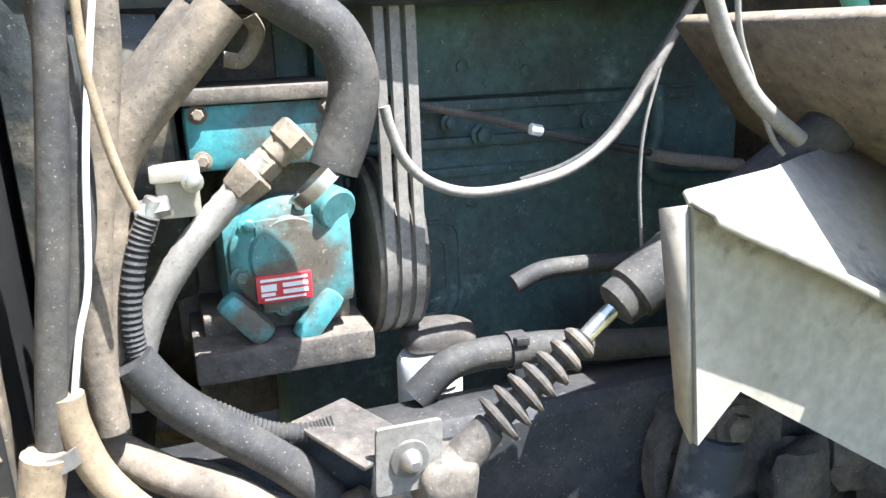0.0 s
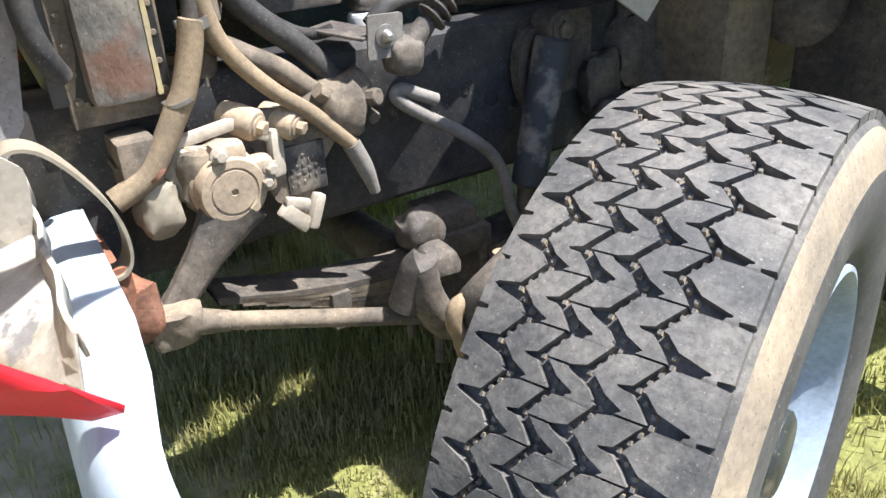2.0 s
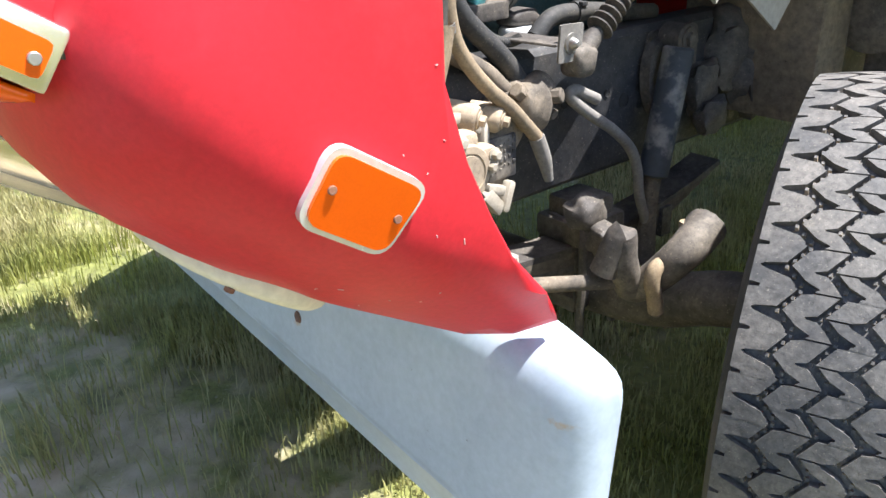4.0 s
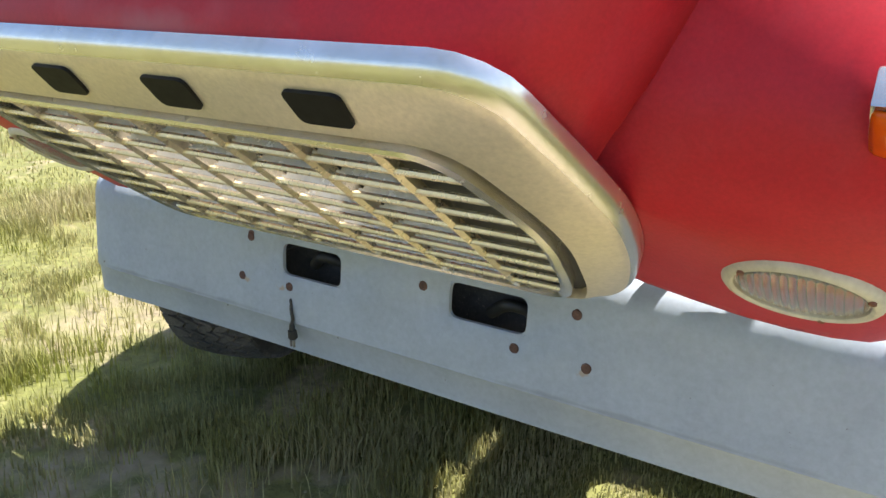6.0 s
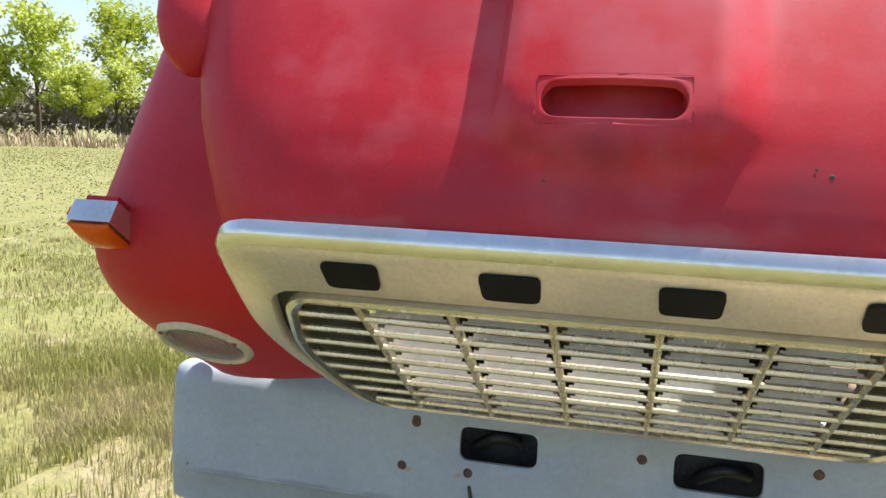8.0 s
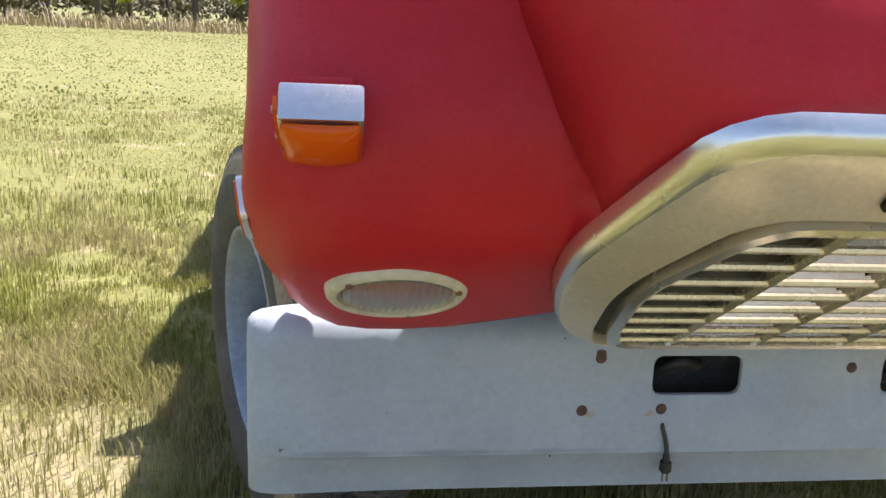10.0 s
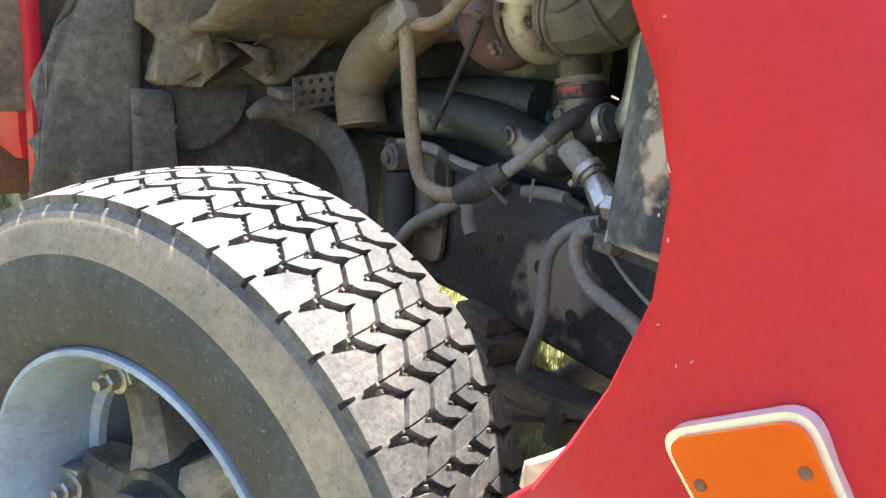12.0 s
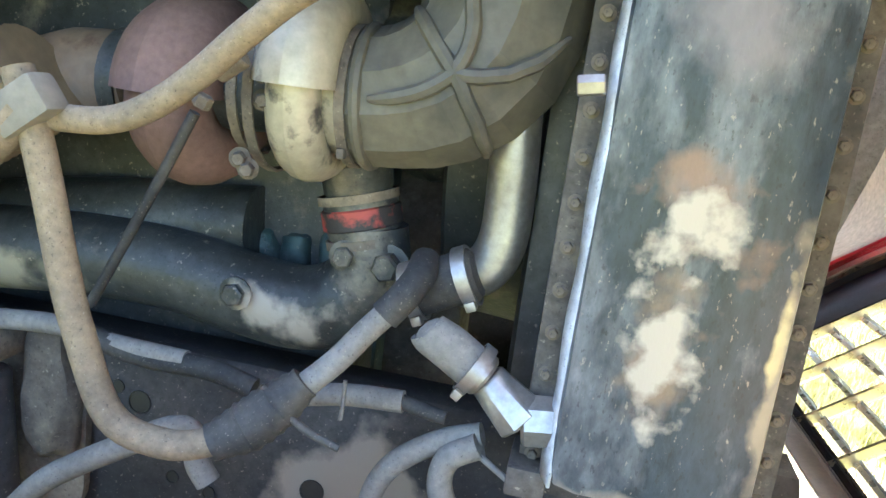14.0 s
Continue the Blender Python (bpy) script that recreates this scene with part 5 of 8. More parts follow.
def blob(bm, at, size, seg=14, rough=0.12, seed=0):
    """An uneven cast lump."""
    r = bmesh.ops.create_icosphere(bm, subdivisions=3, radius=1)
    for v in r["verts"]:
        k = 1 + rough * noise.noise(v.co * 1.7 + Vector((seed, seed * 2, 0)))
        q = Vector([math.copysign(abs(c) ** 0.7, c) for c in v.co])
        v.co = Vector(at) + Vector((q.x * size[0], q.y * size[1], q.z * size[2])) * k
    return r["verts"]


before = set(bpy.data.objects)
# block face: head, ledges, two ribbed covers, push rod gallery
bm = bmesh.new()
box(bm, (0.10, 0.66, 1.375), (0.175, 1.32, 1.60), 0.012)
part("cylinder_head", bm, ENGINE, engine, "flaking blue-green cylinder head")
for z0, z1, x in ((1.355, 1.372, 0.172), (1.30, 1.316, 0.165), (1.255, 1.27, 0.160)):
    bm = bmesh.new()
    box(bm, (0.12, 0.70, z0), (x, 1.30, z1), 0.004)
    part("ledge", bm, ENGINE, engine)
for y0, y1 in ((0.765, 0.885), (0.915, 1.035), (1.065, 1.18)):
    bm = bmesh.new()
    rounded_plate(bm, 0.139, y0, y1, 1.03, 1.195, 0.035, 0.008)
    part("side_cover", bm, ENGINE, engine, "oval engine side cover")
    bm = bmesh.new()
    for inset, th in ((0.008, 0.013), (0.03, 0.012)):
        o = rounded([(y0 + inset, 1.03 + inset), (y1 - inset, 1.03 + inset), (y1 - inset, 1.195 - inset), (y0 + inset, 1.195 - inset)], 0.03, 5)
        tube(bm, [Vector((0.139 + th, y, z)) for y, z in o + o[:1]], 0.004, 6, 1)
    part("cover_rib", bm, ENGINE, engine)
for y, z, x in ((0.91, 1.319, 0.172), (0.80, 1.325, 0.172), (1.1, 1.33, 0.172), (0.75, 1.24, 0.15), (0.90, 1.215, 0.145), (1.05, 1.215, 0.145)):
    bolt((x, y, z), (1, 0, 0), engine, 0.012, 0.010, ENGINE)
for p in [(0.170, 0.781, 1.431), (0.170, 0.878, 1.420), (0.170, 0.981, 1.410), (0.170, 0.810, 1.334), (0.170, 0.860, 1.339)]:
    bolt(p, (1, 0, 0), engine, 0.010, 0.008, ENGINE)

# air compressor
bm = bmesh.new()
box(bm, (0.14, 0.475, 1.085), (0.285, 0.635, 1.235), 0.035)
comp = part("air_compressor", bm, TEAL, truck, "teal air compressor with a red data plate, caked in dirt")
for v in comp.data.vertices:
    v.co += Vector((0.006 * noise.noise(v.co * 25), 0.006 * noise.noise(v.co * 25 + Vector((9, 0, 0))), 0))
bm = bmesh.new()
lathe(bm, [(0, 0.072), (0.010, 0.070), (0.016, 0.060), (0.018, 0.050), (0.024, 0.046), (0.026, 0.0)], (0.279, 0.557, 1.165), (1, 0, 0), 30)
part("end_cover", bm, TEAL, comp)
for k in range(6):
    a = k * math.pi / 3 + 0.3
    bolt((0.292, 0.557 + 0.062 * math.cos(a), 1.165 + 0.062 * math.sin(a)), (1, 0, 0), comp, 0.008, 0.008, TEAL)
bm = bmesh.new()
box(bm, (0.13, 0.455, 1.272), (0.30, 0.625, 1.345), 0.010)
part("compressor_head", bm, TEAL, comp, "teal compressor head")
bm = bmesh.new()
box(bm, (0.125, 0.450, 1.345), (0.31, 0.635, 1.362), 0.004)
part("head_cap", bm, GREASE, comp, "greasy cap of the compressor head")
bm = bmesh.new()
box(bm, (0.14, 0.49, 1.21), (0.27, 0.61, 1.275), 0.02)
part("compressor_neck", bm, GREASE, comp)
bm = bmesh.new()
box(bm, (0.25, 0.515, 1.100), (0.3035, 0.63, 1.215), 0.014)
part("casting", bm, TEAL, comp, "square teal casting face")
bm = bmesh.new()
cyl(bm, (0.27, 0.60, 1.225), (0.305, 0.615, 1.215), 0.022, 0.026)
part("casting_boss", bm, TEAL, comp)
for y, z in ((0.47, 1.285), (0.47, 1.335), (0.61, 1.285), (0.61, 1.335)):
    bolt((0.30, y, z), (1, 0, 0), comp, 0.007, 0.007, DUSTMETAL)
bm = bmesh.new()
box(bm, (0.12, 0.435, 1.030), (0.32, 0.645, 1.068), 0.006)
box(bm, (0.12, 0.45, 1.066), (0.26, 0.63, 1.092), 0.006)
part("mounting_bracket", bm, GREASE, comp, "greasy mounting bracket")
for (y, z), a in (((0.498, 1.098), 40), ((0.582, 1.090), -40)):
    bm = bmesh.new()
    M = Matrix.Translation((0.302, y, z)) @ Matrix.Rotation(radians(a), 4, "X")
    box(bm, (-0.02, -0.016, -0.036), (0.012, 0.016, 0.036), 0.013, M)
    part("lug", bm, TEAL, comp, "teal foot lug")
bm = bmesh.new()
box(bm, (0.296, 0.512, 1.116), (0.3085, 0.576, 1.148), 0.001, None)
part("data_plate", bm, surface("red_plate", (0.50, 0.03, 0.04), (0.4, 0.03, 0.04), rough=0.4, patch=20, bump=0.02), comp, "red metal data plate with pale lines")
bm = bmesh.new()
for k, (y0, y1, z0, z1) in enumerate(((0.517, 0.571, 1.1415, 1.1445), (0.517, 0.535, 1.130, 1.138), (0.542, 0.571, 1.133, 1.138), (0.542, 0.571, 1.125, 1.130), (0.517, 0.533, 1.124, 1.128), (0.520, 0.568, 1.119, 1.1215))):
    bm = bmesh.new()
    box(bm, (0.3083, y0, z0), (0.3092, y1, z1), 0)
    part("plate_line", bm, WHITE, comp)

# compressor pulley and belts
bm = bmesh.new()
prof = [(0, 0.03), (0, 0.115)]
for k in range(3):
    y = 0.004 + k * 0.019
    prof += [(y, 0.118), (y + 0.004, 0.118), (y + 0.008, 0.104), (y + 0.011, 0.104), (y + 0.015, 0.118)]
prof += [(0.064, 0.118), (0.066, 0.03)]
lathe(bm, prof, (0.175, 0.664, 1.135), (0, 1, 0), 40)
part("pulley", bm, GREASE, comp, "dusty grooved pulley")
for k in range(3):
    y = 0.664 + 0.0135 + k * 0.019
    bm = bmesh.new()
    pts = [Vector((0.292, y, 1.75)), Vector((0.292, y, 1.45)), Vector((0.292, y, 1.15))]
    pts += [Vector((0.175 + 0.117 * math.cos(a), y, 1.135 + 0.117 * math.sin(a))) for a in np.linspace(0, -math.pi, 16)]
    pts += [Vector((0.058, y, 1.3)), Vector((0.09, y, 1.75))]
    rows = []
    for i, p in enumerate(pts):
        t = (pts[min(i + 1, len(pts) - 1)] - pts[max(i - 1, 0)]).normalized()
        n = Vector((0, 1, 0)).cross(t)
        rows.append([p + Vector((0, -0.007, 0)) + n * 0.003, p + Vector((0, 0.007, 0)) + n * 0.003, p + Vector((0, 0.006, 0)) - n * 0.004, p + Vector((0, -0.006, 0)) - n * 0.004, p + Vector((0, -0.007, 0)) + n * 0.003])
    grid(bm, rows)
    bmesh.ops.recalc_face_normals(bm, faces=bm.faces)
    part("belt", bm, GREYHOSE, comp, "dusty grey drive belt")

# hoses and lines on this side
lines = part("engine_hose", (lambda b: (tube(b, [(0.400, 0.593, 1.280), (0.400, 0.609, 1.319), (0.400, 0.620, 1.369), (0.400, 0.603, 1.414), (0.400, 0.567, 1.441), (0.400, 0.527, 1.467)], 0.026, 14), b)[1])(bmesh.new()), HOSE, truck, "thick dark hose among many lines")
pipe("intake_hose", [(0.410, 0.500, 1.442), (0.410, 0.457, 1.394), (0.410, 0.417, 1.350), (0.410, 0.391, 1.316), (0.410, 0.375, 1.270), (0.410, 0.368, 1.205), (0.410, 0.349, 1.080), (0.410, 0.338, 0.956)], 0.023, DUSTMETAL, lines, "brown dust-caked coolant pipe")
pipe("intake_hose", [(0.385, 0.476, 1.439), (0.385, 0.443, 1.402), (0.385, 0.405, 1.357), (0.385, 0.382, 1.319), (0.385, 0.369, 1.277), (0.385, 0.354, 1.188)], 0.021, DUSTMETAL, lines, "brown dust-caked coolant pipe")
pipe("line", [(0.360, 0.528, 1.433), (0.360, 0.534, 1.416), (0.360, 0.518, 1.392), (0.360, 0.499, 1.393)], 0.008, DUSTMETAL, lines)
pipe("braided_hose", [(0.400, 0.526, 1.295), (0.400, 0.501, 1.272), (0.400, 0.453, 1.225), (0.400, 0.418, 1.181), (0.400, 0.396, 1.140), (0.400, 0.384, 1.105), (0.400, 0.371, 1.058)], 0.0145, GREYHOSE, lines, "braided steel hose", rings=0.0008, steps=10)
bm = bmesh.new()
a, b, c, d = [Vector(p) for p in [(0.400, 0.553, 1.315), (0.400, 0.532, 1.297), (0.400, 0.516, 1.284), (0.400, 0.492, 1.264)]]
cyl(bm, a + (a - b).normalized() * 0.012, a - (a - b).normalized() * 0.012, 0.021, seg=6)
cyl(bm, a, b, 0.016)
cyl(bm, b, c, 0.0165, seg=6)
cyl(bm, c, d, 0.022, 0.018, seg=6)
part("elbow_fitting", bm, DUSTMETAL, lines, "tan hex hose fitting")
pipe("conduit", [(0.430, 0.411, 1.257), (0.430, 0.398, 1.228), (0.430, 0.387, 1.186), (0.430, 0.383, 1.147), (0.430, 0.387, 1.117), (0.430, 0.401, 1.090), (0.430, 0.430, 1.065), (0.430, 0.458, 1.045), (0.430, 0.479, 1.030), (0.430, 0.507, 1.015), (0.430, 0.542, 1.008), (0.430, 0.566, 1.011)], 0.0092, HOSE, lines, "black corrugated conduit", steps=12, rings=0.0018)
pipe("return_hose", [(0.440, 0.380, 1.122), (0.440, 0.408, 1.078), (0.440, 0.446, 1.040), (0.440, 0.487, 1.005), (0.440, 0.525, 0.967), (0.440, 0.558, 0.924)], 0.021, HOSE, lines, "thick black hose")
pipe("return_hose", [(0.420, 0.345, 1.030), (0.440, 0.375, 1.014), (0.450, 0.404, 0.996), (0.450, 0.457, 0.964), (0.450, 0.502, 0.923), (0.450, 0.540, 0.896)], 0.019, DUSTMETAL, lines)
pipe("return_hose", [(0.430, 0.385, 1.000), (0.430, 0.429, 0.987), (0.430, 0.493, 0.943), (0.430, 0.551, 0.908)], 0.012, HOSE, lines)
pipe("oil_hose", [(0.490, 0.368, 1.50), (0.496, 0.354, 1.37), (0.500, 0.336, 1.246), (0.500, 0.322, 1.162), (0.500, 0.309, 1.073)], 0.013, HOSE, lines, "black wrapped hose")
pipe("oil_hose", [(0.515, 0.306, 1.080), (0.515, 0.294, 1.031), (0.515, 0.275, 0.978), (0.515, 0.259, 0.952), (0.515, 0.209, 0.874), (0.515, 0.173, 0.849), (0.515, 0.140, 0.834)], 0.0195, TANHOSE, lines, "tan dust-coated hose with clamps")
clamp("hose_clamp", (0.505, 0.311, 1.072), (0, 0.1, -1), 0.020, STEEL, lines, 0.016)
clamp("hose_clamp", (0.515, 0.266, 0.966), (0, 0.25, -1), 0.020, STEEL, lines, 0.006)
clamp("hose_clamp", (0.515, 0.207, 0.865), (0, 0.6, -0.8), 0.020, RUST, lines, 0.006)
pipe("oil_hose", [(0.500, 0.328, 1.124), (0.500, 0.330, 1.093), (0.500, 0.344, 1.043), (0.500, 0.376, 0.994), (0.500, 0.424, 0.943), (0.500, 0.481, 0.895), (0.500, 0.547, 0.827)], 0.0145, TANHOSE, lines, "tan dust-coated hose")
pipe("oil_hose", [(0.500, 0.547, 0.827), (0.500, 0.570, 0.775), (0.500, 0.586, 0.724)], [0.017, 0.016, 0.010], GREYHOSE, lines)
pipe("overflow_hose", [(0.540, 0.110, 1.34), (0.540, 0.098, 1.242), (0.540, 0.088, 1.159), (0.540, 0.088, 1.11), (0.535, 0.098, 1.068), (0.515, 0.115, 1.03)], 0.017, HOSE, lines, "black overflow hose beside the radiator")
pipe("coolant_tube", [(0.480, 0.354, 1.464), (0.480, 0.358, 1.422), (0.480, 0.361, 1.360), (0.480, 0.362, 1.313), (0.480, 0.356, 1.256), (0.480, 0.337, 1.188), (0.480, 0.322, 1.117)], 0.014, HOSE, lines, "dark rubber tube")
pipe("coolant_tube", [(0.450, 0.397, 1.466), (0.450, 0.393, 1.402), (0.450, 0.376, 1.308), (0.450, 0.360, 1.217), (0.450, 0.352, 1.131), (0.450, 0.354, 1.061)], 0.016, DUSTMETAL, lines)
pipe("coolant_tube", [(0.400, 0.383, 1.228), (0.400, 0.362, 1.133), (0.400, 0.341, 1.039), (0.400, 0.347, 0.961)], 0.017, HOSE, lines)
pipe("wire", [(0.500, 0.382, 1.454), (0.500, 0.382, 1.395), (0.500, 0.389, 1.341), (0.500, 0.397, 1.304), (0.500, 0.405, 1.278)], 0.0042, TANHOSE, lines, "thin yellow fuel line")
pipe("wire", [(0.500, 0.396, 1.454), (0.500, 0.382, 1.382), (0.500, 0.371, 1.316), (0.500, 0.359, 1.221), (0.500, 0.345, 1.173), (0.500, 0.331, 1.108)], 0.003, WHITE, lines, "white wire")
pipe("wire", [(0.480, 0.368, 1.456), (0.480, 0.359, 1.382), (0.480, 0.353, 1.314), (0.480, 0.347, 1.257)], 0.0025, WHITE, lines)
bm = bmesh.new()
v0, v1 = [(0.400, 0.419, 1.295), (0.400, 0.460, 1.246)]
box(bm, (0.36, v0[1], v1[2]), (0.405, v1[1], v0[2]), 0.006)
box(bm, (0.395, v0[1] - 0.004, v0[2] - 0.012), (0.415, v1[1] + 0.002, v0[2] + 0.006), 0.004)
part("valve_block", bm, SHIELD, lines, "small cream valve block")
bolt((0.415, v1[1] - 0.006, v0[2] - 0.012), (1, 0, 0), lines, 0.007, 0.006, STEEL)
bm = bmesh.new()
a, b = [Vector(p) for p in [(0.420, 0.419, 1.272), (0.420, 0.401, 1.234)]]
cyl(bm, a, b, 0.0095, 0.012)
cyl(bm, a - Vector((0, 0.02, 0.012)), a + Vector((0, 0.012, -0.008)), 0.010, seg=6)
part("line_fitting", bm, STEEL, lines, "pale pipe fitting")
clamp("hose_clamp", [(0.400, 0.576, 1.267)][0], (0.1, 0.5, -0.6), 0.027, STEEL, lines, 0.014, "worm-drive hose clamp")

# wiring loom sagging over the block
pipe("cable", [(0.320, 1.096, 1.458), (0.320, 1.045, 1.381), (0.320, 1.006, 1.320), (0.320, 0.962, 1.270), (0.320, 0.910, 1.239), (0.320, 0.847, 1.225), (0.320, 0.779, 1.222), (0.320, 0.729, 1.237), (0.320, 0.696, 1.265), (0.320, 0.679, 1.303), (0.320, 0.672, 1.332)], 0.0065, GREYHOSE, lines, "grey cable loom")
pipe("cable", [(0.315, 1.093, 1.459), (0.315, 1.042, 1.385), (0.315, 1.002, 1.324), (0.315, 0.959, 1.273), (0.315, 0.904, 1.244), (0.315, 0.842, 1.230)], 0.004, HOSE, lines)
pipe("cable", [(0.270, 0.665, 1.332), (0.270, 0.693, 1.335), (0.270, 0.743, 1.323), (0.270, 0.825, 1.302), (0.270, 0.887, 1.283), (0.270, 0.979, 1.259), (0.270, 1.059, 1.241)], 0.0055, HOSE, lines, "black cable")
pipe("cable", [(0.550, 0.927, 1.446), (0.550, 0.947, 1.400), (0.550, 0.977, 1.351), (0.550, 1.007, 1.321), (0.550, 1.049, 1.291)], 0.009, GREYHOSE, lines, "grey cable")
pipe("cable", [(0.550, 0.959, 1.446), (0.550, 0.966, 1.399), (0.550, 0.987, 1.350), (0.550, 1.012, 1.298), (0.550, 1.029, 1.277)], 0.003, GREYHOSE, lines)
pipe("cable", [(0.500, 1.129, 1.281), (0.500, 1.146, 1.305), (0.500, 1.192, 1.327), (0.500, 1.258, 1.339)], 0.007, GREYHOSE, lines)
pipe("cable", [(0.550, 1.093, 1.444), (0.550, 1.121, 1.399), (0.550, 1.153, 1.373), (0.550, 1.216, 1.337)], 0.012, surface("green_hose", (0.20, 0.50, 0.33), (0.15, 0.4, 0.26), rough=0.5, patch=10, bump=0.05), lines, "pale green hose")
pipe("wire", [(0.400, 0.981, 1.362), (0.400, 0.962, 1.293), (0.400, 0.958, 1.226), (0.400, 0.964, 1.145)], 0.0022, GREYHOSE, lines)
pipe("wire", [(0.450, 0.967, 1.095), (0.450, 0.997, 1.065), (0.450, 1.019, 1.036)], 0.0022, GREYHOSE, lines)
bm = bmesh.new()
cyl(bm, *[(0.280, 0.873, 1.288), (0.280, 0.889, 1.284)], 0.0075)
part("cable_tag", bm, WHITE, lines, "white tag on a cable")
pipe("linkage", [(0.200, 1.107, 1.226), (0.200, 1.157, 1.213), (0.200, 1.272, 1.194)], 0.010, GREYHOSE, lines, "grey throttle linkage")
pipe("linkage", [(0.150, 1.151, 1.321), (0.150, 1.154, 1.252), (0.150, 1.152, 1.182), (0.150, 1.293, 1.161)], 0.012, ENGINE, lines)
pipe("lower_hose", [(0.300, 0.839, 1.090), (0.300, 0.880, 1.104), (0.300, 0.947, 1.104), (0.300, 1.026, 1.100)], 0.013, HOSE, lines)
pipe("lower_hose", [(0.360, 0.680, 0.988), (0.360, 0.721, 1.021), (0.360, 0.765, 1.029), (0.360, 0.811, 1.027), (0.360, 0.866, 1.023), (0.360, 0.965, 1.008), (0.360, 1.085, 0.995)], 0.020, HOSE, lines, "black rubber hose")
clamp("hose_clamp", [(0.360, 0.812, 1.027)][0], (0, 1, 0), 0.021, HOSE, lines, 0.022)
pipe("lower_hose", [(0.370, 0.844, 0.943), (0.370, 0.926, 0.943), (0.370, 1.004, 0.940), (0.370, 1.085, 0.941)], 0.020, GREASE, lines)
pipe("lower_hose", [(0.380, 0.863, 0.972), (0.380, 0.920, 0.968), (0.380, 0.996, 0.960), (0.380, 1.077, 0.955)], 0.009, HOSE, lines, rings=0.001)

# oil filters
for q in ((0.270, 0.780, 0.968), (0.220, 0.996, 0.894)):
    bm = bmesh.new()
    lathe(bm, [(-0.07, 0.0), (-0.07, 0.040), (-0.06, 0.047), (0.05, 0.047), (0.058, 0.043), (0.06, 0.0)], q, (0, 0, 1), 28)
    f = part("oil_filter", bm, WHITE, engine, "white spin-on oil filter with dark lettering bars")
    bm = bmesh.new()
    q = Vector(q)
    for dz, w in ((0.02, 0.5), (0.01, 0.35), (-0.012, 0.55), (-0.022, 0.4), (-0.032, 0.5)):
        rows = [[q + Vector((0.0478 * math.cos(a), 0.0478 * math.sin(a), dz + h)) for a in np.linspace(-w, w, 8)] for h in (-0.002, 0.002)]
        grid(bm, rows)
    part("label_bars", bm, BLACK, engine)
bm = bmesh.new()
blob(bm, (0.25, 0.80, 1.045), (0.04, 0.055, 0.022), seed=3)
part("filter_head", bm, GREASE, engine)

# steering shaft
SH = [Vector(p) for p in [(0.500, 0.684, 0.979), (0.500, 0.720, 1.012), (0.500, 0.830, 1.092), (0.500, 0.847, 1.102), (0.500, 0.864, 1.120), (0.500, 0.961, 1.180), (0.500, 1.162, 1.304)]]
bm = bmesh.new()
cyl(bm, SH[0] - (SH[1] - SH[0]) * 0.5, SH[1], 0.024, 0.018)
blob(bm, SH[0] - (SH[1] - SH[0]) * 0.5, (0.032, 0.035, 0.035), seed=1)
steer = part("steering_shaft", bm, GREASE, truck, "steering shaft with a dusty spiral boot")
bm = bmesh.new()
n = 16
rows = [SH[1].lerp(SH[2], i / n) for i in range(n + 1)]
tube(bm, rows, 0.013, 16, 1)
d = (SH[2] - SH[1])
for i in range(7):
    p = SH[1] + d * (i + 0.5) / 7
    ring_r = 0.030 - 0.0016 * i
    rb = bmesh.new()
    lathe(rb, [(-0.006, 0.014), (-0.0015, ring_r), (0.002, ring_r), (0.007, 0.016)], p, d, 22, caps=False)
    bmesh.ops.recalc_face_normals(rb, faces=rb.faces)
    part("boot_rib", rb, GREASE, steer)
bmesh.ops.recalc_face_normals(bm, faces=bm.faces)
part("spiral_boot", bm, HOSE, steer, "pale ribbed rubber boot")
bm = bmesh.new()
cyl(bm, SH[2], SH[4], 0.0095)
part("shaft_rod", bm, CHROME, steer, "bright steel rod")
bm = bmesh.new()
dd = (SH[5] - SH[4]).normalized()
lathe(bm, [(0.0, 0.018), (0.004, 0.026), (0.022, 0.027), (0.026, 0.032), ((SH[5] - SH[4]).length, 0.032), ((SH[6] - SH[4]).length, 0.030)], SH[4], dd, 22)
part("upper_boot", bm, HOSE, steer, "black rubber upper boot")

# bracket with a square plate
brk = part("bracket", (lambda b: (beam(b, (0.40, 0.555, 1.015), (0.505, 0.61, 1.005), 0.075, 0.006), b)[1])(bmesh.new()), GREASE, truck, "cream steel bracket with a square bolted plate")
bm = bmesh.new()
plate(bm, rounded([(-0.035, -0.037), (0.035, -0.037), (0.035, 0.037), (-0.035, 0.037)], 0.005, 2), 0.005, axes((0.512, 0.624, 1.004), (-0.06, 1, -0.05), (0.03, 0, 1)))
part("square_plate", bm, GREYHOSE, brk, "cream square plate")
bm = bmesh.new()
lathe(bm, [(0, 0.021), (0.003, 0.020), (0.004, 0.012), (0.014, 0.009), (0.018, 0.005)], (0.517, 0.624, 1.004), (1, 0.06, 0), 20)
part("plate_stud", bm, STEEL, brk)

# steering gear
TANDUST = surface("tan_dust", (0.40, 0.31, 0.205), (0.27, 0.21, 0.145), rough=0.85, patch=14, grain=110, bump=0.25, mix=0.8, spread=0.1)
PALECAST = surface("pale_casting", (0.44, 0.385, 0.30), (0.28, 0.235, 0.17), rough=0.75, patch=13, grain=90, bump=0.3, mix=0.8,
                   third=(0.16, 0.13, 0.10), third_scale=18, third_low=0.60, third_high=0.68)
bm = bmesh.new()
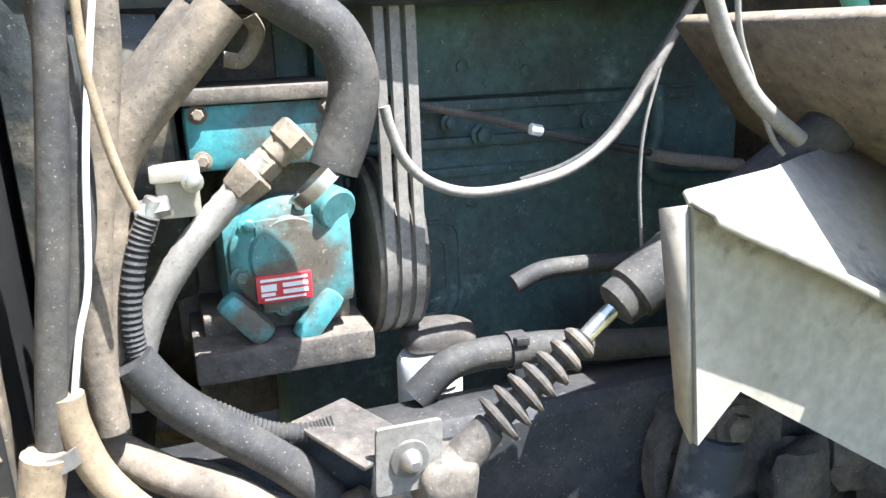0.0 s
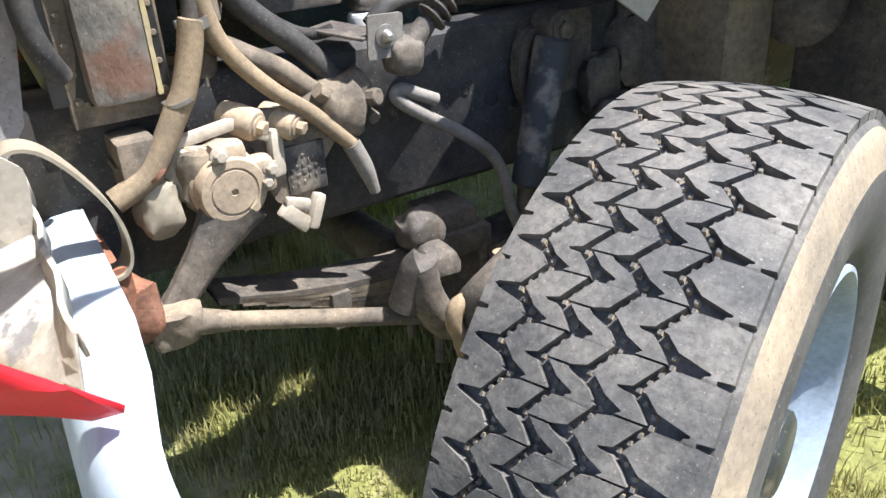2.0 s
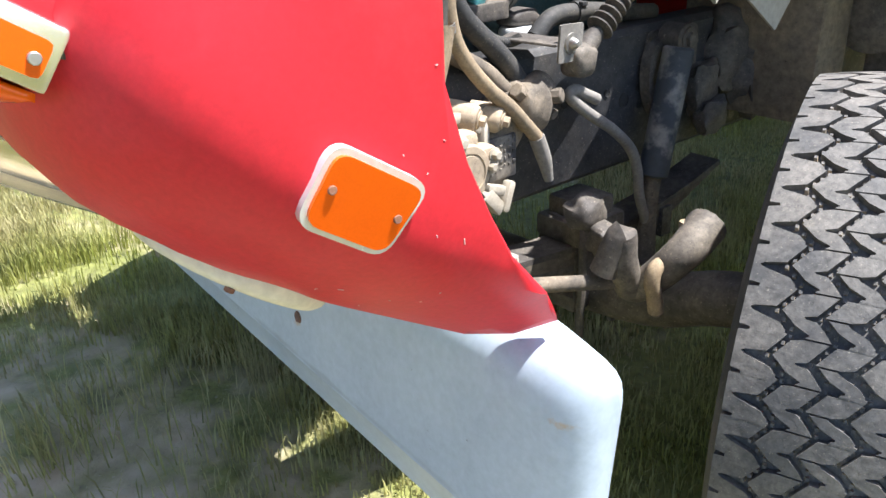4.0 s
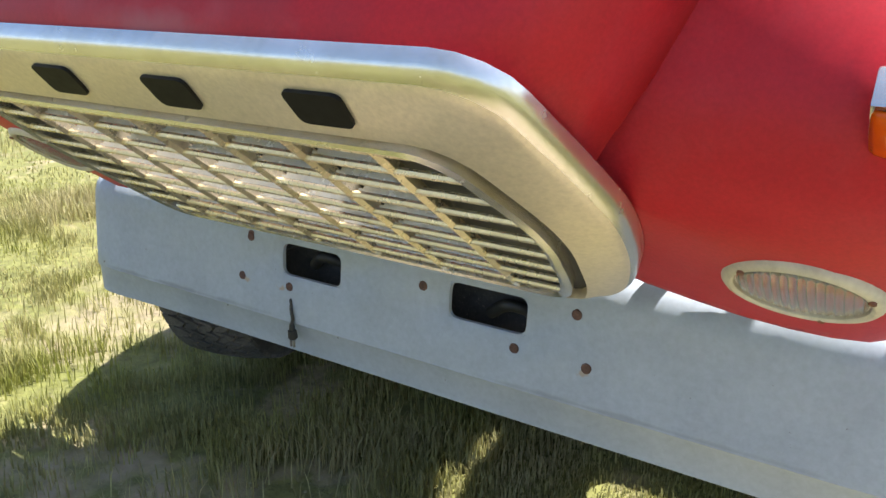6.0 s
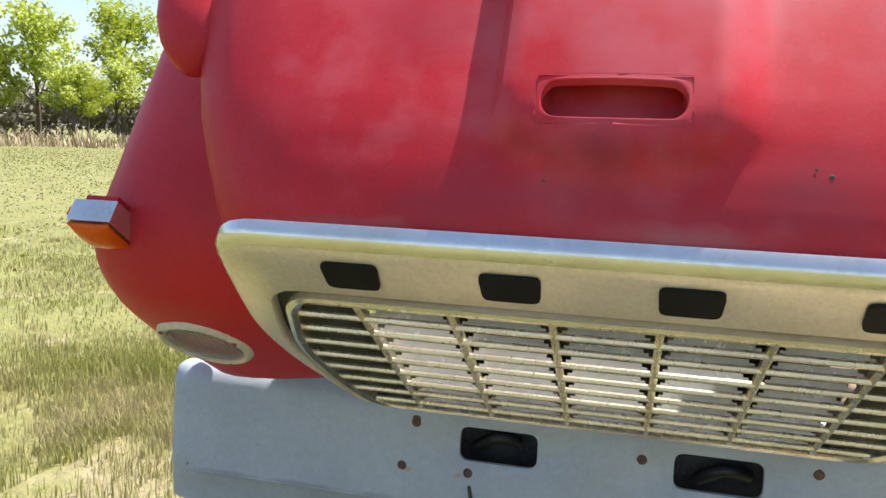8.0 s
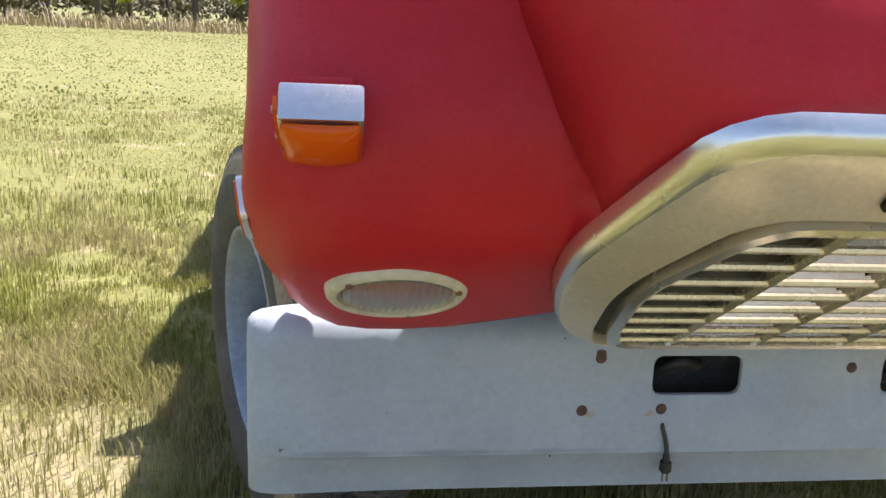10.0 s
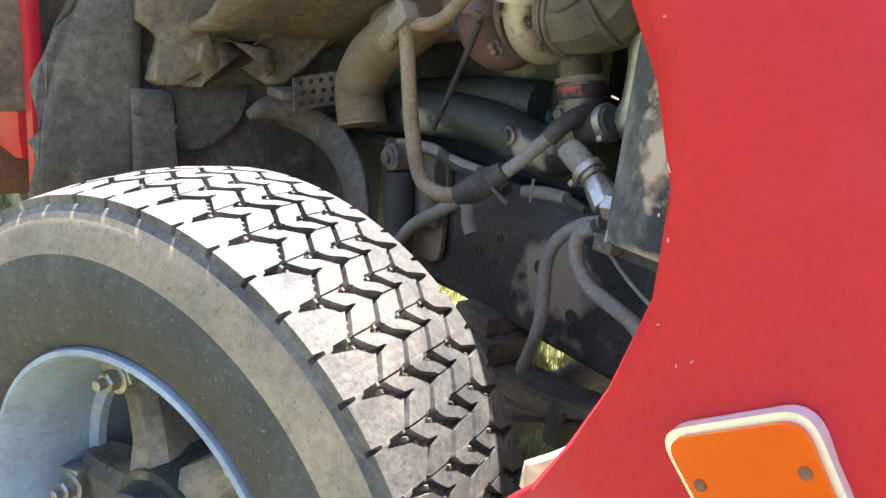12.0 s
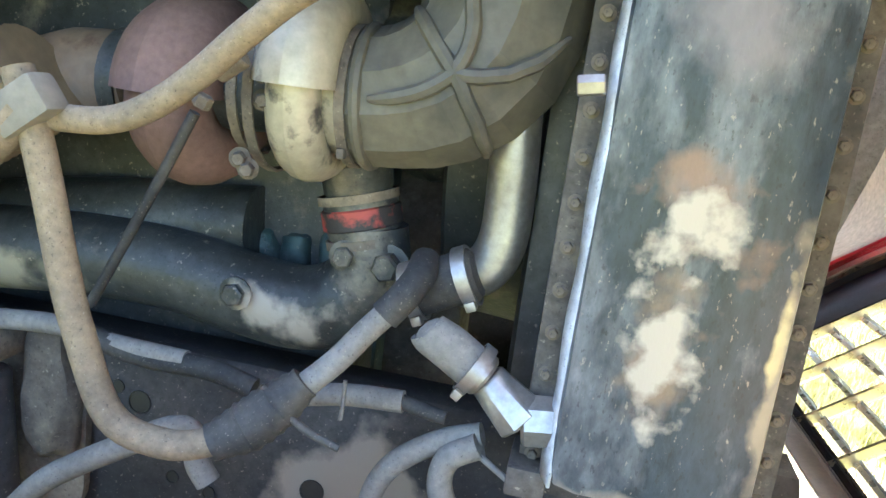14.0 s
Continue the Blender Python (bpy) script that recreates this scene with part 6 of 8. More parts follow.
lathe(bm, [(-0.02, 0.026), (0, 0.034), (0.09, 0.038), (0.12, 0.032), (0.20, 0.030), (0.22, 0.040), (0.27, 0.042), (0.285, 0.036), (0.30, 0.03)], (0.445, 0.285, 0.842), (0, 1, 0.22), 26)
blob(bm, (0.50, 0.29, 0.838), (0.045, 0.052, 0.052), rough=0.3, seed=5)
gear = part("steering_gear", bm, DUSTMETAL, truck, "dust-caked steering gearbox with a round cap")
# ribbed sector housing beside the cap
for k in range(4):
    bm = bmesh.new()
    lathe(bm, [(-0.006, 0.040), (-0.003, 0.052 - 0.003 * k), (0.003, 0.052 - 0.003 * k), (0.006, 0.040)], (0.515 - 0.005 * k, 0.288 - 0.015 * k, 0.836 + 0.004 * k), (0.75, -0.65, 0.1), 26)
    bmesh.ops.recalc_face_normals(bm, faces=bm.faces)
    part("housing_rib", bm, PALECAST if k % 2 else TANDUST, gear)
bm = bmesh.new()
lathe(bm, [(-0.09, 0.062), (-0.03, 0.060), (-0.025, 0.056), (0, 0.056), (0.006, 0.052), (0.007, 0.040), (0.005, 0.039), (0.005, 0.036), (0.007, 0.035), (0.008, 0.006), (0.003, 0.005), (0.003, 0.0)], (0.562, 0.308, 0.822), (1, 0, 0), 36)
part("gear_cap", bm, TANDUST, gear, "round dusty tan cap")
bm = bmesh.new()
box(bm, (0.52, 0.342, 0.805), (0.566, 0.382, 0.862), 0.012)
box(bm, (0.515, 0.288, 0.860), (0.562, 0.342, 0.896), 0.014)
part("clamp_ear", bm, TANDUST, gear)
for p, r in (((0.566, 0.372, 0.846), 0.009), ((0.566, 0.362, 0.826), 0.008), ((0.562, 0.296, 0.884), 0.010)):
    bolt(p, (1, 0, 0), gear, r, 0.012, PALECAST)
# pale cast bracket with a raised, uneven edge
edge = [(0.225, 0.893), (0.31, 0.908), (0.36, 0.922), (0.43, 0.912), (0.50, 0.885), (0.525, 0.835), (0.492, 0.795), (0.47, 0.745), (0.455, 0.682), (0.436, 0.698), (0.432, 0.735), (0.402, 0.748), (0.385, 0.80), (0.375, 0.86), (0.30, 0.888)]
bm = bmesh.new()
plate(bm, rounded(edge, 0.008, 2), 0.012, Matrix(((0, 0, 1, 0.474), (1, 0, 0, 0), (0, 1, 0, 0), (0, 0, 0, 1))))
bmesh.ops.recalc_face_normals(bm, faces=bm.faces)
part("gear_bracket", bm, DUSTMETAL, gear, "dusty cast mounting bracket")
for a, b, w, h in (((0.492, 0.232, 0.892), (0.496, 0.352, 0.909), 0.022, 0.020), ((0.492, 0.345, 0.905), (0.49, 0.42, 0.865), 0.020, 0.024), ((0.492, 0.412, 0.885), (0.494, 0.408, 0.80), 0.018, 0.030),
                   ((0.50, 0.405, 0.742), (0.495, 0.448, 0.695), 0.024, 0.030), ((0.50, 0.452, 0.69), (0.495, 0.478, 0.75), 0.022, 0.022), ((0.498, 0.41, 0.75), (0.50, 0.455, 0.735), 0.020, 0.022)):
    bm = bmesh.new()
    beam(bm, a, b, w, h, 0.007)
    part("cast_rib", bm, PALECAST, gear, "pale dusty cast rib")
bm = bmesh.new()
box(bm, (0.474, 0.425, 0.755), (0.492, 0.50, 0.845), 0.006)
part("casting_plate", bm, FRAME, gear, "black cast face with raised marks")
for k in range(4):
    for j in range(6):
        bm = bmesh.new()
        y = 0.430 + j * 0.0115
        zz = 0.768 + k * 0.016 + 0.004 * j + rc.uniform(-0.003, 0.003)
        box(bm, (0.490, y, zz), (0.494, y + rc.uniform(0.003, 0.009), zz + rc.uniform(0.003, 0.009)), 0.001)
        part("raised_mark", bm, FRAME, gear)
for p in ((0.515, 0.382, 0.898), (0.505, 0.452, 0.880)):
    bm = bmesh.new()
    ax = Vector((0.8, 0.55, -0.22)).normalized()
    lathe(bm, [(-0.07, 0.024), (-0.045, 0.027), (-0.010, 0.027), (-0.004, 0.023), (-0.003, 0.016), (0.0, 0.014)], p, ax, 24)
    hexbolt(bm, Vector(p) - ax * 0.002, ax, 0.012, 0.012)
    part("gear_port", bm, TANDUST, gear, "capped tan port with a bolt")
bm = bmesh.new()
blob(bm, (0.47, 0.545, 0.885), (0.045, 0.045, 0.05), rough=0.25, seed=8)
cyl(bm, (0.47, 0.55, 0.90), (0.47, 0.60, 0.925), 0.036, 0.032)
cyl(bm, (0.49, 0.50, 0.93), (0.485, 0.53, 0.905), 0.017, seg=6)
cyl(bm, (0.49, 0.585, 0.90), (0.52, 0.60, 0.905), 0.016, seg=8)
cyl(bm, (0.46, 0.595, 0.875), (0.50, 0.60, 0.86), 0.012, seg=8)
part("valve_housing", bm, DUSTMETAL, gear, "dusty valve housing with hose fittings")
# pitman arm and drag link
bm = bmesh.new()
A, B = Vector((0.545, 0.315, 0.80)), Vector((0.552, 0.180, 0.645))
rows = []
for t, w, h in ((0, 0.055, 0.030), (0.15, 0.045, 0.028), (0.5, 0.030, 0.022), (0.85, 0.024, 0.022), (1, 0.026, 0.024)):
    p = A.lerp(B, t)
    s = (B - A).normalized().cross(Vector((1, 0, 0)))
    x = Vector((1, 0, 0))
    rows.append([p + s * w * c + x * h * e * 0.8 for c, e in ((-1, -0.5), (-0.6, -1), (0.6, -1), (1, -0.5), (1, 0.5), (0.6, 1), (-0.6, 1), (-1, 0.5), (-1, -0.5))])
grid(bm, rows)
bmesh.ops.recalc_face_normals(bm, faces=bm.faces)
part("pitman_arm", bm, GREASE, gear, "rusty steering arm")
bm = bmesh.new()
L0, L1 = Vector((0.572, 0.175, 0.636)), Vector([(0.720, 0.538, 0.583)][0])
blob(bm, L0, (0.036, 0.042, 0.036), rough=0.3, seed=4)
cyl(bm, L0, L1, 0.0155, 0.0155)
cyl(bm, L0 + (L1 - L0) * 0.04, L0 + (L1 - L0) * 0.22, 0.024, 0.017)
part("drag_link", bm, DUSTMETAL, truck, "dusty drag link with a greasy ball end")
bm = bmesh.new()
tube(bm, [L1 + Vector((0, -0.03, 0.03)), *[(0.740, 0.532, 0.694), (0.740, 0.541, 0.627), (0.740, 0.586, 0.558)], *[(0.820, 0.607, 0.650), (0.820, 0.687, 0.689)]], [0.028, 0.026, 0.03, 0.03, 0.035, 0.04], 12)
part("steering_arm", bm, GREASE, truck, "greasy forged steering arm")
pipe("brake_hose", [(0.800, 0.651, 0.700), (0.800, 0.645, 0.654), (0.800, 0.598, 0.637), (0.800, 0.562, 0.631), (0.800, 0.554, 0.605), (0.800, 0.564, 0.576), (0.800, 0.573, 0.536)], 0.0155, TANHOSE, truck, "tan dusty brake hose")
bm = bmesh.new()
cyl(bm, *[(0.800, 0.568, 0.574), (0.800, 0.575, 0.529)], 0.013)
part("hose_end", bm, DUSTMETAL, truck)
for q, sz, sd in (([(0.550, 0.647, 0.647)][0], (0.036, 0.042, 0.036), 2), ([(0.620, 0.635, 0.609)][0], (0.034, 0.038, 0.032), 6)):
    bm = bmesh.new()
    blob(bm, q, sz, rough=0.3, seed=sd)
    part("axle_knuckle", bm, GREASE, truck, "greasy cast knuckle")

# brake line, shock absorber and its bracket
pipe("brake_pipe", [(0.500, 0.728, 0.869), (0.500, 0.688, 0.888), (0.500, 0.659, 0.902), (0.500, 0.643, 0.895), (0.500, 0.661, 0.874), (0.500, 0.716, 0.835), (0.500, 0.788, 0.788), (0.500, 0.852, 0.731), (0.500, 0.883, 0.671), (0.500, 0.896, 0.608), (0.500, 0.932, 0.516), (0.500, 0.940, 0.440)], 0.0125, GREYHOSE, truck, "grey bent rubber brake line")
s0, s1, s2 = [Vector(p) for p in [(0.500, 1.007, 0.938), (0.500, 0.944, 0.641), (0.500, 0.931, 0.416)]]
bm = bmesh.new()
cyl(bm, s0, s1, 0.036)
shock = part("shock_absorber", bm, surface("scuffed_black", (0.05, 0.055, 0.06), (0.25, 0.23, 0.20), rough=0.7, patch=12, grain=60, bump=0.3, mix=0.9, low=0.5, high=0.6), truck, "scuffed black shock absorber")
bm = bmesh.new()
cyl(bm, s1 + Vector((0, 0, 0.02)), s1.lerp(s2, 0.35), 0.022, 0.020)
cyl(bm, s1.lerp(s2, 0.33), s2, 0.017, 0.03)
part("shock_rod", bm, DUSTMETAL, shock, "dusty lower shock tube")
bm = bmesh.new()
cyl(bm, (0.45, 1.02, 0.955), (0.515, 1.02, 0.955), 0.034)
hexbolt(bm, (0.515, 1.02, 0.955), (1, 0, 0), 0.018, 0.012)
part("shock_eye", bm, GREASE, shock)
bm = bmesh.new()
F = [Vector(p) for p in [(0.440, 1.090, 0.955), (0.440, 1.021, 0.958), (0.440, 0.966, 0.943), (0.440, 0.947, 0.892), (0.440, 0.954, 0.830), (0.440, 0.978, 0.780)]]
rows = []
for p in smooth_line(F, 5):
    rows.append([p + Vector((0, 0, 0)), p + Vector((0.028, 0, 0)), p + Vector((0.028, 0.018, -0.012)), p + Vector((0.0, 0.018, -0.012)), p])
grid(bm, rows)
rounded_plate(bm, 0.435, F[2].y, 1.16, 0.80, 0.97, 0.03, 0.010)
bmesh.ops.recalc_face_normals(bm, faces=bm.faces)
brkt = part("shock_bracket", bm, GREASE, truck, "dirty cast shock bracket")
for p in [(0.445, 0.974, 0.885), (0.445, 1.160, 0.802), (0.445, 1.158, 0.755), (0.445, 1.242, 0.712)]:
    bolt(p, (1, 0, 0), brkt, 0.013, 0.012, DUSTMETAL)
bm = bmesh.new()
for q, sz in (([(0.460, 1.174, 0.816)][0], (0.03, 0.05, 0.06)), ([(0.480, 1.194, 0.739)][0], (0.03, 0.05, 0.045)), ([(0.500, 1.404, 0.806)][0], (0.05, 0.12, 0.10)), ([(0.450, 1.316, 0.882)][0], (0.05, 0.10, 0.10))):
    bm = bmesh.new()
    blob(bm, q, sz, rough=0.35, seed=sz[1] * 100)
    part("cab_mount", bm, GREASE, truck, "lumpy cast cab mount")

# cream splash shield standing out over the wheel
bm = bmesh.new()
side = [(0.806, 1.275), (0.822, 1.07), (0.862, 1.112), (0.95, 1.055), (1.05, 0.99), (1.158, 1.12), (1.017, 1.168)]
plate(bm, side, 0.006, Matrix(((0, 0, 1, 0.697), (1, 0, 0, 0), (0, 1, 0, 0), (0, 0, 0, 1))))
edge = [Vector((0.703, 0.804, 1.280)), Vector((0.703, 0.91, 1.228)), Vector((0.703, 1.017, 1.172)), Vector((0.703, 1.16, 1.122))]
back = [Vector((0.692, 0.806, 1.288)), Vector((0.60, 0.97, 1.276)), Vector((0.55, 1.05, 1.274)), Vector((0.45, 1.28, 1.276))]
grid(bm, [[a.lerp(b, t) for t in (0, 0.1, 0.5, 1)] for a, b in zip(edge, back)])
grid(bm, [[p + Vector((0, 0, 0.002)), p + Vector((0.030, 0, -0.002)), p + Vector((0.034, 0, -0.010))] for p in edge])
front = [[Vector((0.70, 0.804, 1.278)), Vector((0.70, 0.820, 1.072))], [Vector((0.672, 0.800, 1.27)), Vector((0.676, 0.822, 1.09))]]
grid(bm, front)
bmesh.ops.recalc_face_normals(bm, faces=bm.faces)
thicken(part("splash_shield", bm, SHIELD, truck, "cream steel splash shield with chipped paint"), 0.004)
settle(LEFT, built(before))

# fan shroud closing the gap between radiator and engine
bm = bmesh.new()
box(bm, (-0.44, 0.27, 0.96), (0.30, 0.33, 1.9), 0.02)
lathe(bm, [(0, 0.36), (0.10, 0.35), (0.105, 0.34), (0.02, 0.34)], (-0.06, 0.32, 1.33), (0, 1, 0), 40, caps=False)
bmesh.ops.recalc_face_normals(bm, faces=bm.faces)
part("fan_shroud", bm, BLOCK, rad, "black fan shroud")
bm = bmesh.new()
box(bm, (0.02, 0.42, 1.02), (0.16, 0.58, 1.5), 0.02)
box(bm, (-0.2, 0.44, 0.85), (0.06, 0.6, 1.55), 0.03)
part("front_gear_case", bm, GREASE, engine, "grimy gear case")

# hood hinges: lower flange, bracket, strap and rusty tab on each side
for sgn in (1, -1):
    bm = bmesh.new()
    rows = []
    for x in np.linspace(0.50, 0.96, 14):
        foot = interp(x, [p[0] for p in PLAN[:9]], FOOT[:9])
        b0 = interp(x, [p[0] for p in PLAN[:9]], [p[1] for p in PLAN[:9]]) + 0.012
        inv = TIP @ Vector((sgn * x, b0, foot + 0.006))
        rear = Vector((sgn * x, 0.030 + 0.003 * math.sin(x * 40), 0.858))
        rows.append([inv, inv.lerp(rear, 0.35) + Vector((0, 0, 0.002)), inv.lerp(rear, 0.7), rear, rear + Vector((0, 0.004, 0.022)), rear + Vector((0, 0.010, 0.024)), rear + Vector((0, 0.012, -0.004))])
    grid(bm, rows)
    bmesh.ops.recalc_face_normals(bm, faces=bm.faces)
    fl = thicken(part("hood_flange", bm, surface("scuffed_white", (0.46, 0.43, 0.37), (0.28, 0.23, 0.155), rough=0.8, patch=9, grain=60, bump=0.5, mix=0.9, third=(0.2, 0.19, 0.18), third_scale=16, third_low=0.56, third_high=0.62), truck, "scuffed white lower flange of the hood"), 0.004)
    before = set(bpy.data.objects)
    bm = bmesh.new()
    pts = [(0.0, -0.03, 0.84), (0.0, -0.02, 0.90), (0.0, 0.0, 0.962), (0.0, 0.022, 0.980), (0.0, 0.055, 0.968), (0.0, 0.092, 0.922), (0.0, 0.122, 0.862), (0.0, 0.128, 0.806), (0.0, 0.114, 0.776), (0.0, 0.085, 0.775), (0.0, 0.066, 0.790)]
    line = smooth_line(pts, 5)
    rows = []
    for i, p in enumerate(line):
        t = (line[min(i + 1, len(line) - 1)] - line[max(i - 1, 0)]).normalized()
        nrm = t.cross(Vector((1, 0, 0)))
        p = p + Vector((sgn * 0.62, 0, 0))
        w = Vector((0.026, 0, 0))
        rows.append([p - w - nrm * 0.0025, p + w - nrm * 0.0025, p + w + nrm * 0.0025, p - w + nrm * 0.0025, p - w - nrm * 0.0025])
    grid(bm, rows)
    bmesh.ops.recalc_face_normals(bm, faces=bm.faces)
    strap = part("hinge_strap", bm, TANPAINT, truck, "curved steel hood hinge strap")
    bm = bmesh.new()
    M = Matrix(((0, 0, sgn, sgn * 0.632), (1, 0, 0, 0), (0, 1, 0, 0), (0, 0, 0, 1)))
    plate(bm, rounded([(0.055, 0.69), (0.108, 0.69), (0.122, 0.74), (0.122, 0.785), (0.10, 0.785), (0.09, 0.775), (0.06, 0.795)], 0.008, 2), 0.006, M)
    bmesh.ops.recalc_face_normals(bm, faces=bm.faces)
    hexbolt(bm, (sgn * 0.640, 0.093, 0.746), (sgn, 0, 0), 0.012, 0.01)
    part("hinge_tab", bm, RUST, strap, "orange rusty hinge tab and bolt")
    bm = bmesh.new()
    plate(bm, rounded([(-0.03, 0.83), (0.02, 0.83), (0.03, 0.96), (0.005, 0.985), (-0.01, 0.96)], 0.008, 2), 0.005, Matrix(((0, 0, sgn, sgn * 0.655), (1, 0, 0, 0), (0, 1, 0, 0), (0, 0, 0, 1))))
    box(bm, (min(sgn * 0.655, sgn * 0.76), -0.035, 0.826), (max(sgn * 0.655, sgn * 0.76), 0.02, 0.834), 0.002)
    bmesh.ops.recalc_face_normals(bm, faces=bm.faces)
    hexbolt(bm, (sgn * 0.72, -0.01, 0.834), (0, 0, 1), 0.012, 0.01)
    part("hinge_bracket", bm, SHIELD, strap, "pale hinge bracket")
    bm = bmesh.new()
    box(bm, (min(sgn * 0.42, sgn * 0.60), 0.04, 0.66), (max(sgn * 0.42, sgn * 0.60), 0.12, 0.76), 0.01)
    blob(bm, (sgn * 0.57, 0.12, 0.68), (0.04, 0.04, 0.05), rough=0.3, seed=3)
    part("spring_hanger", bm, RUST, truck, "rusty front spring hanger")
    settle(LEFT if sgn > 0 else RIGHT, built(before))
before = set(bpy.data.objects)
bm = bmesh.new()
box(bm, (0.43, 0.16, 0.83), (0.52, 0.22, 0.92), 0.008)
box(bm, (0.44, 0.155, 0.87), (0.50, 0.225, 0.88), 0.003)
part("radiator_mount", bm, DUSTMETAL, rad, "dusty rubber radiator mount")
bm = bmesh.new()
blob(bm, (0.50, 0.205, 0.80), (0.03, 0.035, 0.045), rough=0.3, seed=7)
part("mount_pad", bm, TANPAINT, rad)

# pale paint line and gasket along the driver's side tank
bm = bmesh.new()
rows = []
for k, z in enumerate(np.linspace(0.972, 1.945, 40)):
    w = 0.0015 + 0.004 * noise.noise(Vector((z * 30, 1.0, 2.0)))
    rows.append([Vector((0.482, 0.246, z)), Vector((0.482, 0.252 + w, z)), Vector((0.470, 0.253 + w, z)), Vector((0.470, 0.246, z))])
grid(bm, rows)
bmesh.ops.recalc_face_normals(bm, faces=bm.faces)
part("gasket_line", bm, surface("old_yellow_paint", (0.42, 0.34, 0.18), (0.28, 0.24, 0.17), rough=0.8, patch=30, bump=0.3), rad, "pale yellow gasket line")
blotch(RADRUST, (0.50, 0.20, 1.02), (0.05, 0.06, 0.07), (0.20, 0.085, 0.045), ragged=1.4, scale=25, amount=0.6, soft=0.6)
blotch(RADRUST, (0.50, 0.20, 1.25), (0.05, 0.04, 0.12), (0.36, 0.32, 0.25), ragged=1.4, scale=20, amount=0.8, soft=0.6)
blotch(RADRUST, (0.50, 0.20, 1.55), (0.05, 0.05, 0.16), (0.33, 0.28, 0.20), ragged=1.4, scale=16, amount=0.8, soft=0.6)
settle(LEFT, built(before))
before = set(bpy.data.objects)
bm = bmesh.new()
box(bm, (-0.575, 0.296, 0.962), (-0.50, 0.335, 0.992), 0.004)
part("tank_foot", bm, GREASE, rad, "grimy foot of the side tank")
CHALK = surface("chalky_paint", (0.70, 0.71, 0.72), (0.42, 0.42, 0.41), rough=0.6, patch=18, grain=90, bump=0.15, mix=0.8, spread=0.12)
bm = bmesh.new()
grid(bm, [[Vector((-0.594 + 0.002 * math.sin(z * 37), 0.2915 - 0.0025 * math.sin(z * 23 + 1), z)), Vector((-0.586, 0.2965, z)), Vector((-0.570, 0.3025 + 0.0012 * math.sin(z * 51), z))] for z in np.linspace(0.99, 1.9, 40)])
bmesh.ops.recalc_face_normals(bm, faces=bm.faces)
thicken(part("paint_line", bm, CHALK, rad, "chalky white paint along the tank's edge"), 0.003, offset=0.0)

# ---------- passenger's side of the engine bay ----------
bm = bmesh.new()
box(bm, (-0.36, 0.62, 0.80), (-0.22, 1.30, 1.50), 0.02)
part("block_side", bm, BLOCK, engine, "oily black engine side")
bm = bmesh.new()
tube(bm, [(-0.420, 1.236, 1.025), (-0.420, 1.064, 1.053), (-0.420, 0.919, 1.069), (-0.420, 0.781, 1.073), (-0.420, 0.677, 1.060), (-0.420, 0.605, 1.056), (-0.420, 0.552, 1.080), (-0.420, 0.533, 1.121), (-0.420, 0.538, 1.167)], [0.054, 0.054, 0.052, 0.050, 0.050, 0.050, 0.050, 0.046, 0.044], 22)
bmesh.ops.recalc_face_normals(bm, faces=bm.faces)
water = part("water_pipe", bm, BLOCK, truck, "oily black cast pipe with bare patches")
c0, c1, c2 = [Vector(p) for p in [(-0.420, 0.540, 1.150), (-0.420, 0.548, 1.176), (-0.420, 0.555, 1.204)]]
bm = bmesh.new()
cyl(bm, c0, c2, 0.043)
cyl(bm, c2, c2 + Vector((-0.02, 0.006, 0.05)), 0.040)
part("coupling", bm, BLOCK, water)
bm = bmesh.new()
lathe(bm, [(-0.012, 0.0435), (-0.010, 0.046), (0.010, 0.046), (0.012, 0.0435)], c1, c2 - c0, 26, caps=False)
part("red_band", bm, surface("red_sealant", (0.42, 0.075, 0.055), (0.045, 0.038, 0.034), rough=0.6, patch=26, grain=90, bump=0.5, mix=1.0, low=0.44, high=0.52), water, "smeared red band")
for q in (c0, c2 + Vector((0, 0, -0.006))):
    clamp("band_clamp", q, c2 - c0, 0.0435, DUSTMETAL, water, 0.010)
bolt([(-0.475, 0.668, 1.076)][0], (-1, 0, 0), water, 0.013, 0.012, BLOCK)
bolt([(-0.460, 0.551, 1.137)][0], (-1, 0, 0), water, 0.012, 0.012, BLOCK)
bolt([(-0.450, 0.503, 1.133)][0], (-1, 0, 0), water, 0.016, 0.02, BLOCK)
bm = bmesh.new()
tube(bm, [(-0.380, 1.277, 1.089), (-0.380, 1.050, 1.133), (-0.380, 0.888, 1.152), (-0.380, 0.764, 1.161)], 0.055, 20)
bmesh.ops.recalc_face_normals(bm, faces=bm.faces)
part("oil_cooler", bm, BLOCK, engine, "black oil cooler body")
for a in [(-0.350, 0.762, 1.124), (-0.350, 0.716, 1.125), (-0.350, 0.663, 1.134), (-0.350, 0.627, 1.144)]:
    bm = bmesh.new()
    blob(bm, a, (0.03, 0.022, 0.035), rough=0.25, seed=a[1] * 9)
    part("green_casting", bm, ENGINE, engine, "green painted casting")
for a, b in ((0.55, 1.32), (0.60, 1.42), (0.66, 1.36)):
    bm = bmesh.new()
    blob(bm, (-0.30, a, b), (0.06, 0.05, 0.07), rough=0.3, seed=a * 7)
    part("casting", bm, BLOCK, engine)

# unseen block over the engine, added to keep sun off both flanks
bm = bmesh.new()
box(bm, (-0.68, 0.37, 1.50), (0.34, 1.36, 1.60), 0.03)
for k in range(5):
    box(bm, (-0.57, 0.66 + k * 0.135, 1.595), (-0.08, 0.70 + k * 0.135, 1.612), 0.006)
part("intake_plenum", bm, BLOCK, engine, "unseen black ribbed block over the engine, added to shade its sides")

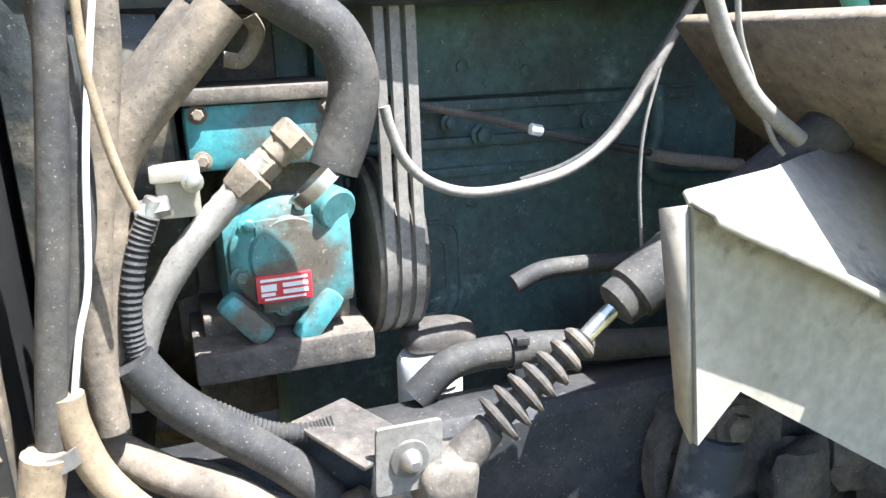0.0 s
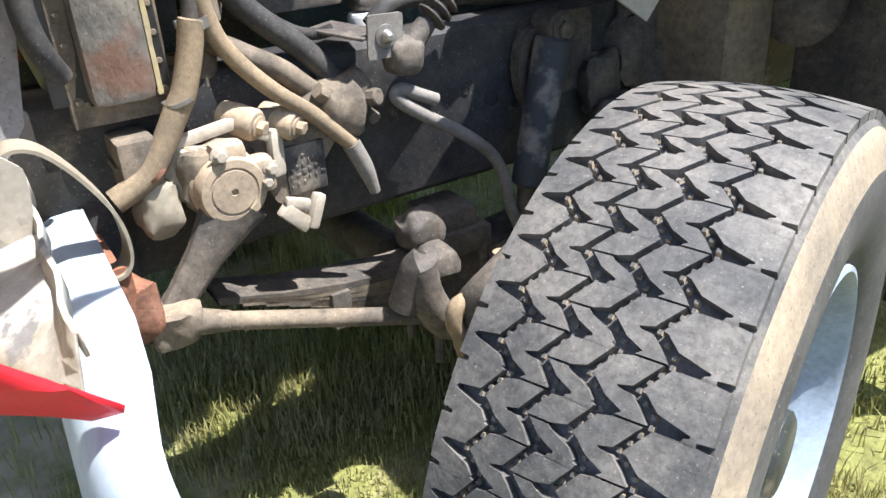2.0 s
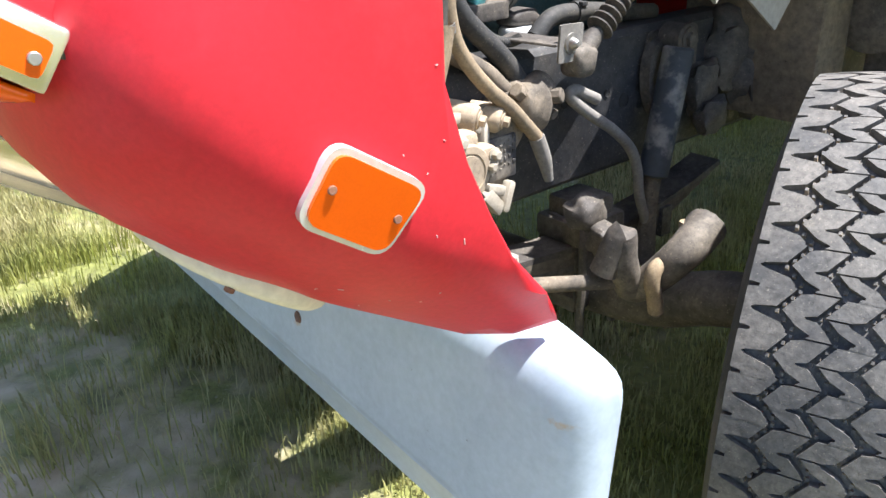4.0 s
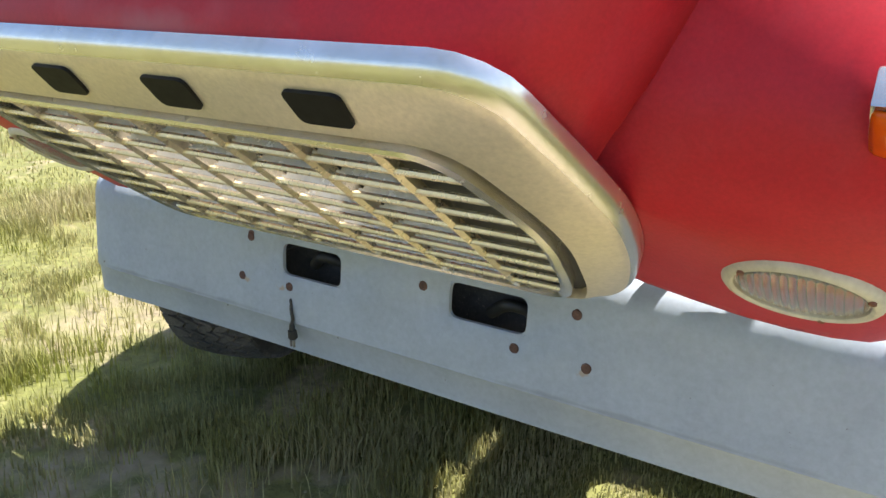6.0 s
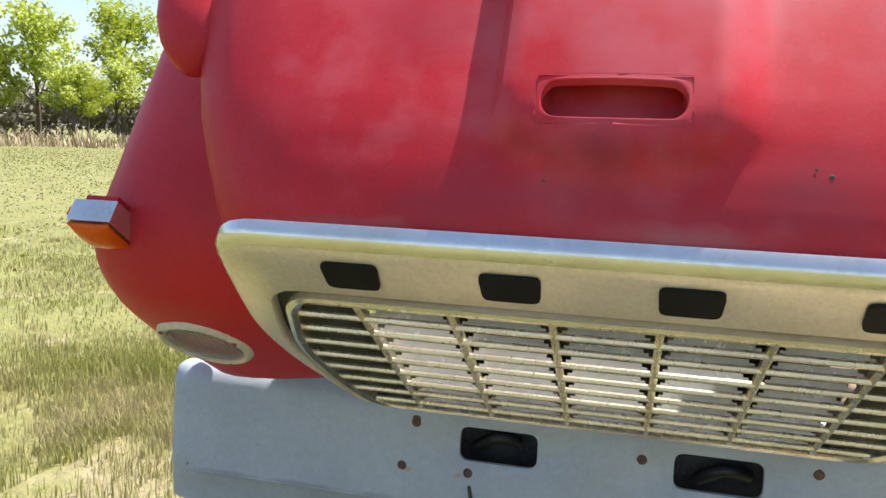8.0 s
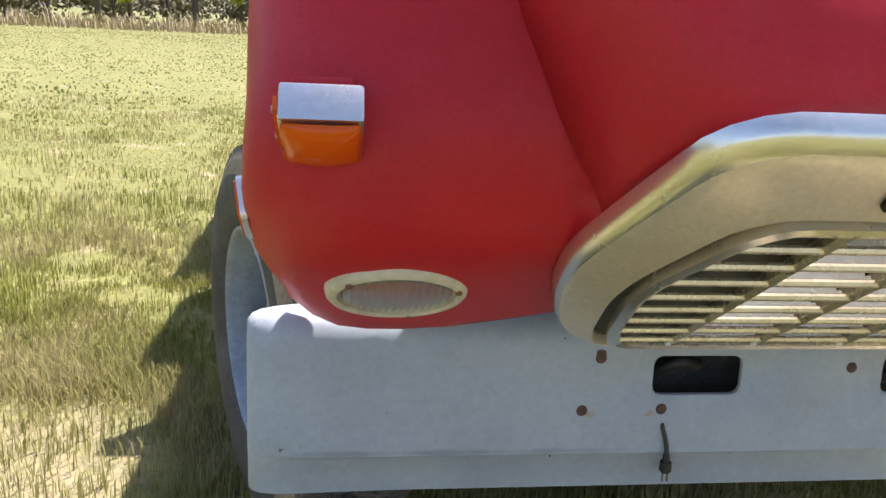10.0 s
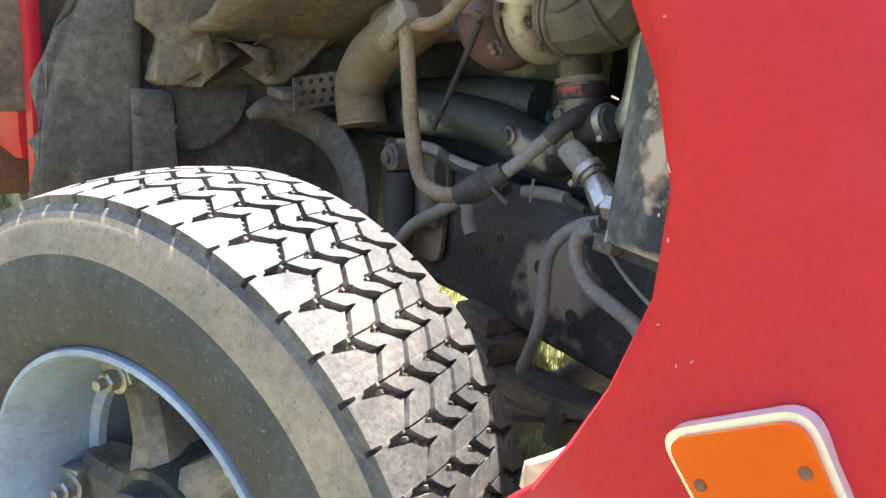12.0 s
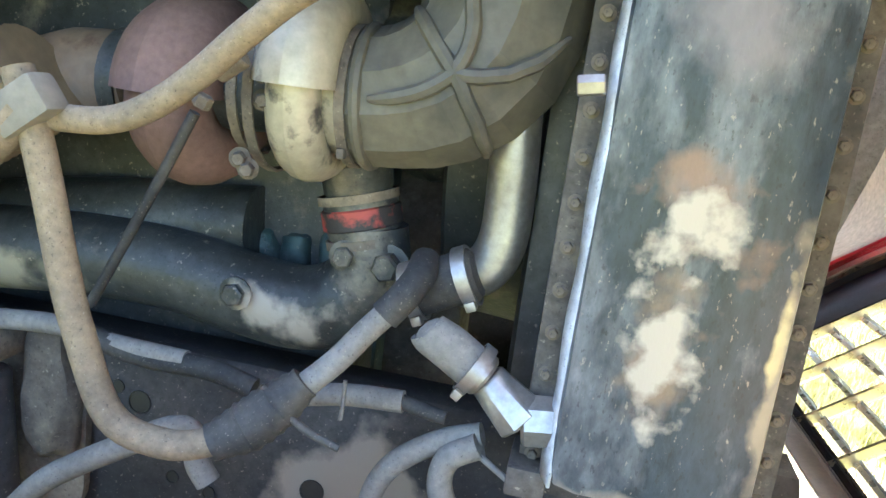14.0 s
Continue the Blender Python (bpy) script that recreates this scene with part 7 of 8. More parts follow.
# turbocharger: cream compressor housing, brown turbine housing


def volute(name, c, axis, big, small, mat, parent, label, grow=0.35, seg=40):
    """A snail housing round an axis, its section growing along the turn."""
    bm = bmesh.new()
    axis = Vector(axis).normalized()
    n = Vector((-1, 0, 0))
    n = (n - axis * n.dot(axis)).normalized()
    b = axis.cross(n)
    rows = []
    for i in range(seg + 1):
        a = 2 * math.pi * i / seg
        s = small * (1 - grow * i / seg)
        d = n * math.cos(a) + b * math.sin(a)
        rows.append([Vector(c) + d * (big + s * 0.9 * math.cos(q)) + axis * s * 1.0 * math.sin(q) for q in np.linspace(0, 2 * math.pi, 17)])
    grid(bm, rows)
    lathe(bm, [(-small * 0.55, big), (-small * 0.6, 0.0)], c, axis, 30)
    lathe(bm, [(small * 0.55, big), (small * 0.6, 0.0)], c, axis, 30)
    bmesh.ops.recalc_face_normals(bm, faces=bm.faces)
    return part(name, bm, mat, parent, label)


CREAMALU = surface("dirty_aluminium", (0.46, 0.41, 0.30), (0.33, 0.285, 0.19), rough=0.45, metal=0.2, patch=7, grain=80, bump=0.15, mix=0.8, third=(0.06, 0.055, 0.05), third_scale=9, third_low=0.57, third_high=0.62)
BROWN = surface("turbine_iron", (0.15, 0.085, 0.065), (0.20, 0.12, 0.095), rough=0.8, patch=7, grain=140, bump=0.3, mix=0.8)
ELBOW = surface("dusty_rubber_elbow", (0.055, 0.052, 0.043), (0.14, 0.122, 0.085), rough=0.62, patch=7, grain=80, bump=0.12, mix=0.9)
turbo = volute("turbocharger", (-0.50, 0.583, 1.317), (0, 1, 0), 0.072, 0.040, CREAMALU, truck, "turbocharger with a cream compressor and brown turbine housing")
volute("turbine_housing", (-0.475, 0.722, 1.290), (0.15, 1, 0), 0.056, 0.060, BROWN, turbo, "brown heat-stained turbine housing", 0.25)
bm = bmesh.new()
cyl(bm, (-0.49, 0.60, 1.315), (-0.48, 0.70, 1.305), 0.05)
part("bearing_housing", bm, BLOCK, turbo)
for y in (0.625, 0.648):
    clamp("v_band", (-0.49, y, 1.313), (0, 1, 0), 0.088 if y < 0.64 else 0.074, DUSTMETAL, turbo, 0.010, "steel band clamp")
for p in [(-0.570, 0.614, 1.324), (-0.570, 0.612, 1.299), (-0.570, 0.631, 1.242), (-0.570, 0.622, 1.233)]:
    bolt(p, (-1, -0.3, 0), turbo, 0.007, 0.014, DUSTMETAL)
bm = bmesh.new()
cyl(bm, *[(-0.600, 0.621, 1.337), (-0.600, 0.645, 1.319)], 0.011)
cyl(bm, *[(-0.595, 0.657, 1.297), (-0.595, 0.662, 1.286)], 0.009, seg=6)
part("oil_fitting", bm, DUSTMETAL, turbo)
bm = bmesh.new()
cyl(bm, (-0.50, 0.575, 1.315), (-0.50, 0.528, 1.311), 0.064)
part("outlet_neck", bm, CREAMALU, turbo, "pale cast neck of the compressor")
EL = [(-0.50, 0.545, 1.311), (-0.50, 0.50, 1.316), (-0.50, 0.455, 1.332), (-0.495, 0.420, 1.367), (-0.485, 0.408, 1.42), (-0.47, 0.41, 1.48), (-0.44, 0.42, 1.57)]
EL_R = [0.067, 0.070, 0.077, 0.081, 0.082, 0.080, 0.076]
bm = bmesh.new()
tube(bm, EL, EL_R, 11, 2)
bmesh.ops.recalc_face_normals(bm, faces=bm.faces)
part("intake_elbow", bm, ELBOW, turbo, "dusty moulded rubber intake elbow with ribs", smooth=False)
line = smooth_line(EL, 12)


def elbow_spot(t, a):
    """A point on the elbow, t along it and a round it from its outer side."""
    f = t * (len(line) - 2)
    i = int(f)
    p = line[i].lerp(line[i + 1], f - i)
    tt = (line[i + 1] - line[i]).normalized()
    d0 = (Vector((-1, 0, 0)) - tt * Vector((-1, 0, 0)).dot(tt)).normalized()
    return p + (d0 * math.cos(a) + tt.cross(d0) * math.sin(a)) * (interp(t, np.linspace(0, 1, 7), EL_R) - 0.001)


for t1, a1 in ((0.12, 0.0), (0.36, 1.5), (0.60, 1.0), (0.40, -1.3), (0.70, -0.4)):
    bm = bmesh.new()
    tube(bm, [elbow_spot(0.40 + (t1 - 0.40) * f, a1 * f) for f in np.linspace(0, 1, 10)], [0.0075] * 7 + [0.0065, 0.005, 0.003], 8, 1)
    bmesh.ops.recalc_face_normals(bm, faces=bm.faces)
    part("elbow_rib", bm, ELBOW, turbo)
bm = bmesh.new()
tube(bm, [elbow_spot(0.07, a) for a in np.linspace(-1.9, 1.9, 18)], 0.006, 8, 1)
bmesh.ops.recalc_face_normals(bm, faces=bm.faces)
part("elbow_rib", bm, ELBOW, turbo)
clamp("elbow_clamp", (-0.50, 0.540, 1.311), (0, -1, 0.05), 0.068, DUSTMETAL, turbo, 0.010)
RUSTPIPE = surface("heat_rusted_pipe", (0.22, 0.135, 0.07), (0.17, 0.135, 0.10), rough=0.8, patch=6, grain=60, bump=0.4, mix=0.9, third=(0.12, 0.07, 0.04), third_scale=14, third_low=0.55, third_high=0.63)
bm = bmesh.new()
tube(bm, [(-0.460, 1.137, 1.231), (-0.460, 1.044, 1.257), (-0.460, 0.940, 1.271), (-0.460, 0.876, 1.286), (-0.460, 0.806, 1.295)], [0.052, 0.056, 0.050, 0.055, 0.050], 22)
bmesh.ops.recalc_face_normals(bm, faces=bm.faces)
part("exhaust_pipe", bm, RUSTPIPE, turbo, "rusty orange exhaust pipe")
clamp("exhaust_clamp", [(-0.460, 0.816, 1.293)][0], (0, -1, 0), 0.052, BLOCK, turbo, 0.02)
bm = bmesh.new()
cv = [Vector(p) for p in [(-0.550, 0.863, 1.288), (-0.550, 0.948, 1.234), (-0.550, 1.051, 1.173), (-0.550, 1.099, 1.099), (-0.550, 1.074, 1.018)]]
tube(bm, cv, 0.055, 20, 18, 0.0022)
bmesh.ops.recalc_face_normals(bm, faces=bm.faces)
part("flex_pipe", bm, surface("flex_metal", (0.20, 0.145, 0.08), (0.28, 0.21, 0.125), rough=0.7, metal=0.2, patch=8, bump=0.2), truck, "tan corrugated flexible exhaust pipe")

# hoses on this side
tan = pipe("tan_hose", [(-0.655, 0.803, 1.302), (-0.655, 0.789, 1.265), (-0.655, 0.771, 1.202), (-0.655, 0.754, 1.133), (-0.655, 0.735, 1.072), (-0.652, 0.702, 0.995), (-0.646, 0.650, 0.976), (-0.638, 0.605, 0.985), (-0.625, 0.575, 1.004)], 0.0145, TANHOSE, truck, "tan dusty hose hanging from a clamp")
pipe("tan_hose", [(-0.645, 0.780, 1.262), (-0.645, 0.722, 1.267), (-0.645, 0.680, 1.285), (-0.645, 0.640, 1.316), (-0.645, 0.602, 1.353), (-0.645, 0.561, 1.389), (-0.645, 0.517, 1.418)], 0.0125, TANHOSE, tan, "tan dusty hose")
pipe("tan_hose", [(-0.660, 0.791, 1.269), (-0.660, 0.810, 1.247), (-0.660, 0.838, 1.218)], 0.018, TANHOSE, tan)
bm = bmesh.new()
q0, q1 = [Vector(p) for p in [(-0.660, 0.810, 1.254), (-0.660, 0.766, 1.287)]]
beam(bm, q0, q1, 0.034, 0.038, 0.006)
part("hose_junction", bm, surface("pale_tape", (0.23, 0.20, 0.15), (0.15, 0.13, 0.095), rough=0.8, patch=20, bump=0.3), tan, "pale taped hose junction")
pipe("taped_joint", [(-0.637, 0.606, 0.983), (-0.625, 0.578, 1.000), (-0.612, 0.555, 1.022), (-0.600, 0.534, 1.045)], [0.017, 0.024, 0.023, 0.015], HOSE, tan, "black taped joint", rings=0.0018)
pipe("fuel_line", [(-0.600, 0.545, 1.030), (-0.585, 0.512, 1.064), (-0.570, 0.488, 1.096), (-0.560, 0.468, 1.120)], 0.0125, GREYHOSE, tan, "grey fuel line")
pipe("hose_elbow", [(-0.563, 0.474, 1.112), (-0.555, 0.458, 1.134), (-0.535, 0.450, 1.150), (-0.505, 0.452, 1.158)], 0.016, HOSE, tan, "black rubber elbow")
pipe("fuel_line", [(-0.500, 0.837, 1.003), (-0.500, 0.765, 0.990), (-0.500, 0.681, 0.991), (-0.500, 0.626, 0.979)], 0.013, HOSE, tan)
pipe("fuel_line", [(-0.500, 0.993, 0.993), (-0.500, 0.873, 1.006), (-0.500, 0.801, 0.997), (-0.500, 0.709, 0.995)], 0.012, GREYHOSE, tan)
pipe("fuel_line", [(-0.520, 0.557, 0.995), (-0.520, 0.511, 1.005), (-0.520, 0.453, 1.010)], 0.012, GREYHOSE, tan)
pipe("fuel_line", [(-0.520, 0.455, 1.010), (-0.520, 0.431, 1.005), (-0.520, 0.407, 1.002)], [0.008, 0.009, 0.007], HOSE, tan)
pipe("tie_strap", [(-0.620, 0.568, 1.041), (-0.620, 0.547, 1.023), (-0.620, 0.520, 1.006), (-0.620, 0.488, 0.996)], 0.004, HOSE, tan, "black tie strap")
pipe("tie_strap", [(-0.550, 0.509, 1.033), (-0.550, 0.509, 1.008), (-0.550, 0.510, 0.990)], 0.0022, GREYHOSE, tan)
pipe("dipstick_tube", [(-0.570, 0.680, 1.278), (-0.570, 0.704, 1.226), (-0.570, 0.728, 1.177), (-0.570, 0.756, 1.120), (-0.570, 0.783, 1.066)], 0.0055, HOSE, tan, "thin oily tube")
pipe("breather", [(-0.560, 0.874, 0.807), (-0.560, 0.831, 0.853), (-0.560, 0.746, 0.910), (-0.560, 0.687, 0.945), (-0.560, 0.664, 0.941), (-0.560, 0.657, 0.912), (-0.560, 0.643, 0.892)], 0.0135, GREYHOSE, tan, "grey bent breather pipe")
pipe("brake_hose", [(-0.520, 0.367, 0.993), (-0.520, 0.410, 0.975), (-0.520, 0.458, 0.935), (-0.520, 0.477, 0.884), (-0.520, 0.471, 0.815), (-0.520, 0.473, 0.752), (-0.520, 0.498, 0.660)], 0.0125, GREYHOSE, tan, "grey rubber brake hose")
pipe("brake_hose", [(-0.535, 0.367, 0.987), (-0.535, 0.398, 0.963), (-0.535, 0.398, 0.923), (-0.535, 0.363, 0.886), (-0.535, 0.304, 0.870), (-0.535, 0.253, 0.855), (-0.535, 0.214, 0.821), (-0.535, 0.192, 0.771), (-0.535, 0.174, 0.694)], 0.0135, GREYHOSE, tan, "grey rubber brake hose")
pipe("wire", [(-0.540, 0.367, 0.980), (-0.540, 0.328, 0.956), (-0.540, 0.273, 0.921), (-0.540, 0.204, 0.892), (-0.540, 0.127, 0.878)], 0.0035, GREYHOSE, tan)
bm = bmesh.new()
cyl(bm, *[(-0.535, 0.191, 0.762), (-0.535, 0.173, 0.692)], 0.015)
part("hose_end", bm, RUST, tan)
bm = bmesh.new()
g = [Vector(p) for p in [(-0.500, 0.469, 1.120), (-0.500, 0.461, 1.124), (-0.500, 0.409, 1.149), (-0.500, 0.399, 1.154)]]
cyl(bm, g[0], g[3], 0.028)
hose_lo = part("radiator_hose", bm, HOSE, truck, "black lower radiator hose with clamps")
for q in (g[1], g[2]):
    clamp("hose_clamp", q, g[3] - g[0], 0.029, STEEL, hose_lo, 0.014)
pipe("radiator_pipe", [(-0.470, 0.407, 1.143), (-0.470, 0.390, 1.161), (-0.470, 0.381, 1.190), (-0.470, 0.381, 1.238), (-0.470, 0.385, 1.301), (-0.470, 0.391, 1.361)], 0.026, STEEL, hose_lo, "grey steel coolant pipe")
bm = bmesh.new()
e = [Vector(p) for p in [(-0.560, 0.428, 1.103), (-0.560, 0.406, 1.092), (-0.560, 0.380, 1.076), (-0.560, 0.368, 1.069), (-0.560, 0.328, 1.035), (-0.560, 0.309, 1.042)]]
tube(bm, [e[0] + Vector((0, 0.008, 0.006)), e[0] + Vector((0, 0.004, 0.003)), e[0], e[1], e[2]], [0.006, 0.0165, 0.0205, 0.022, 0.0215], 16)
fit_ob = part("heater_hose", bm, GREYHOSE, truck, "grey hose on a bright elbow fitting")
bm = bmesh.new()
cyl(bm, e[2], e[3], 0.022)
cyl(bm, e[3], e[4], 0.020, 0.027, seg=8)
cyl(bm, e[4], e[5] + Vector((0.0, -0.03, 0)), 0.026, seg=8)
part("elbow_fitting", bm, STEEL, fit_ob, "bright steel elbow fitting")
clamp("hose_clamp", e[2], e[3] - e[2], 0.0245, STEEL, fit_ob, 0.012)
bm = bmesh.new()
cyl(bm, *[(-0.606, 0.328, 1.350), (-0.606, 0.305, 1.354)], 0.009, seg=6)
part("tank_screw", bm, STEEL, rad, "pale tank screw")

# rail fittings
bm = bmesh.new()
box(bm, (-0.535, 0.085, 0.885), (-0.44, 0.145, 0.94), 0.004)
box(bm, (-0.54, 0.095, 0.895), (-0.53, 0.135, 0.93), 0.004)
part("rail_bracket", bm, RUST, rail_right, "brown square bracket")
bm = bmesh.new()
box(bm, (-0.475, 0.06, 0.70), (-0.438, 0.295, 0.955), 0.006)
fext = part("rail_extension", bm, FRAME, truck, "dirty black frame horn")
hole(-0.4765, 0.255, 0.850, 0.021, fext, -1)
for p in [(-0.440, 0.470, 0.854), (-0.440, 0.451, 0.813), (-0.440, 0.263, 0.774), (-0.440, 0.513, 0.856)]:
    bolt(p, (-1, 0, 0), rail_right, 0.014, 0.01)
bm = bmesh.new()
box(bm, (-0.55, 0.08, 0.958), (-0.40, 0.30, 0.985), 0.005)
part("radiator_support", bm, FRAME, truck)
sk0, sk1 = Vector((-0.51, 0.965, 0.965)), Vector((-0.51, 0.945, 0.72))
bm = bmesh.new()
cyl(bm, sk0 + Vector((0, 0, -0.03)), sk1, 0.034)
sh2 = part("shock_absorber", bm, FRAME, truck, "dusty black shock absorber")
bm = bmesh.new()
cyl(bm, (-0.46, 0.965, 0.968), (-0.545, 0.965, 0.968), 0.030)
hexbolt(bm, (-0.545, 0.965, 0.968), (-1, 0, 0), 0.015, 0.012)
part("shock_eye", bm, DUSTMETAL, sh2)
bm = bmesh.new()
rounded_plate(bm, -0.445, 0.86, 1.12, 0.74, 0.985, 0.04, 0.012, -1)
blob(bm, (-0.46, 0.90, 0.90), (0.03, 0.035, 0.09), rough=0.3, seed=2)
b_r = part("shock_bracket", bm, DUSTMETAL, truck, "dusty cast shock bracket")
for p in ((-0.457, 0.90, 0.95), (-0.457, 0.91, 0.86), (-0.457, 1.03, 0.80)):
    bolt(p, (-1, 0, 0), b_r, 0.013, 0.012)
bm = bmesh.new()
tube(bm, [(-0.550, 1.663, 0.936), (-0.550, 1.418, 0.975), (-0.550, 1.217, 0.964), (-0.550, 1.112, 0.907), (-0.550, 1.068, 0.833), (-0.550, 1.052, 0.762)], [0.02, 0.035, 0.045, 0.05, 0.045, 0.04], 14)
for v in bm.verts:
    v.co.x = -0.55 + (v.co.x + 0.55) * 0.5
bmesh.ops.recalc_face_normals(bm, faces=bm.faces)
part("cab_arm", bm, GREASE, truck, "dusty cast cab support arm")
pl, pr_ = Vector((-0.675, 1.172, 1.072)), Vector((-0.539, 1.173, 1.092))
bm = bmesh.new()
n, h = 5, 0.075
M = axes(pl + Vector((0, 0, -h / 2)), pr_ - pl, (0, -0.1, 1))
plate(bm, [(0, -0.0), (0.14, 0.0), (0.14, h), (0, h)], 0.006, M)
perf = part("perforated_step", bm, DUSTMETAL, truck, "dusty perforated steel step", smooth=False)
for i in range(5):
    for j in range(3):
        bm = bmesh.new()
        p = M @ Vector((0.017 + i * 0.026 + 0.006 * (j % 2), 0.014 + j * 0.024, 0.0062))
        z = (M.to_3x3() @ Vector((0, 0, 1)))
        for q in (p, p - z * 0.0064):
            lathe(bm, [(0, 0.0062), (0.0004, 0.0)], q if q is p else q, z if q is p else -z, 10)
        part("hole", bm, BLACK, perf)
bm = bmesh.new()
box(bm, (-0.70, 1.18, 1.055), (-0.50, 1.26, 1.075), 0.004)
part("step_shelf", bm, DUSTMETAL, truck)
settle(RIGHT, built(before))

# firewall, cab floor and wheel house
TANDIRT = surface("tan_caked_dirt", (0.24, 0.185, 0.115), (0.15, 0.12, 0.085), rough=0.9, patch=5, grain=50, bump=0.7, mix=0.9, third=(0.30, 0.17, 0.08), third_scale=5, third_low=0.62, third_high=0.70, spread=0.18)
before = set(bpy.data.objects)
for sgn in (1, -1):
    bm = bmesh.new()
    grid(bm, [[Vector((sgn * x, y, z)) for x in ((0.35, 0.5, 0.65, 0.75, 0.84) if sgn < 0 else (0.35, 0.5, 0.75, 0.95, 1.08))] for y, z in ((1.05, 1.42), (1.15, 1.30), (1.28, 1.22), (1.5, 1.17), (1.62, 1.15))])
    bmesh.ops.recalc_face_normals(bm, faces=bm.faces)
    thicken(part("toe_board", bm, TANDIRT, cab, "sloping floor caked with tan dirt"), 0.02)
    if sgn < 0:
        break
    bm = bmesh.new()
    beam(bm, (sgn * 0.40, 1.42, 1.10), (sgn * 1.08, 1.42, 1.10), 0.10, 0.11, 0.01)
    part("cab_cross_beam", bm, GREASE, cab)
    bm = bmesh.new()
    box(bm, (min(sgn * 0.70, sgn * 1.10), 1.50, 0.66), (max(sgn * 0.70, sgn * 1.10), 1.53, 1.30), 0.01)
    part("wheel_house", bm, GREASE, cab, "dusty dark wheel house panel")
    bm = bmesh.new()
    lathe(bm, [(0, 0.10), (0.012, 0.10), (0.016, 0.085), (0.03, 0.06), (0.032, 0.0)], (sgn * 0.72, 1.47, 0.98), (0, -1, 0), 26)
    part("air_chamber", bm, GREASE, cab, "dusty round chamber")
    bm = bmesh.new()
    box(bm, (min(sgn * 0.30, sgn * 0.68), 1.30, 0.72), (max(sgn * 0.30, sgn * 0.68), 1.45, 1.06), 0.02)
    part("cab_mount_box", bm, TANDIRT, cab)
    bm = bmesh.new()
    box(bm, (min(sgn * 0.78, sgn * 0.98), 1.32, 1.17), (max(sgn * 0.78, sgn * 0.98), 1.5, 1.28), 0.015)
    part("floor_brace", bm, TANDIRT, cab)
    settle(LEFT, built(before))
    before = set(bpy.data.objects)


def sheet(name, pts, depth, mat, label, wob=0.0):
    """An upright sheet across the truck, cut to an outline, with a little unevenness."""
    bm = bmesh.new()
    n = len(pts)
    vs = [bm.verts.new(p) for p in pts]
    f = bm.faces.new(vs)
    bmesh.ops.triangulate(bm, faces=[f])
    bmesh.ops.subdivide_edges(bm, edges=bm.edges[:], cuts=3, use_grid_fill=True)
    for v in bm.verts:
        v.co.y += wob * noise.noise(v.co * 9.0)
    bmesh.ops.recalc_face_normals(bm, faces=bm.faces)
    return thicken(part(name, bm, mat, cab, label), depth, offset=1.0)


HOUSE = surface("dusty_liner", (0.115, 0.100, 0.082), (0.17, 0.145, 0.11), rough=0.85, patch=5, grain=50, bump=0.5, mix=0.9, third=(0.30, 0.25, 0.18), third_scale=9, third_low=0.62, third_high=0.72, spread=0.18)
sheet("wheel_house", [(-1.159, 1.470, 0.750), (-1.148, 1.470, 0.913), (-1.136, 1.470, 1.074), (-1.107, 1.470, 1.160), (-1.063, 1.470, 1.201), (-1.037, 1.470, 1.294), (-0.917, 1.470, 1.307), (-0.942, 1.470, 0.732)], 0.02, HOUSE, "dusty dark wheel house panel", 0.012)
sheet("inner_liner", [(-0.951, 1.440, 1.036), (-0.863, 1.440, 1.035), (-0.850, 1.440, 0.926), (-0.835, 1.440, 0.776), (-0.945, 1.440, 0.784)], 0.012, HOUSE, "grey inner splash panel", 0.006)
sheet("cab_bulkhead", [(-0.942, 1.490, 1.328), (-0.297, 1.490, 1.400), (-0.227, 1.490, 0.661), (-0.951, 1.490, 0.720)], 0.02, GREASE, "dirty dark cab bulkhead", 0.01)
sheet("round_cover", [(-0.860, 1.465, 1.044), (-0.653, 1.465, 1.048), (-0.655, 1.465, 0.998), (-0.681, 1.465, 0.940), (-0.733, 1.465, 0.897), (-0.791, 1.465, 0.880), (-0.834, 1.465, 0.890), (-0.860, 1.465, 0.907)], 0.03, HOUSE, "round dusty cover", 0.004)
sheet("floor_pan", [(-0.957, 1.380, 1.306), (-0.294, 1.380, 1.376), (-0.387, 1.380, 1.255), (-0.473, 1.380, 1.172), (-0.557, 1.380, 1.106), (-0.601, 1.380, 1.062), (-0.647, 1.380, 1.061), (-0.651, 1.380, 1.157), (-0.806, 1.380, 1.154), (-0.826, 1.380, 1.150), (-0.838, 1.380, 1.096), (-0.871, 1.380, 1.057), (-0.903, 1.380, 1.056), (-0.920, 1.380, 1.069), (-0.903, 1.380, 1.156), (-0.946, 1.380, 1.190)], 0.05, TANDIRT, "tan caked cab floor pan", 0.03)
sheet("floor_rib", [(-0.793, 1.450, 1.142), (-0.610, 1.450, 1.142), (-0.606, 1.450, 1.052), (-0.819, 1.450, 1.047)], 0.03, HOUSE, "dark floor crossbar", 0.004)
bm = bmesh.new()
tube(bm, [(-0.716, 1.320, 0.996), (-0.659, 1.320, 1.016), (-0.566, 1.320, 0.995), (-0.481, 1.320, 0.936), (-0.423, 1.320, 0.851), (-0.378, 1.320, 0.738)], [0.012, 0.028, 0.036, 0.040, 0.036, 0.03], 12)
bmesh.ops.recalc_face_normals(bm, faces=bm.faces)
part("cab_bracket", bm, DUSTMETAL, cab, "dusty curved cab bracket")
for p in [(-0.864, 1.437, 0.995), (-0.848, 1.437, 0.947), (-0.937, 1.437, 0.982)]:
    bolt(p, (0, -1, 0), cab, 0.006, 0.005)

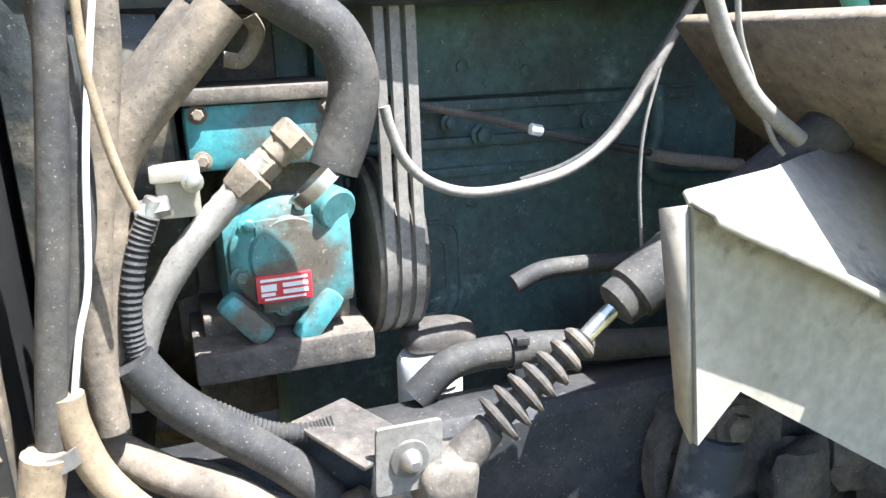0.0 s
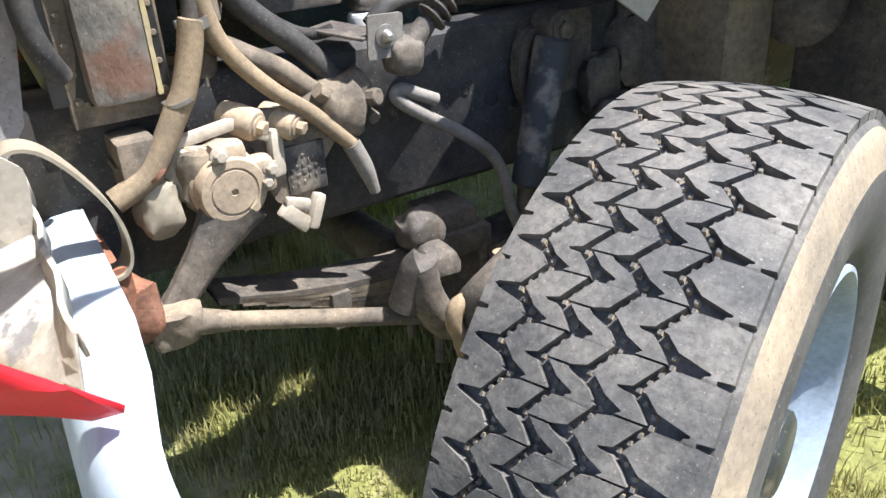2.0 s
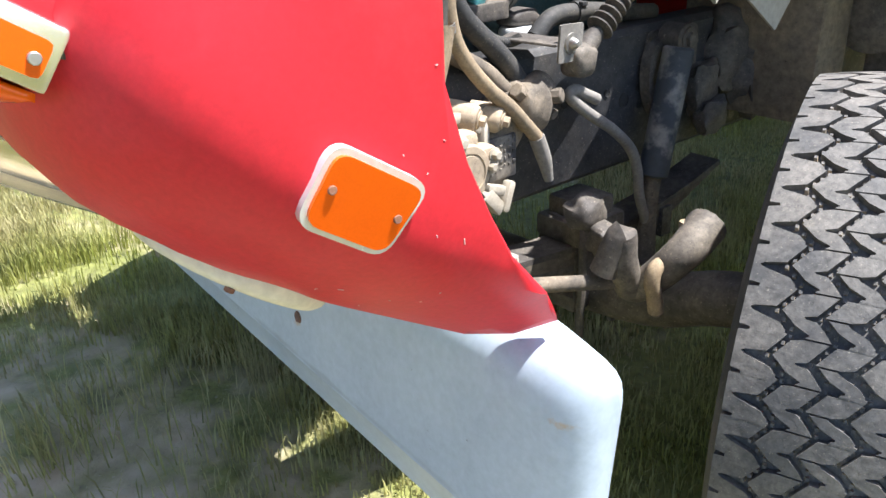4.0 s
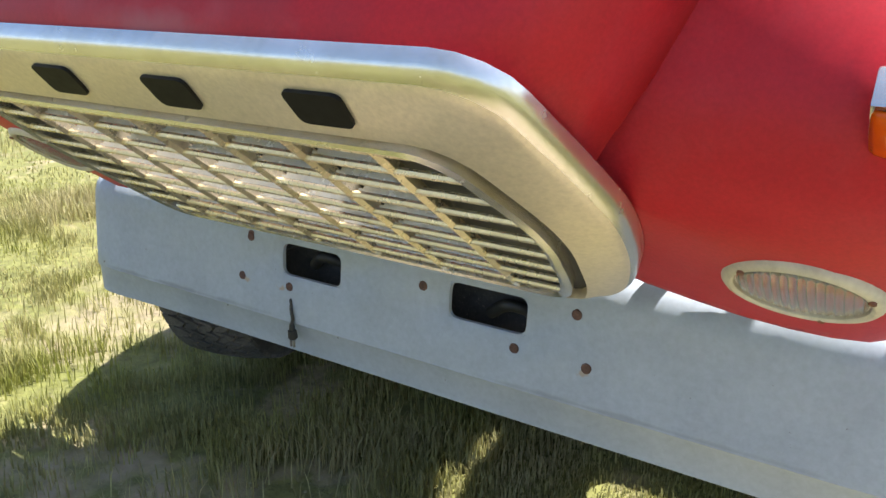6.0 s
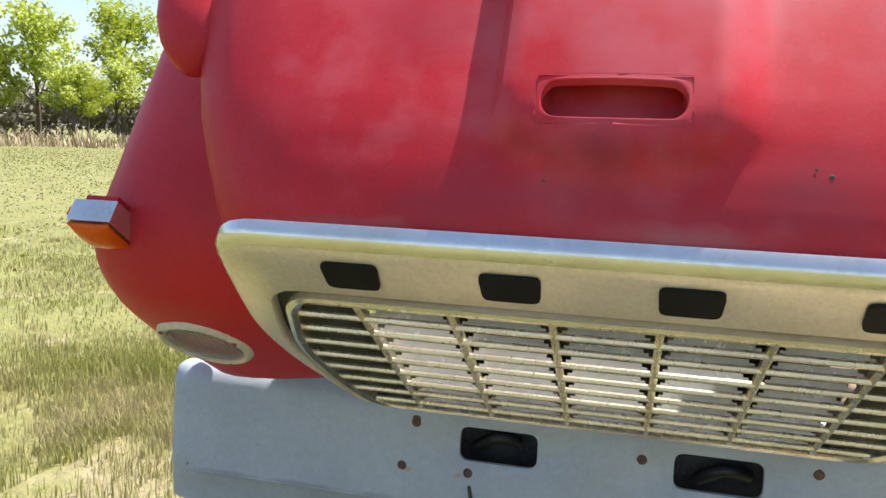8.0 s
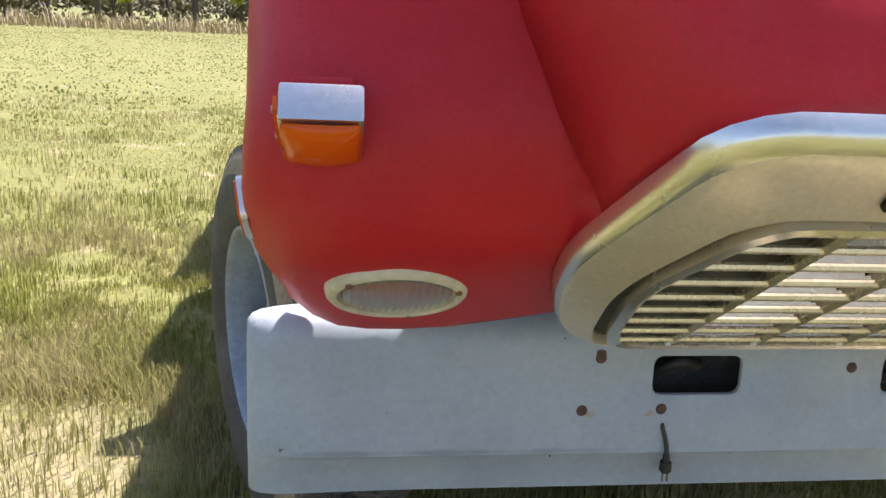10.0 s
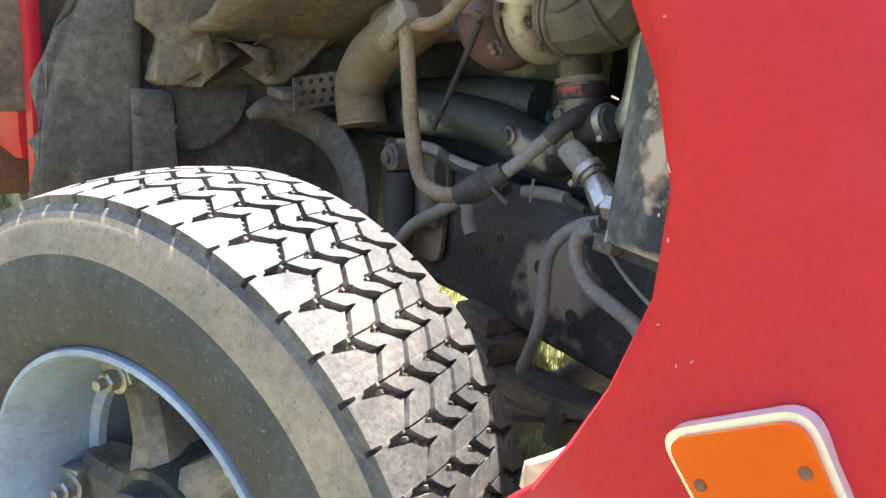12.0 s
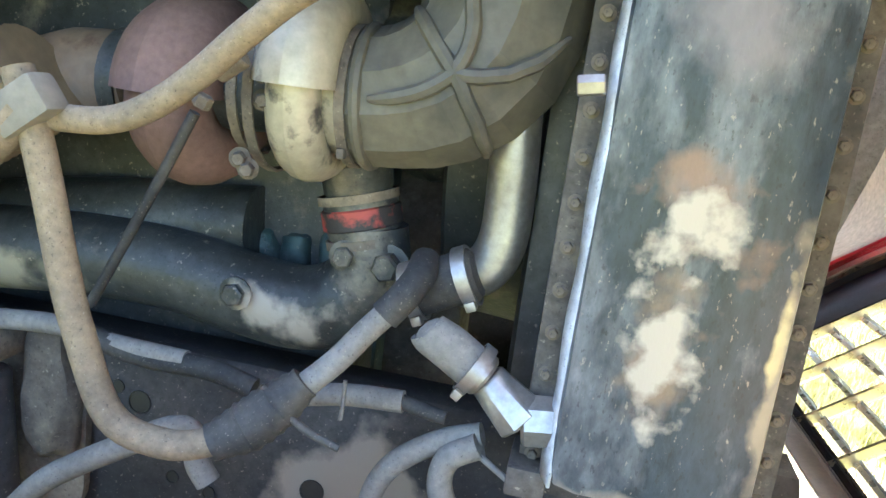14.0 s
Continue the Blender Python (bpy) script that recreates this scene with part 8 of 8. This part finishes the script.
# red step, tank and rear details along the passenger side
bm = bmesh.new()
box(bm, (-1.29, 2.10, 0.735), (-1.03, 2.75, 0.765), 0.008)
box(bm, (-1.29, 2.10, 0.62), (-1.03, 2.13, 0.745), 0.006)
box(bm, (-1.29, 2.10, 0.69), (-1.27, 2.75, 0.75), 0.006)
stepb = part("side_step", bm, RUST, truck, "red-brown tread step")
for k in range(14):
    for j in range(5):
        bm = bmesh.new()
        lathe(bm, [(0, 0.012), (0.003, 0.010), (0.004, 0.006), (0.0, 0.005)], (-1.26 + j * 0.05, 2.13 + k * 0.045, 0.765), (0, 0, 1), 8)
        part("tread_boss", bm, GREYHOSE, stepb)
bm = bmesh.new()
lathe(bm, [(0, 0.0), (0, 0.25), (0.02, 0.27), (0.04, 0.27), (0.05, 0.262), (0.9, 0.262), (0.95, 0.25)], (-0.80, 2.3, 0.58), (0, 1, 0), 36)
part("fuel_tank", bm, surface("bare_tank", (0.40, 0.40, 0.38), (0.2, 0.18, 0.15), rough=0.4, metal=0.6, patch=6, bump=0.1), truck, "dull round steel fuel tank")
bm = bmesh.new()
lathe(bm, [(0, 0.06), (0.012, 0.06), (0.015, 0.05)], (-1.12, 3.26, 1.06), (0, -1, 0), 24)
part("lamp_bezel", bm, WHITE, truck)
bm = bmesh.new()
lathe(bm, [(0, 0.046), (0.012, 0.04), (0.02, 0.0)], (-1.12, 3.247, 1.06), (0, -1, 0), 24)
part("amber_lamp", bm, ORANGE, truck, "round amber lamp on the bed")
bm = bmesh.new()
box(bm, (-1.22, 3.27, 0.95), (1.22, 3.33, 1.2), 0.01)
part("bed_sill", bm, TANDIRT, truck, "rusty bed sill")
settle(RIGHT, built(before))
bm = bmesh.new()
grid(bm, [[Vector((x, 1.78 + 0.05 * math.sin((1.2 - z) * 2), z)) for x in (0.85, 1.0, 1.14)] for z in np.linspace(0.2, 1.0, 8)])
bmesh.ops.recalc_face_normals(bm, faces=bm.faces)
settle(LEFT, [thicken(part("mud_flap", bm, HOSE, truck, "black rubber mud flap"), 0.012)])

# ---------- distance ----------
def leaf_cloud(bm, centre, size, count, rng, leaf=0.16):
    for _ in range(count):
        d = rng.normal(size=3)
        d /= np.linalg.norm(d)
        p = Vector(centre) + Vector(d * size * rng.random() ** 0.45 * np.array([1, 1, 0.75]))
        a = Vector(rng.normal(size=3)).normalized()
        b = a.orthogonal().normalized()
        s = leaf * (0.5 + rng.random())
        v = [bm.verts.new(p + a * s), bm.verts.new(p + b * s * 0.6), bm.verts.new(p - a * s), bm.verts.new(p - b * s * 0.6)]
        bm.faces.new(v)


def tree(seed, height):
    rng = np.random.default_rng(seed)
    trunk = bmesh.new()
    lean = rng.normal(size=2) * 0.25
    top = Vector((lean[0], lean[1], height * 0.62))
    tube(trunk, [(0, 0, -0.1), (lean[0] * 0.2, lean[1] * 0.3, height * 0.2), (lean[0] * 0.8, lean[1] * 0.6, height * 0.42), top], [0.20, 0.16, 0.12, 0.05], 8, 3)
    crown = bmesh.new()
    for k in range(11):
        a = k * 2.4 + rng.random()
        z0 = height * (0.22 + 0.035 * k)
        r = height * (0.26 - 0.012 * k) * (0.7 + 0.6 * rng.random())
        end = Vector((r * math.cos(a), r * math.sin(a), z0 + height * (0.20 + 0.12 * rng.random())))
        base = Vector((lean[0] * z0 / height, lean[1] * z0 / height, z0))
        tube(trunk, [base, base.lerp(end, 0.5) + Vector((0, 0, 0.2)), end], [0.07, 0.05, 0.02], 6, 3)
        leaf_cloud(crown, end, height * (0.09 + 0.06 * rng.random()), 210, rng, 0.13)
        leaf_cloud(crown, base.lerp(end, 0.6) + Vector((0, 0, 0.3)), height * 0.09, 120, rng)
    leaf_cloud(crown, top + Vector((0, 0, height * 0.15)), height * 0.15, 300, rng)
    t = tagged(new("tree"), "young broad-leaved tree in fresh spring leaf at the field's edge", "tree", group="trees along the field")
    part("trunk", trunk, BARK, t)
    part("crown", crown, LEAF, t, smooth=False)
    return t


kinds = [tree(11, 9.5), tree(12, 11.5), tree(13, 8.0), tree(14, 10.5)]
rng = np.random.default_rng(5)
spots = []
for k in range(76):
    az = radians(-35 + k * 1.65 + rng.normal() * 0.9)
    dist = 64 + rng.random() * 20
    spots.append((-dist * math.sin(az), dist * math.cos(az), rng.random() * 360, 0.85 + 0.4 * rng.random()))
for k, (x, y, a, s) in enumerate(spots):
    if k < 4:
        kinds[k].matrix_basis = pose(x, y, 0, 0, 0, a) @ Matrix.Scale(s, 4)
    else:
        copy_thing(kinds[k % 4], pose(x, y, 0, 0, 0, a) @ Matrix.Scale(s * (0.7 if k % 5 == 0 else 1.0), 4))
# dense undergrowth behind, and dry standing grass before it
crown = bmesh.new()
rng = np.random.default_rng(9)
for k in range(170):
    az = radians(-45 + k * 0.8)
    dist = 84 + rng.random() * 6
    leaf_cloud(crown, (-dist * math.sin(az), dist * math.cos(az), 1.6 + rng.random() * 2.5), 2.4 + rng.random() * 1.5, 420, rng, 0.26)
BRUSH = surface("bare_brush", (0.22, 0.21, 0.12), (0.16, 0.14, 0.115), rough=0.8, patch=0.2, grain=3, bump=0, mix=0.9, island=True)
tagged(part("woods", crown, BRUSH, None, smooth=False), "dense green woods beyond the field", "woods", kind="stuff")


def far_band(rng, n):
    az = np.radians(-45 + rng.random(n) * 135)
    r = 56 + rng.random(n) * 10
    return -r * np.sin(az), r * np.cos(az)


DRY = surface("dry_grass", (0.42, 0.33, 0.20), (0.30, 0.24, 0.13), rough=0.8, patch=0.5, grain=5, bump=0, mix=0.8, island=True)
blades("dry_grass", 26000, far_band, 0.75, 0.035, 6, DRY, "tall dry tan grass along the woods")
planks = tagged(new("timber_pile"), "low pile of weathered grey boards lying in the field", "timber")
for k in range(4):
    bm = bmesh.new()
    box(bm, (-26.4 - 0.1 * k, 47.0 + k * 0.4, 0.02 + 0.09 * (k % 2)), (-23.2 + 0.2 * k, 47.35 + k * 0.4, 0.12 + 0.09 * (k % 2)), 0.01)
    part("board", bm, GREYHOSE, planks)
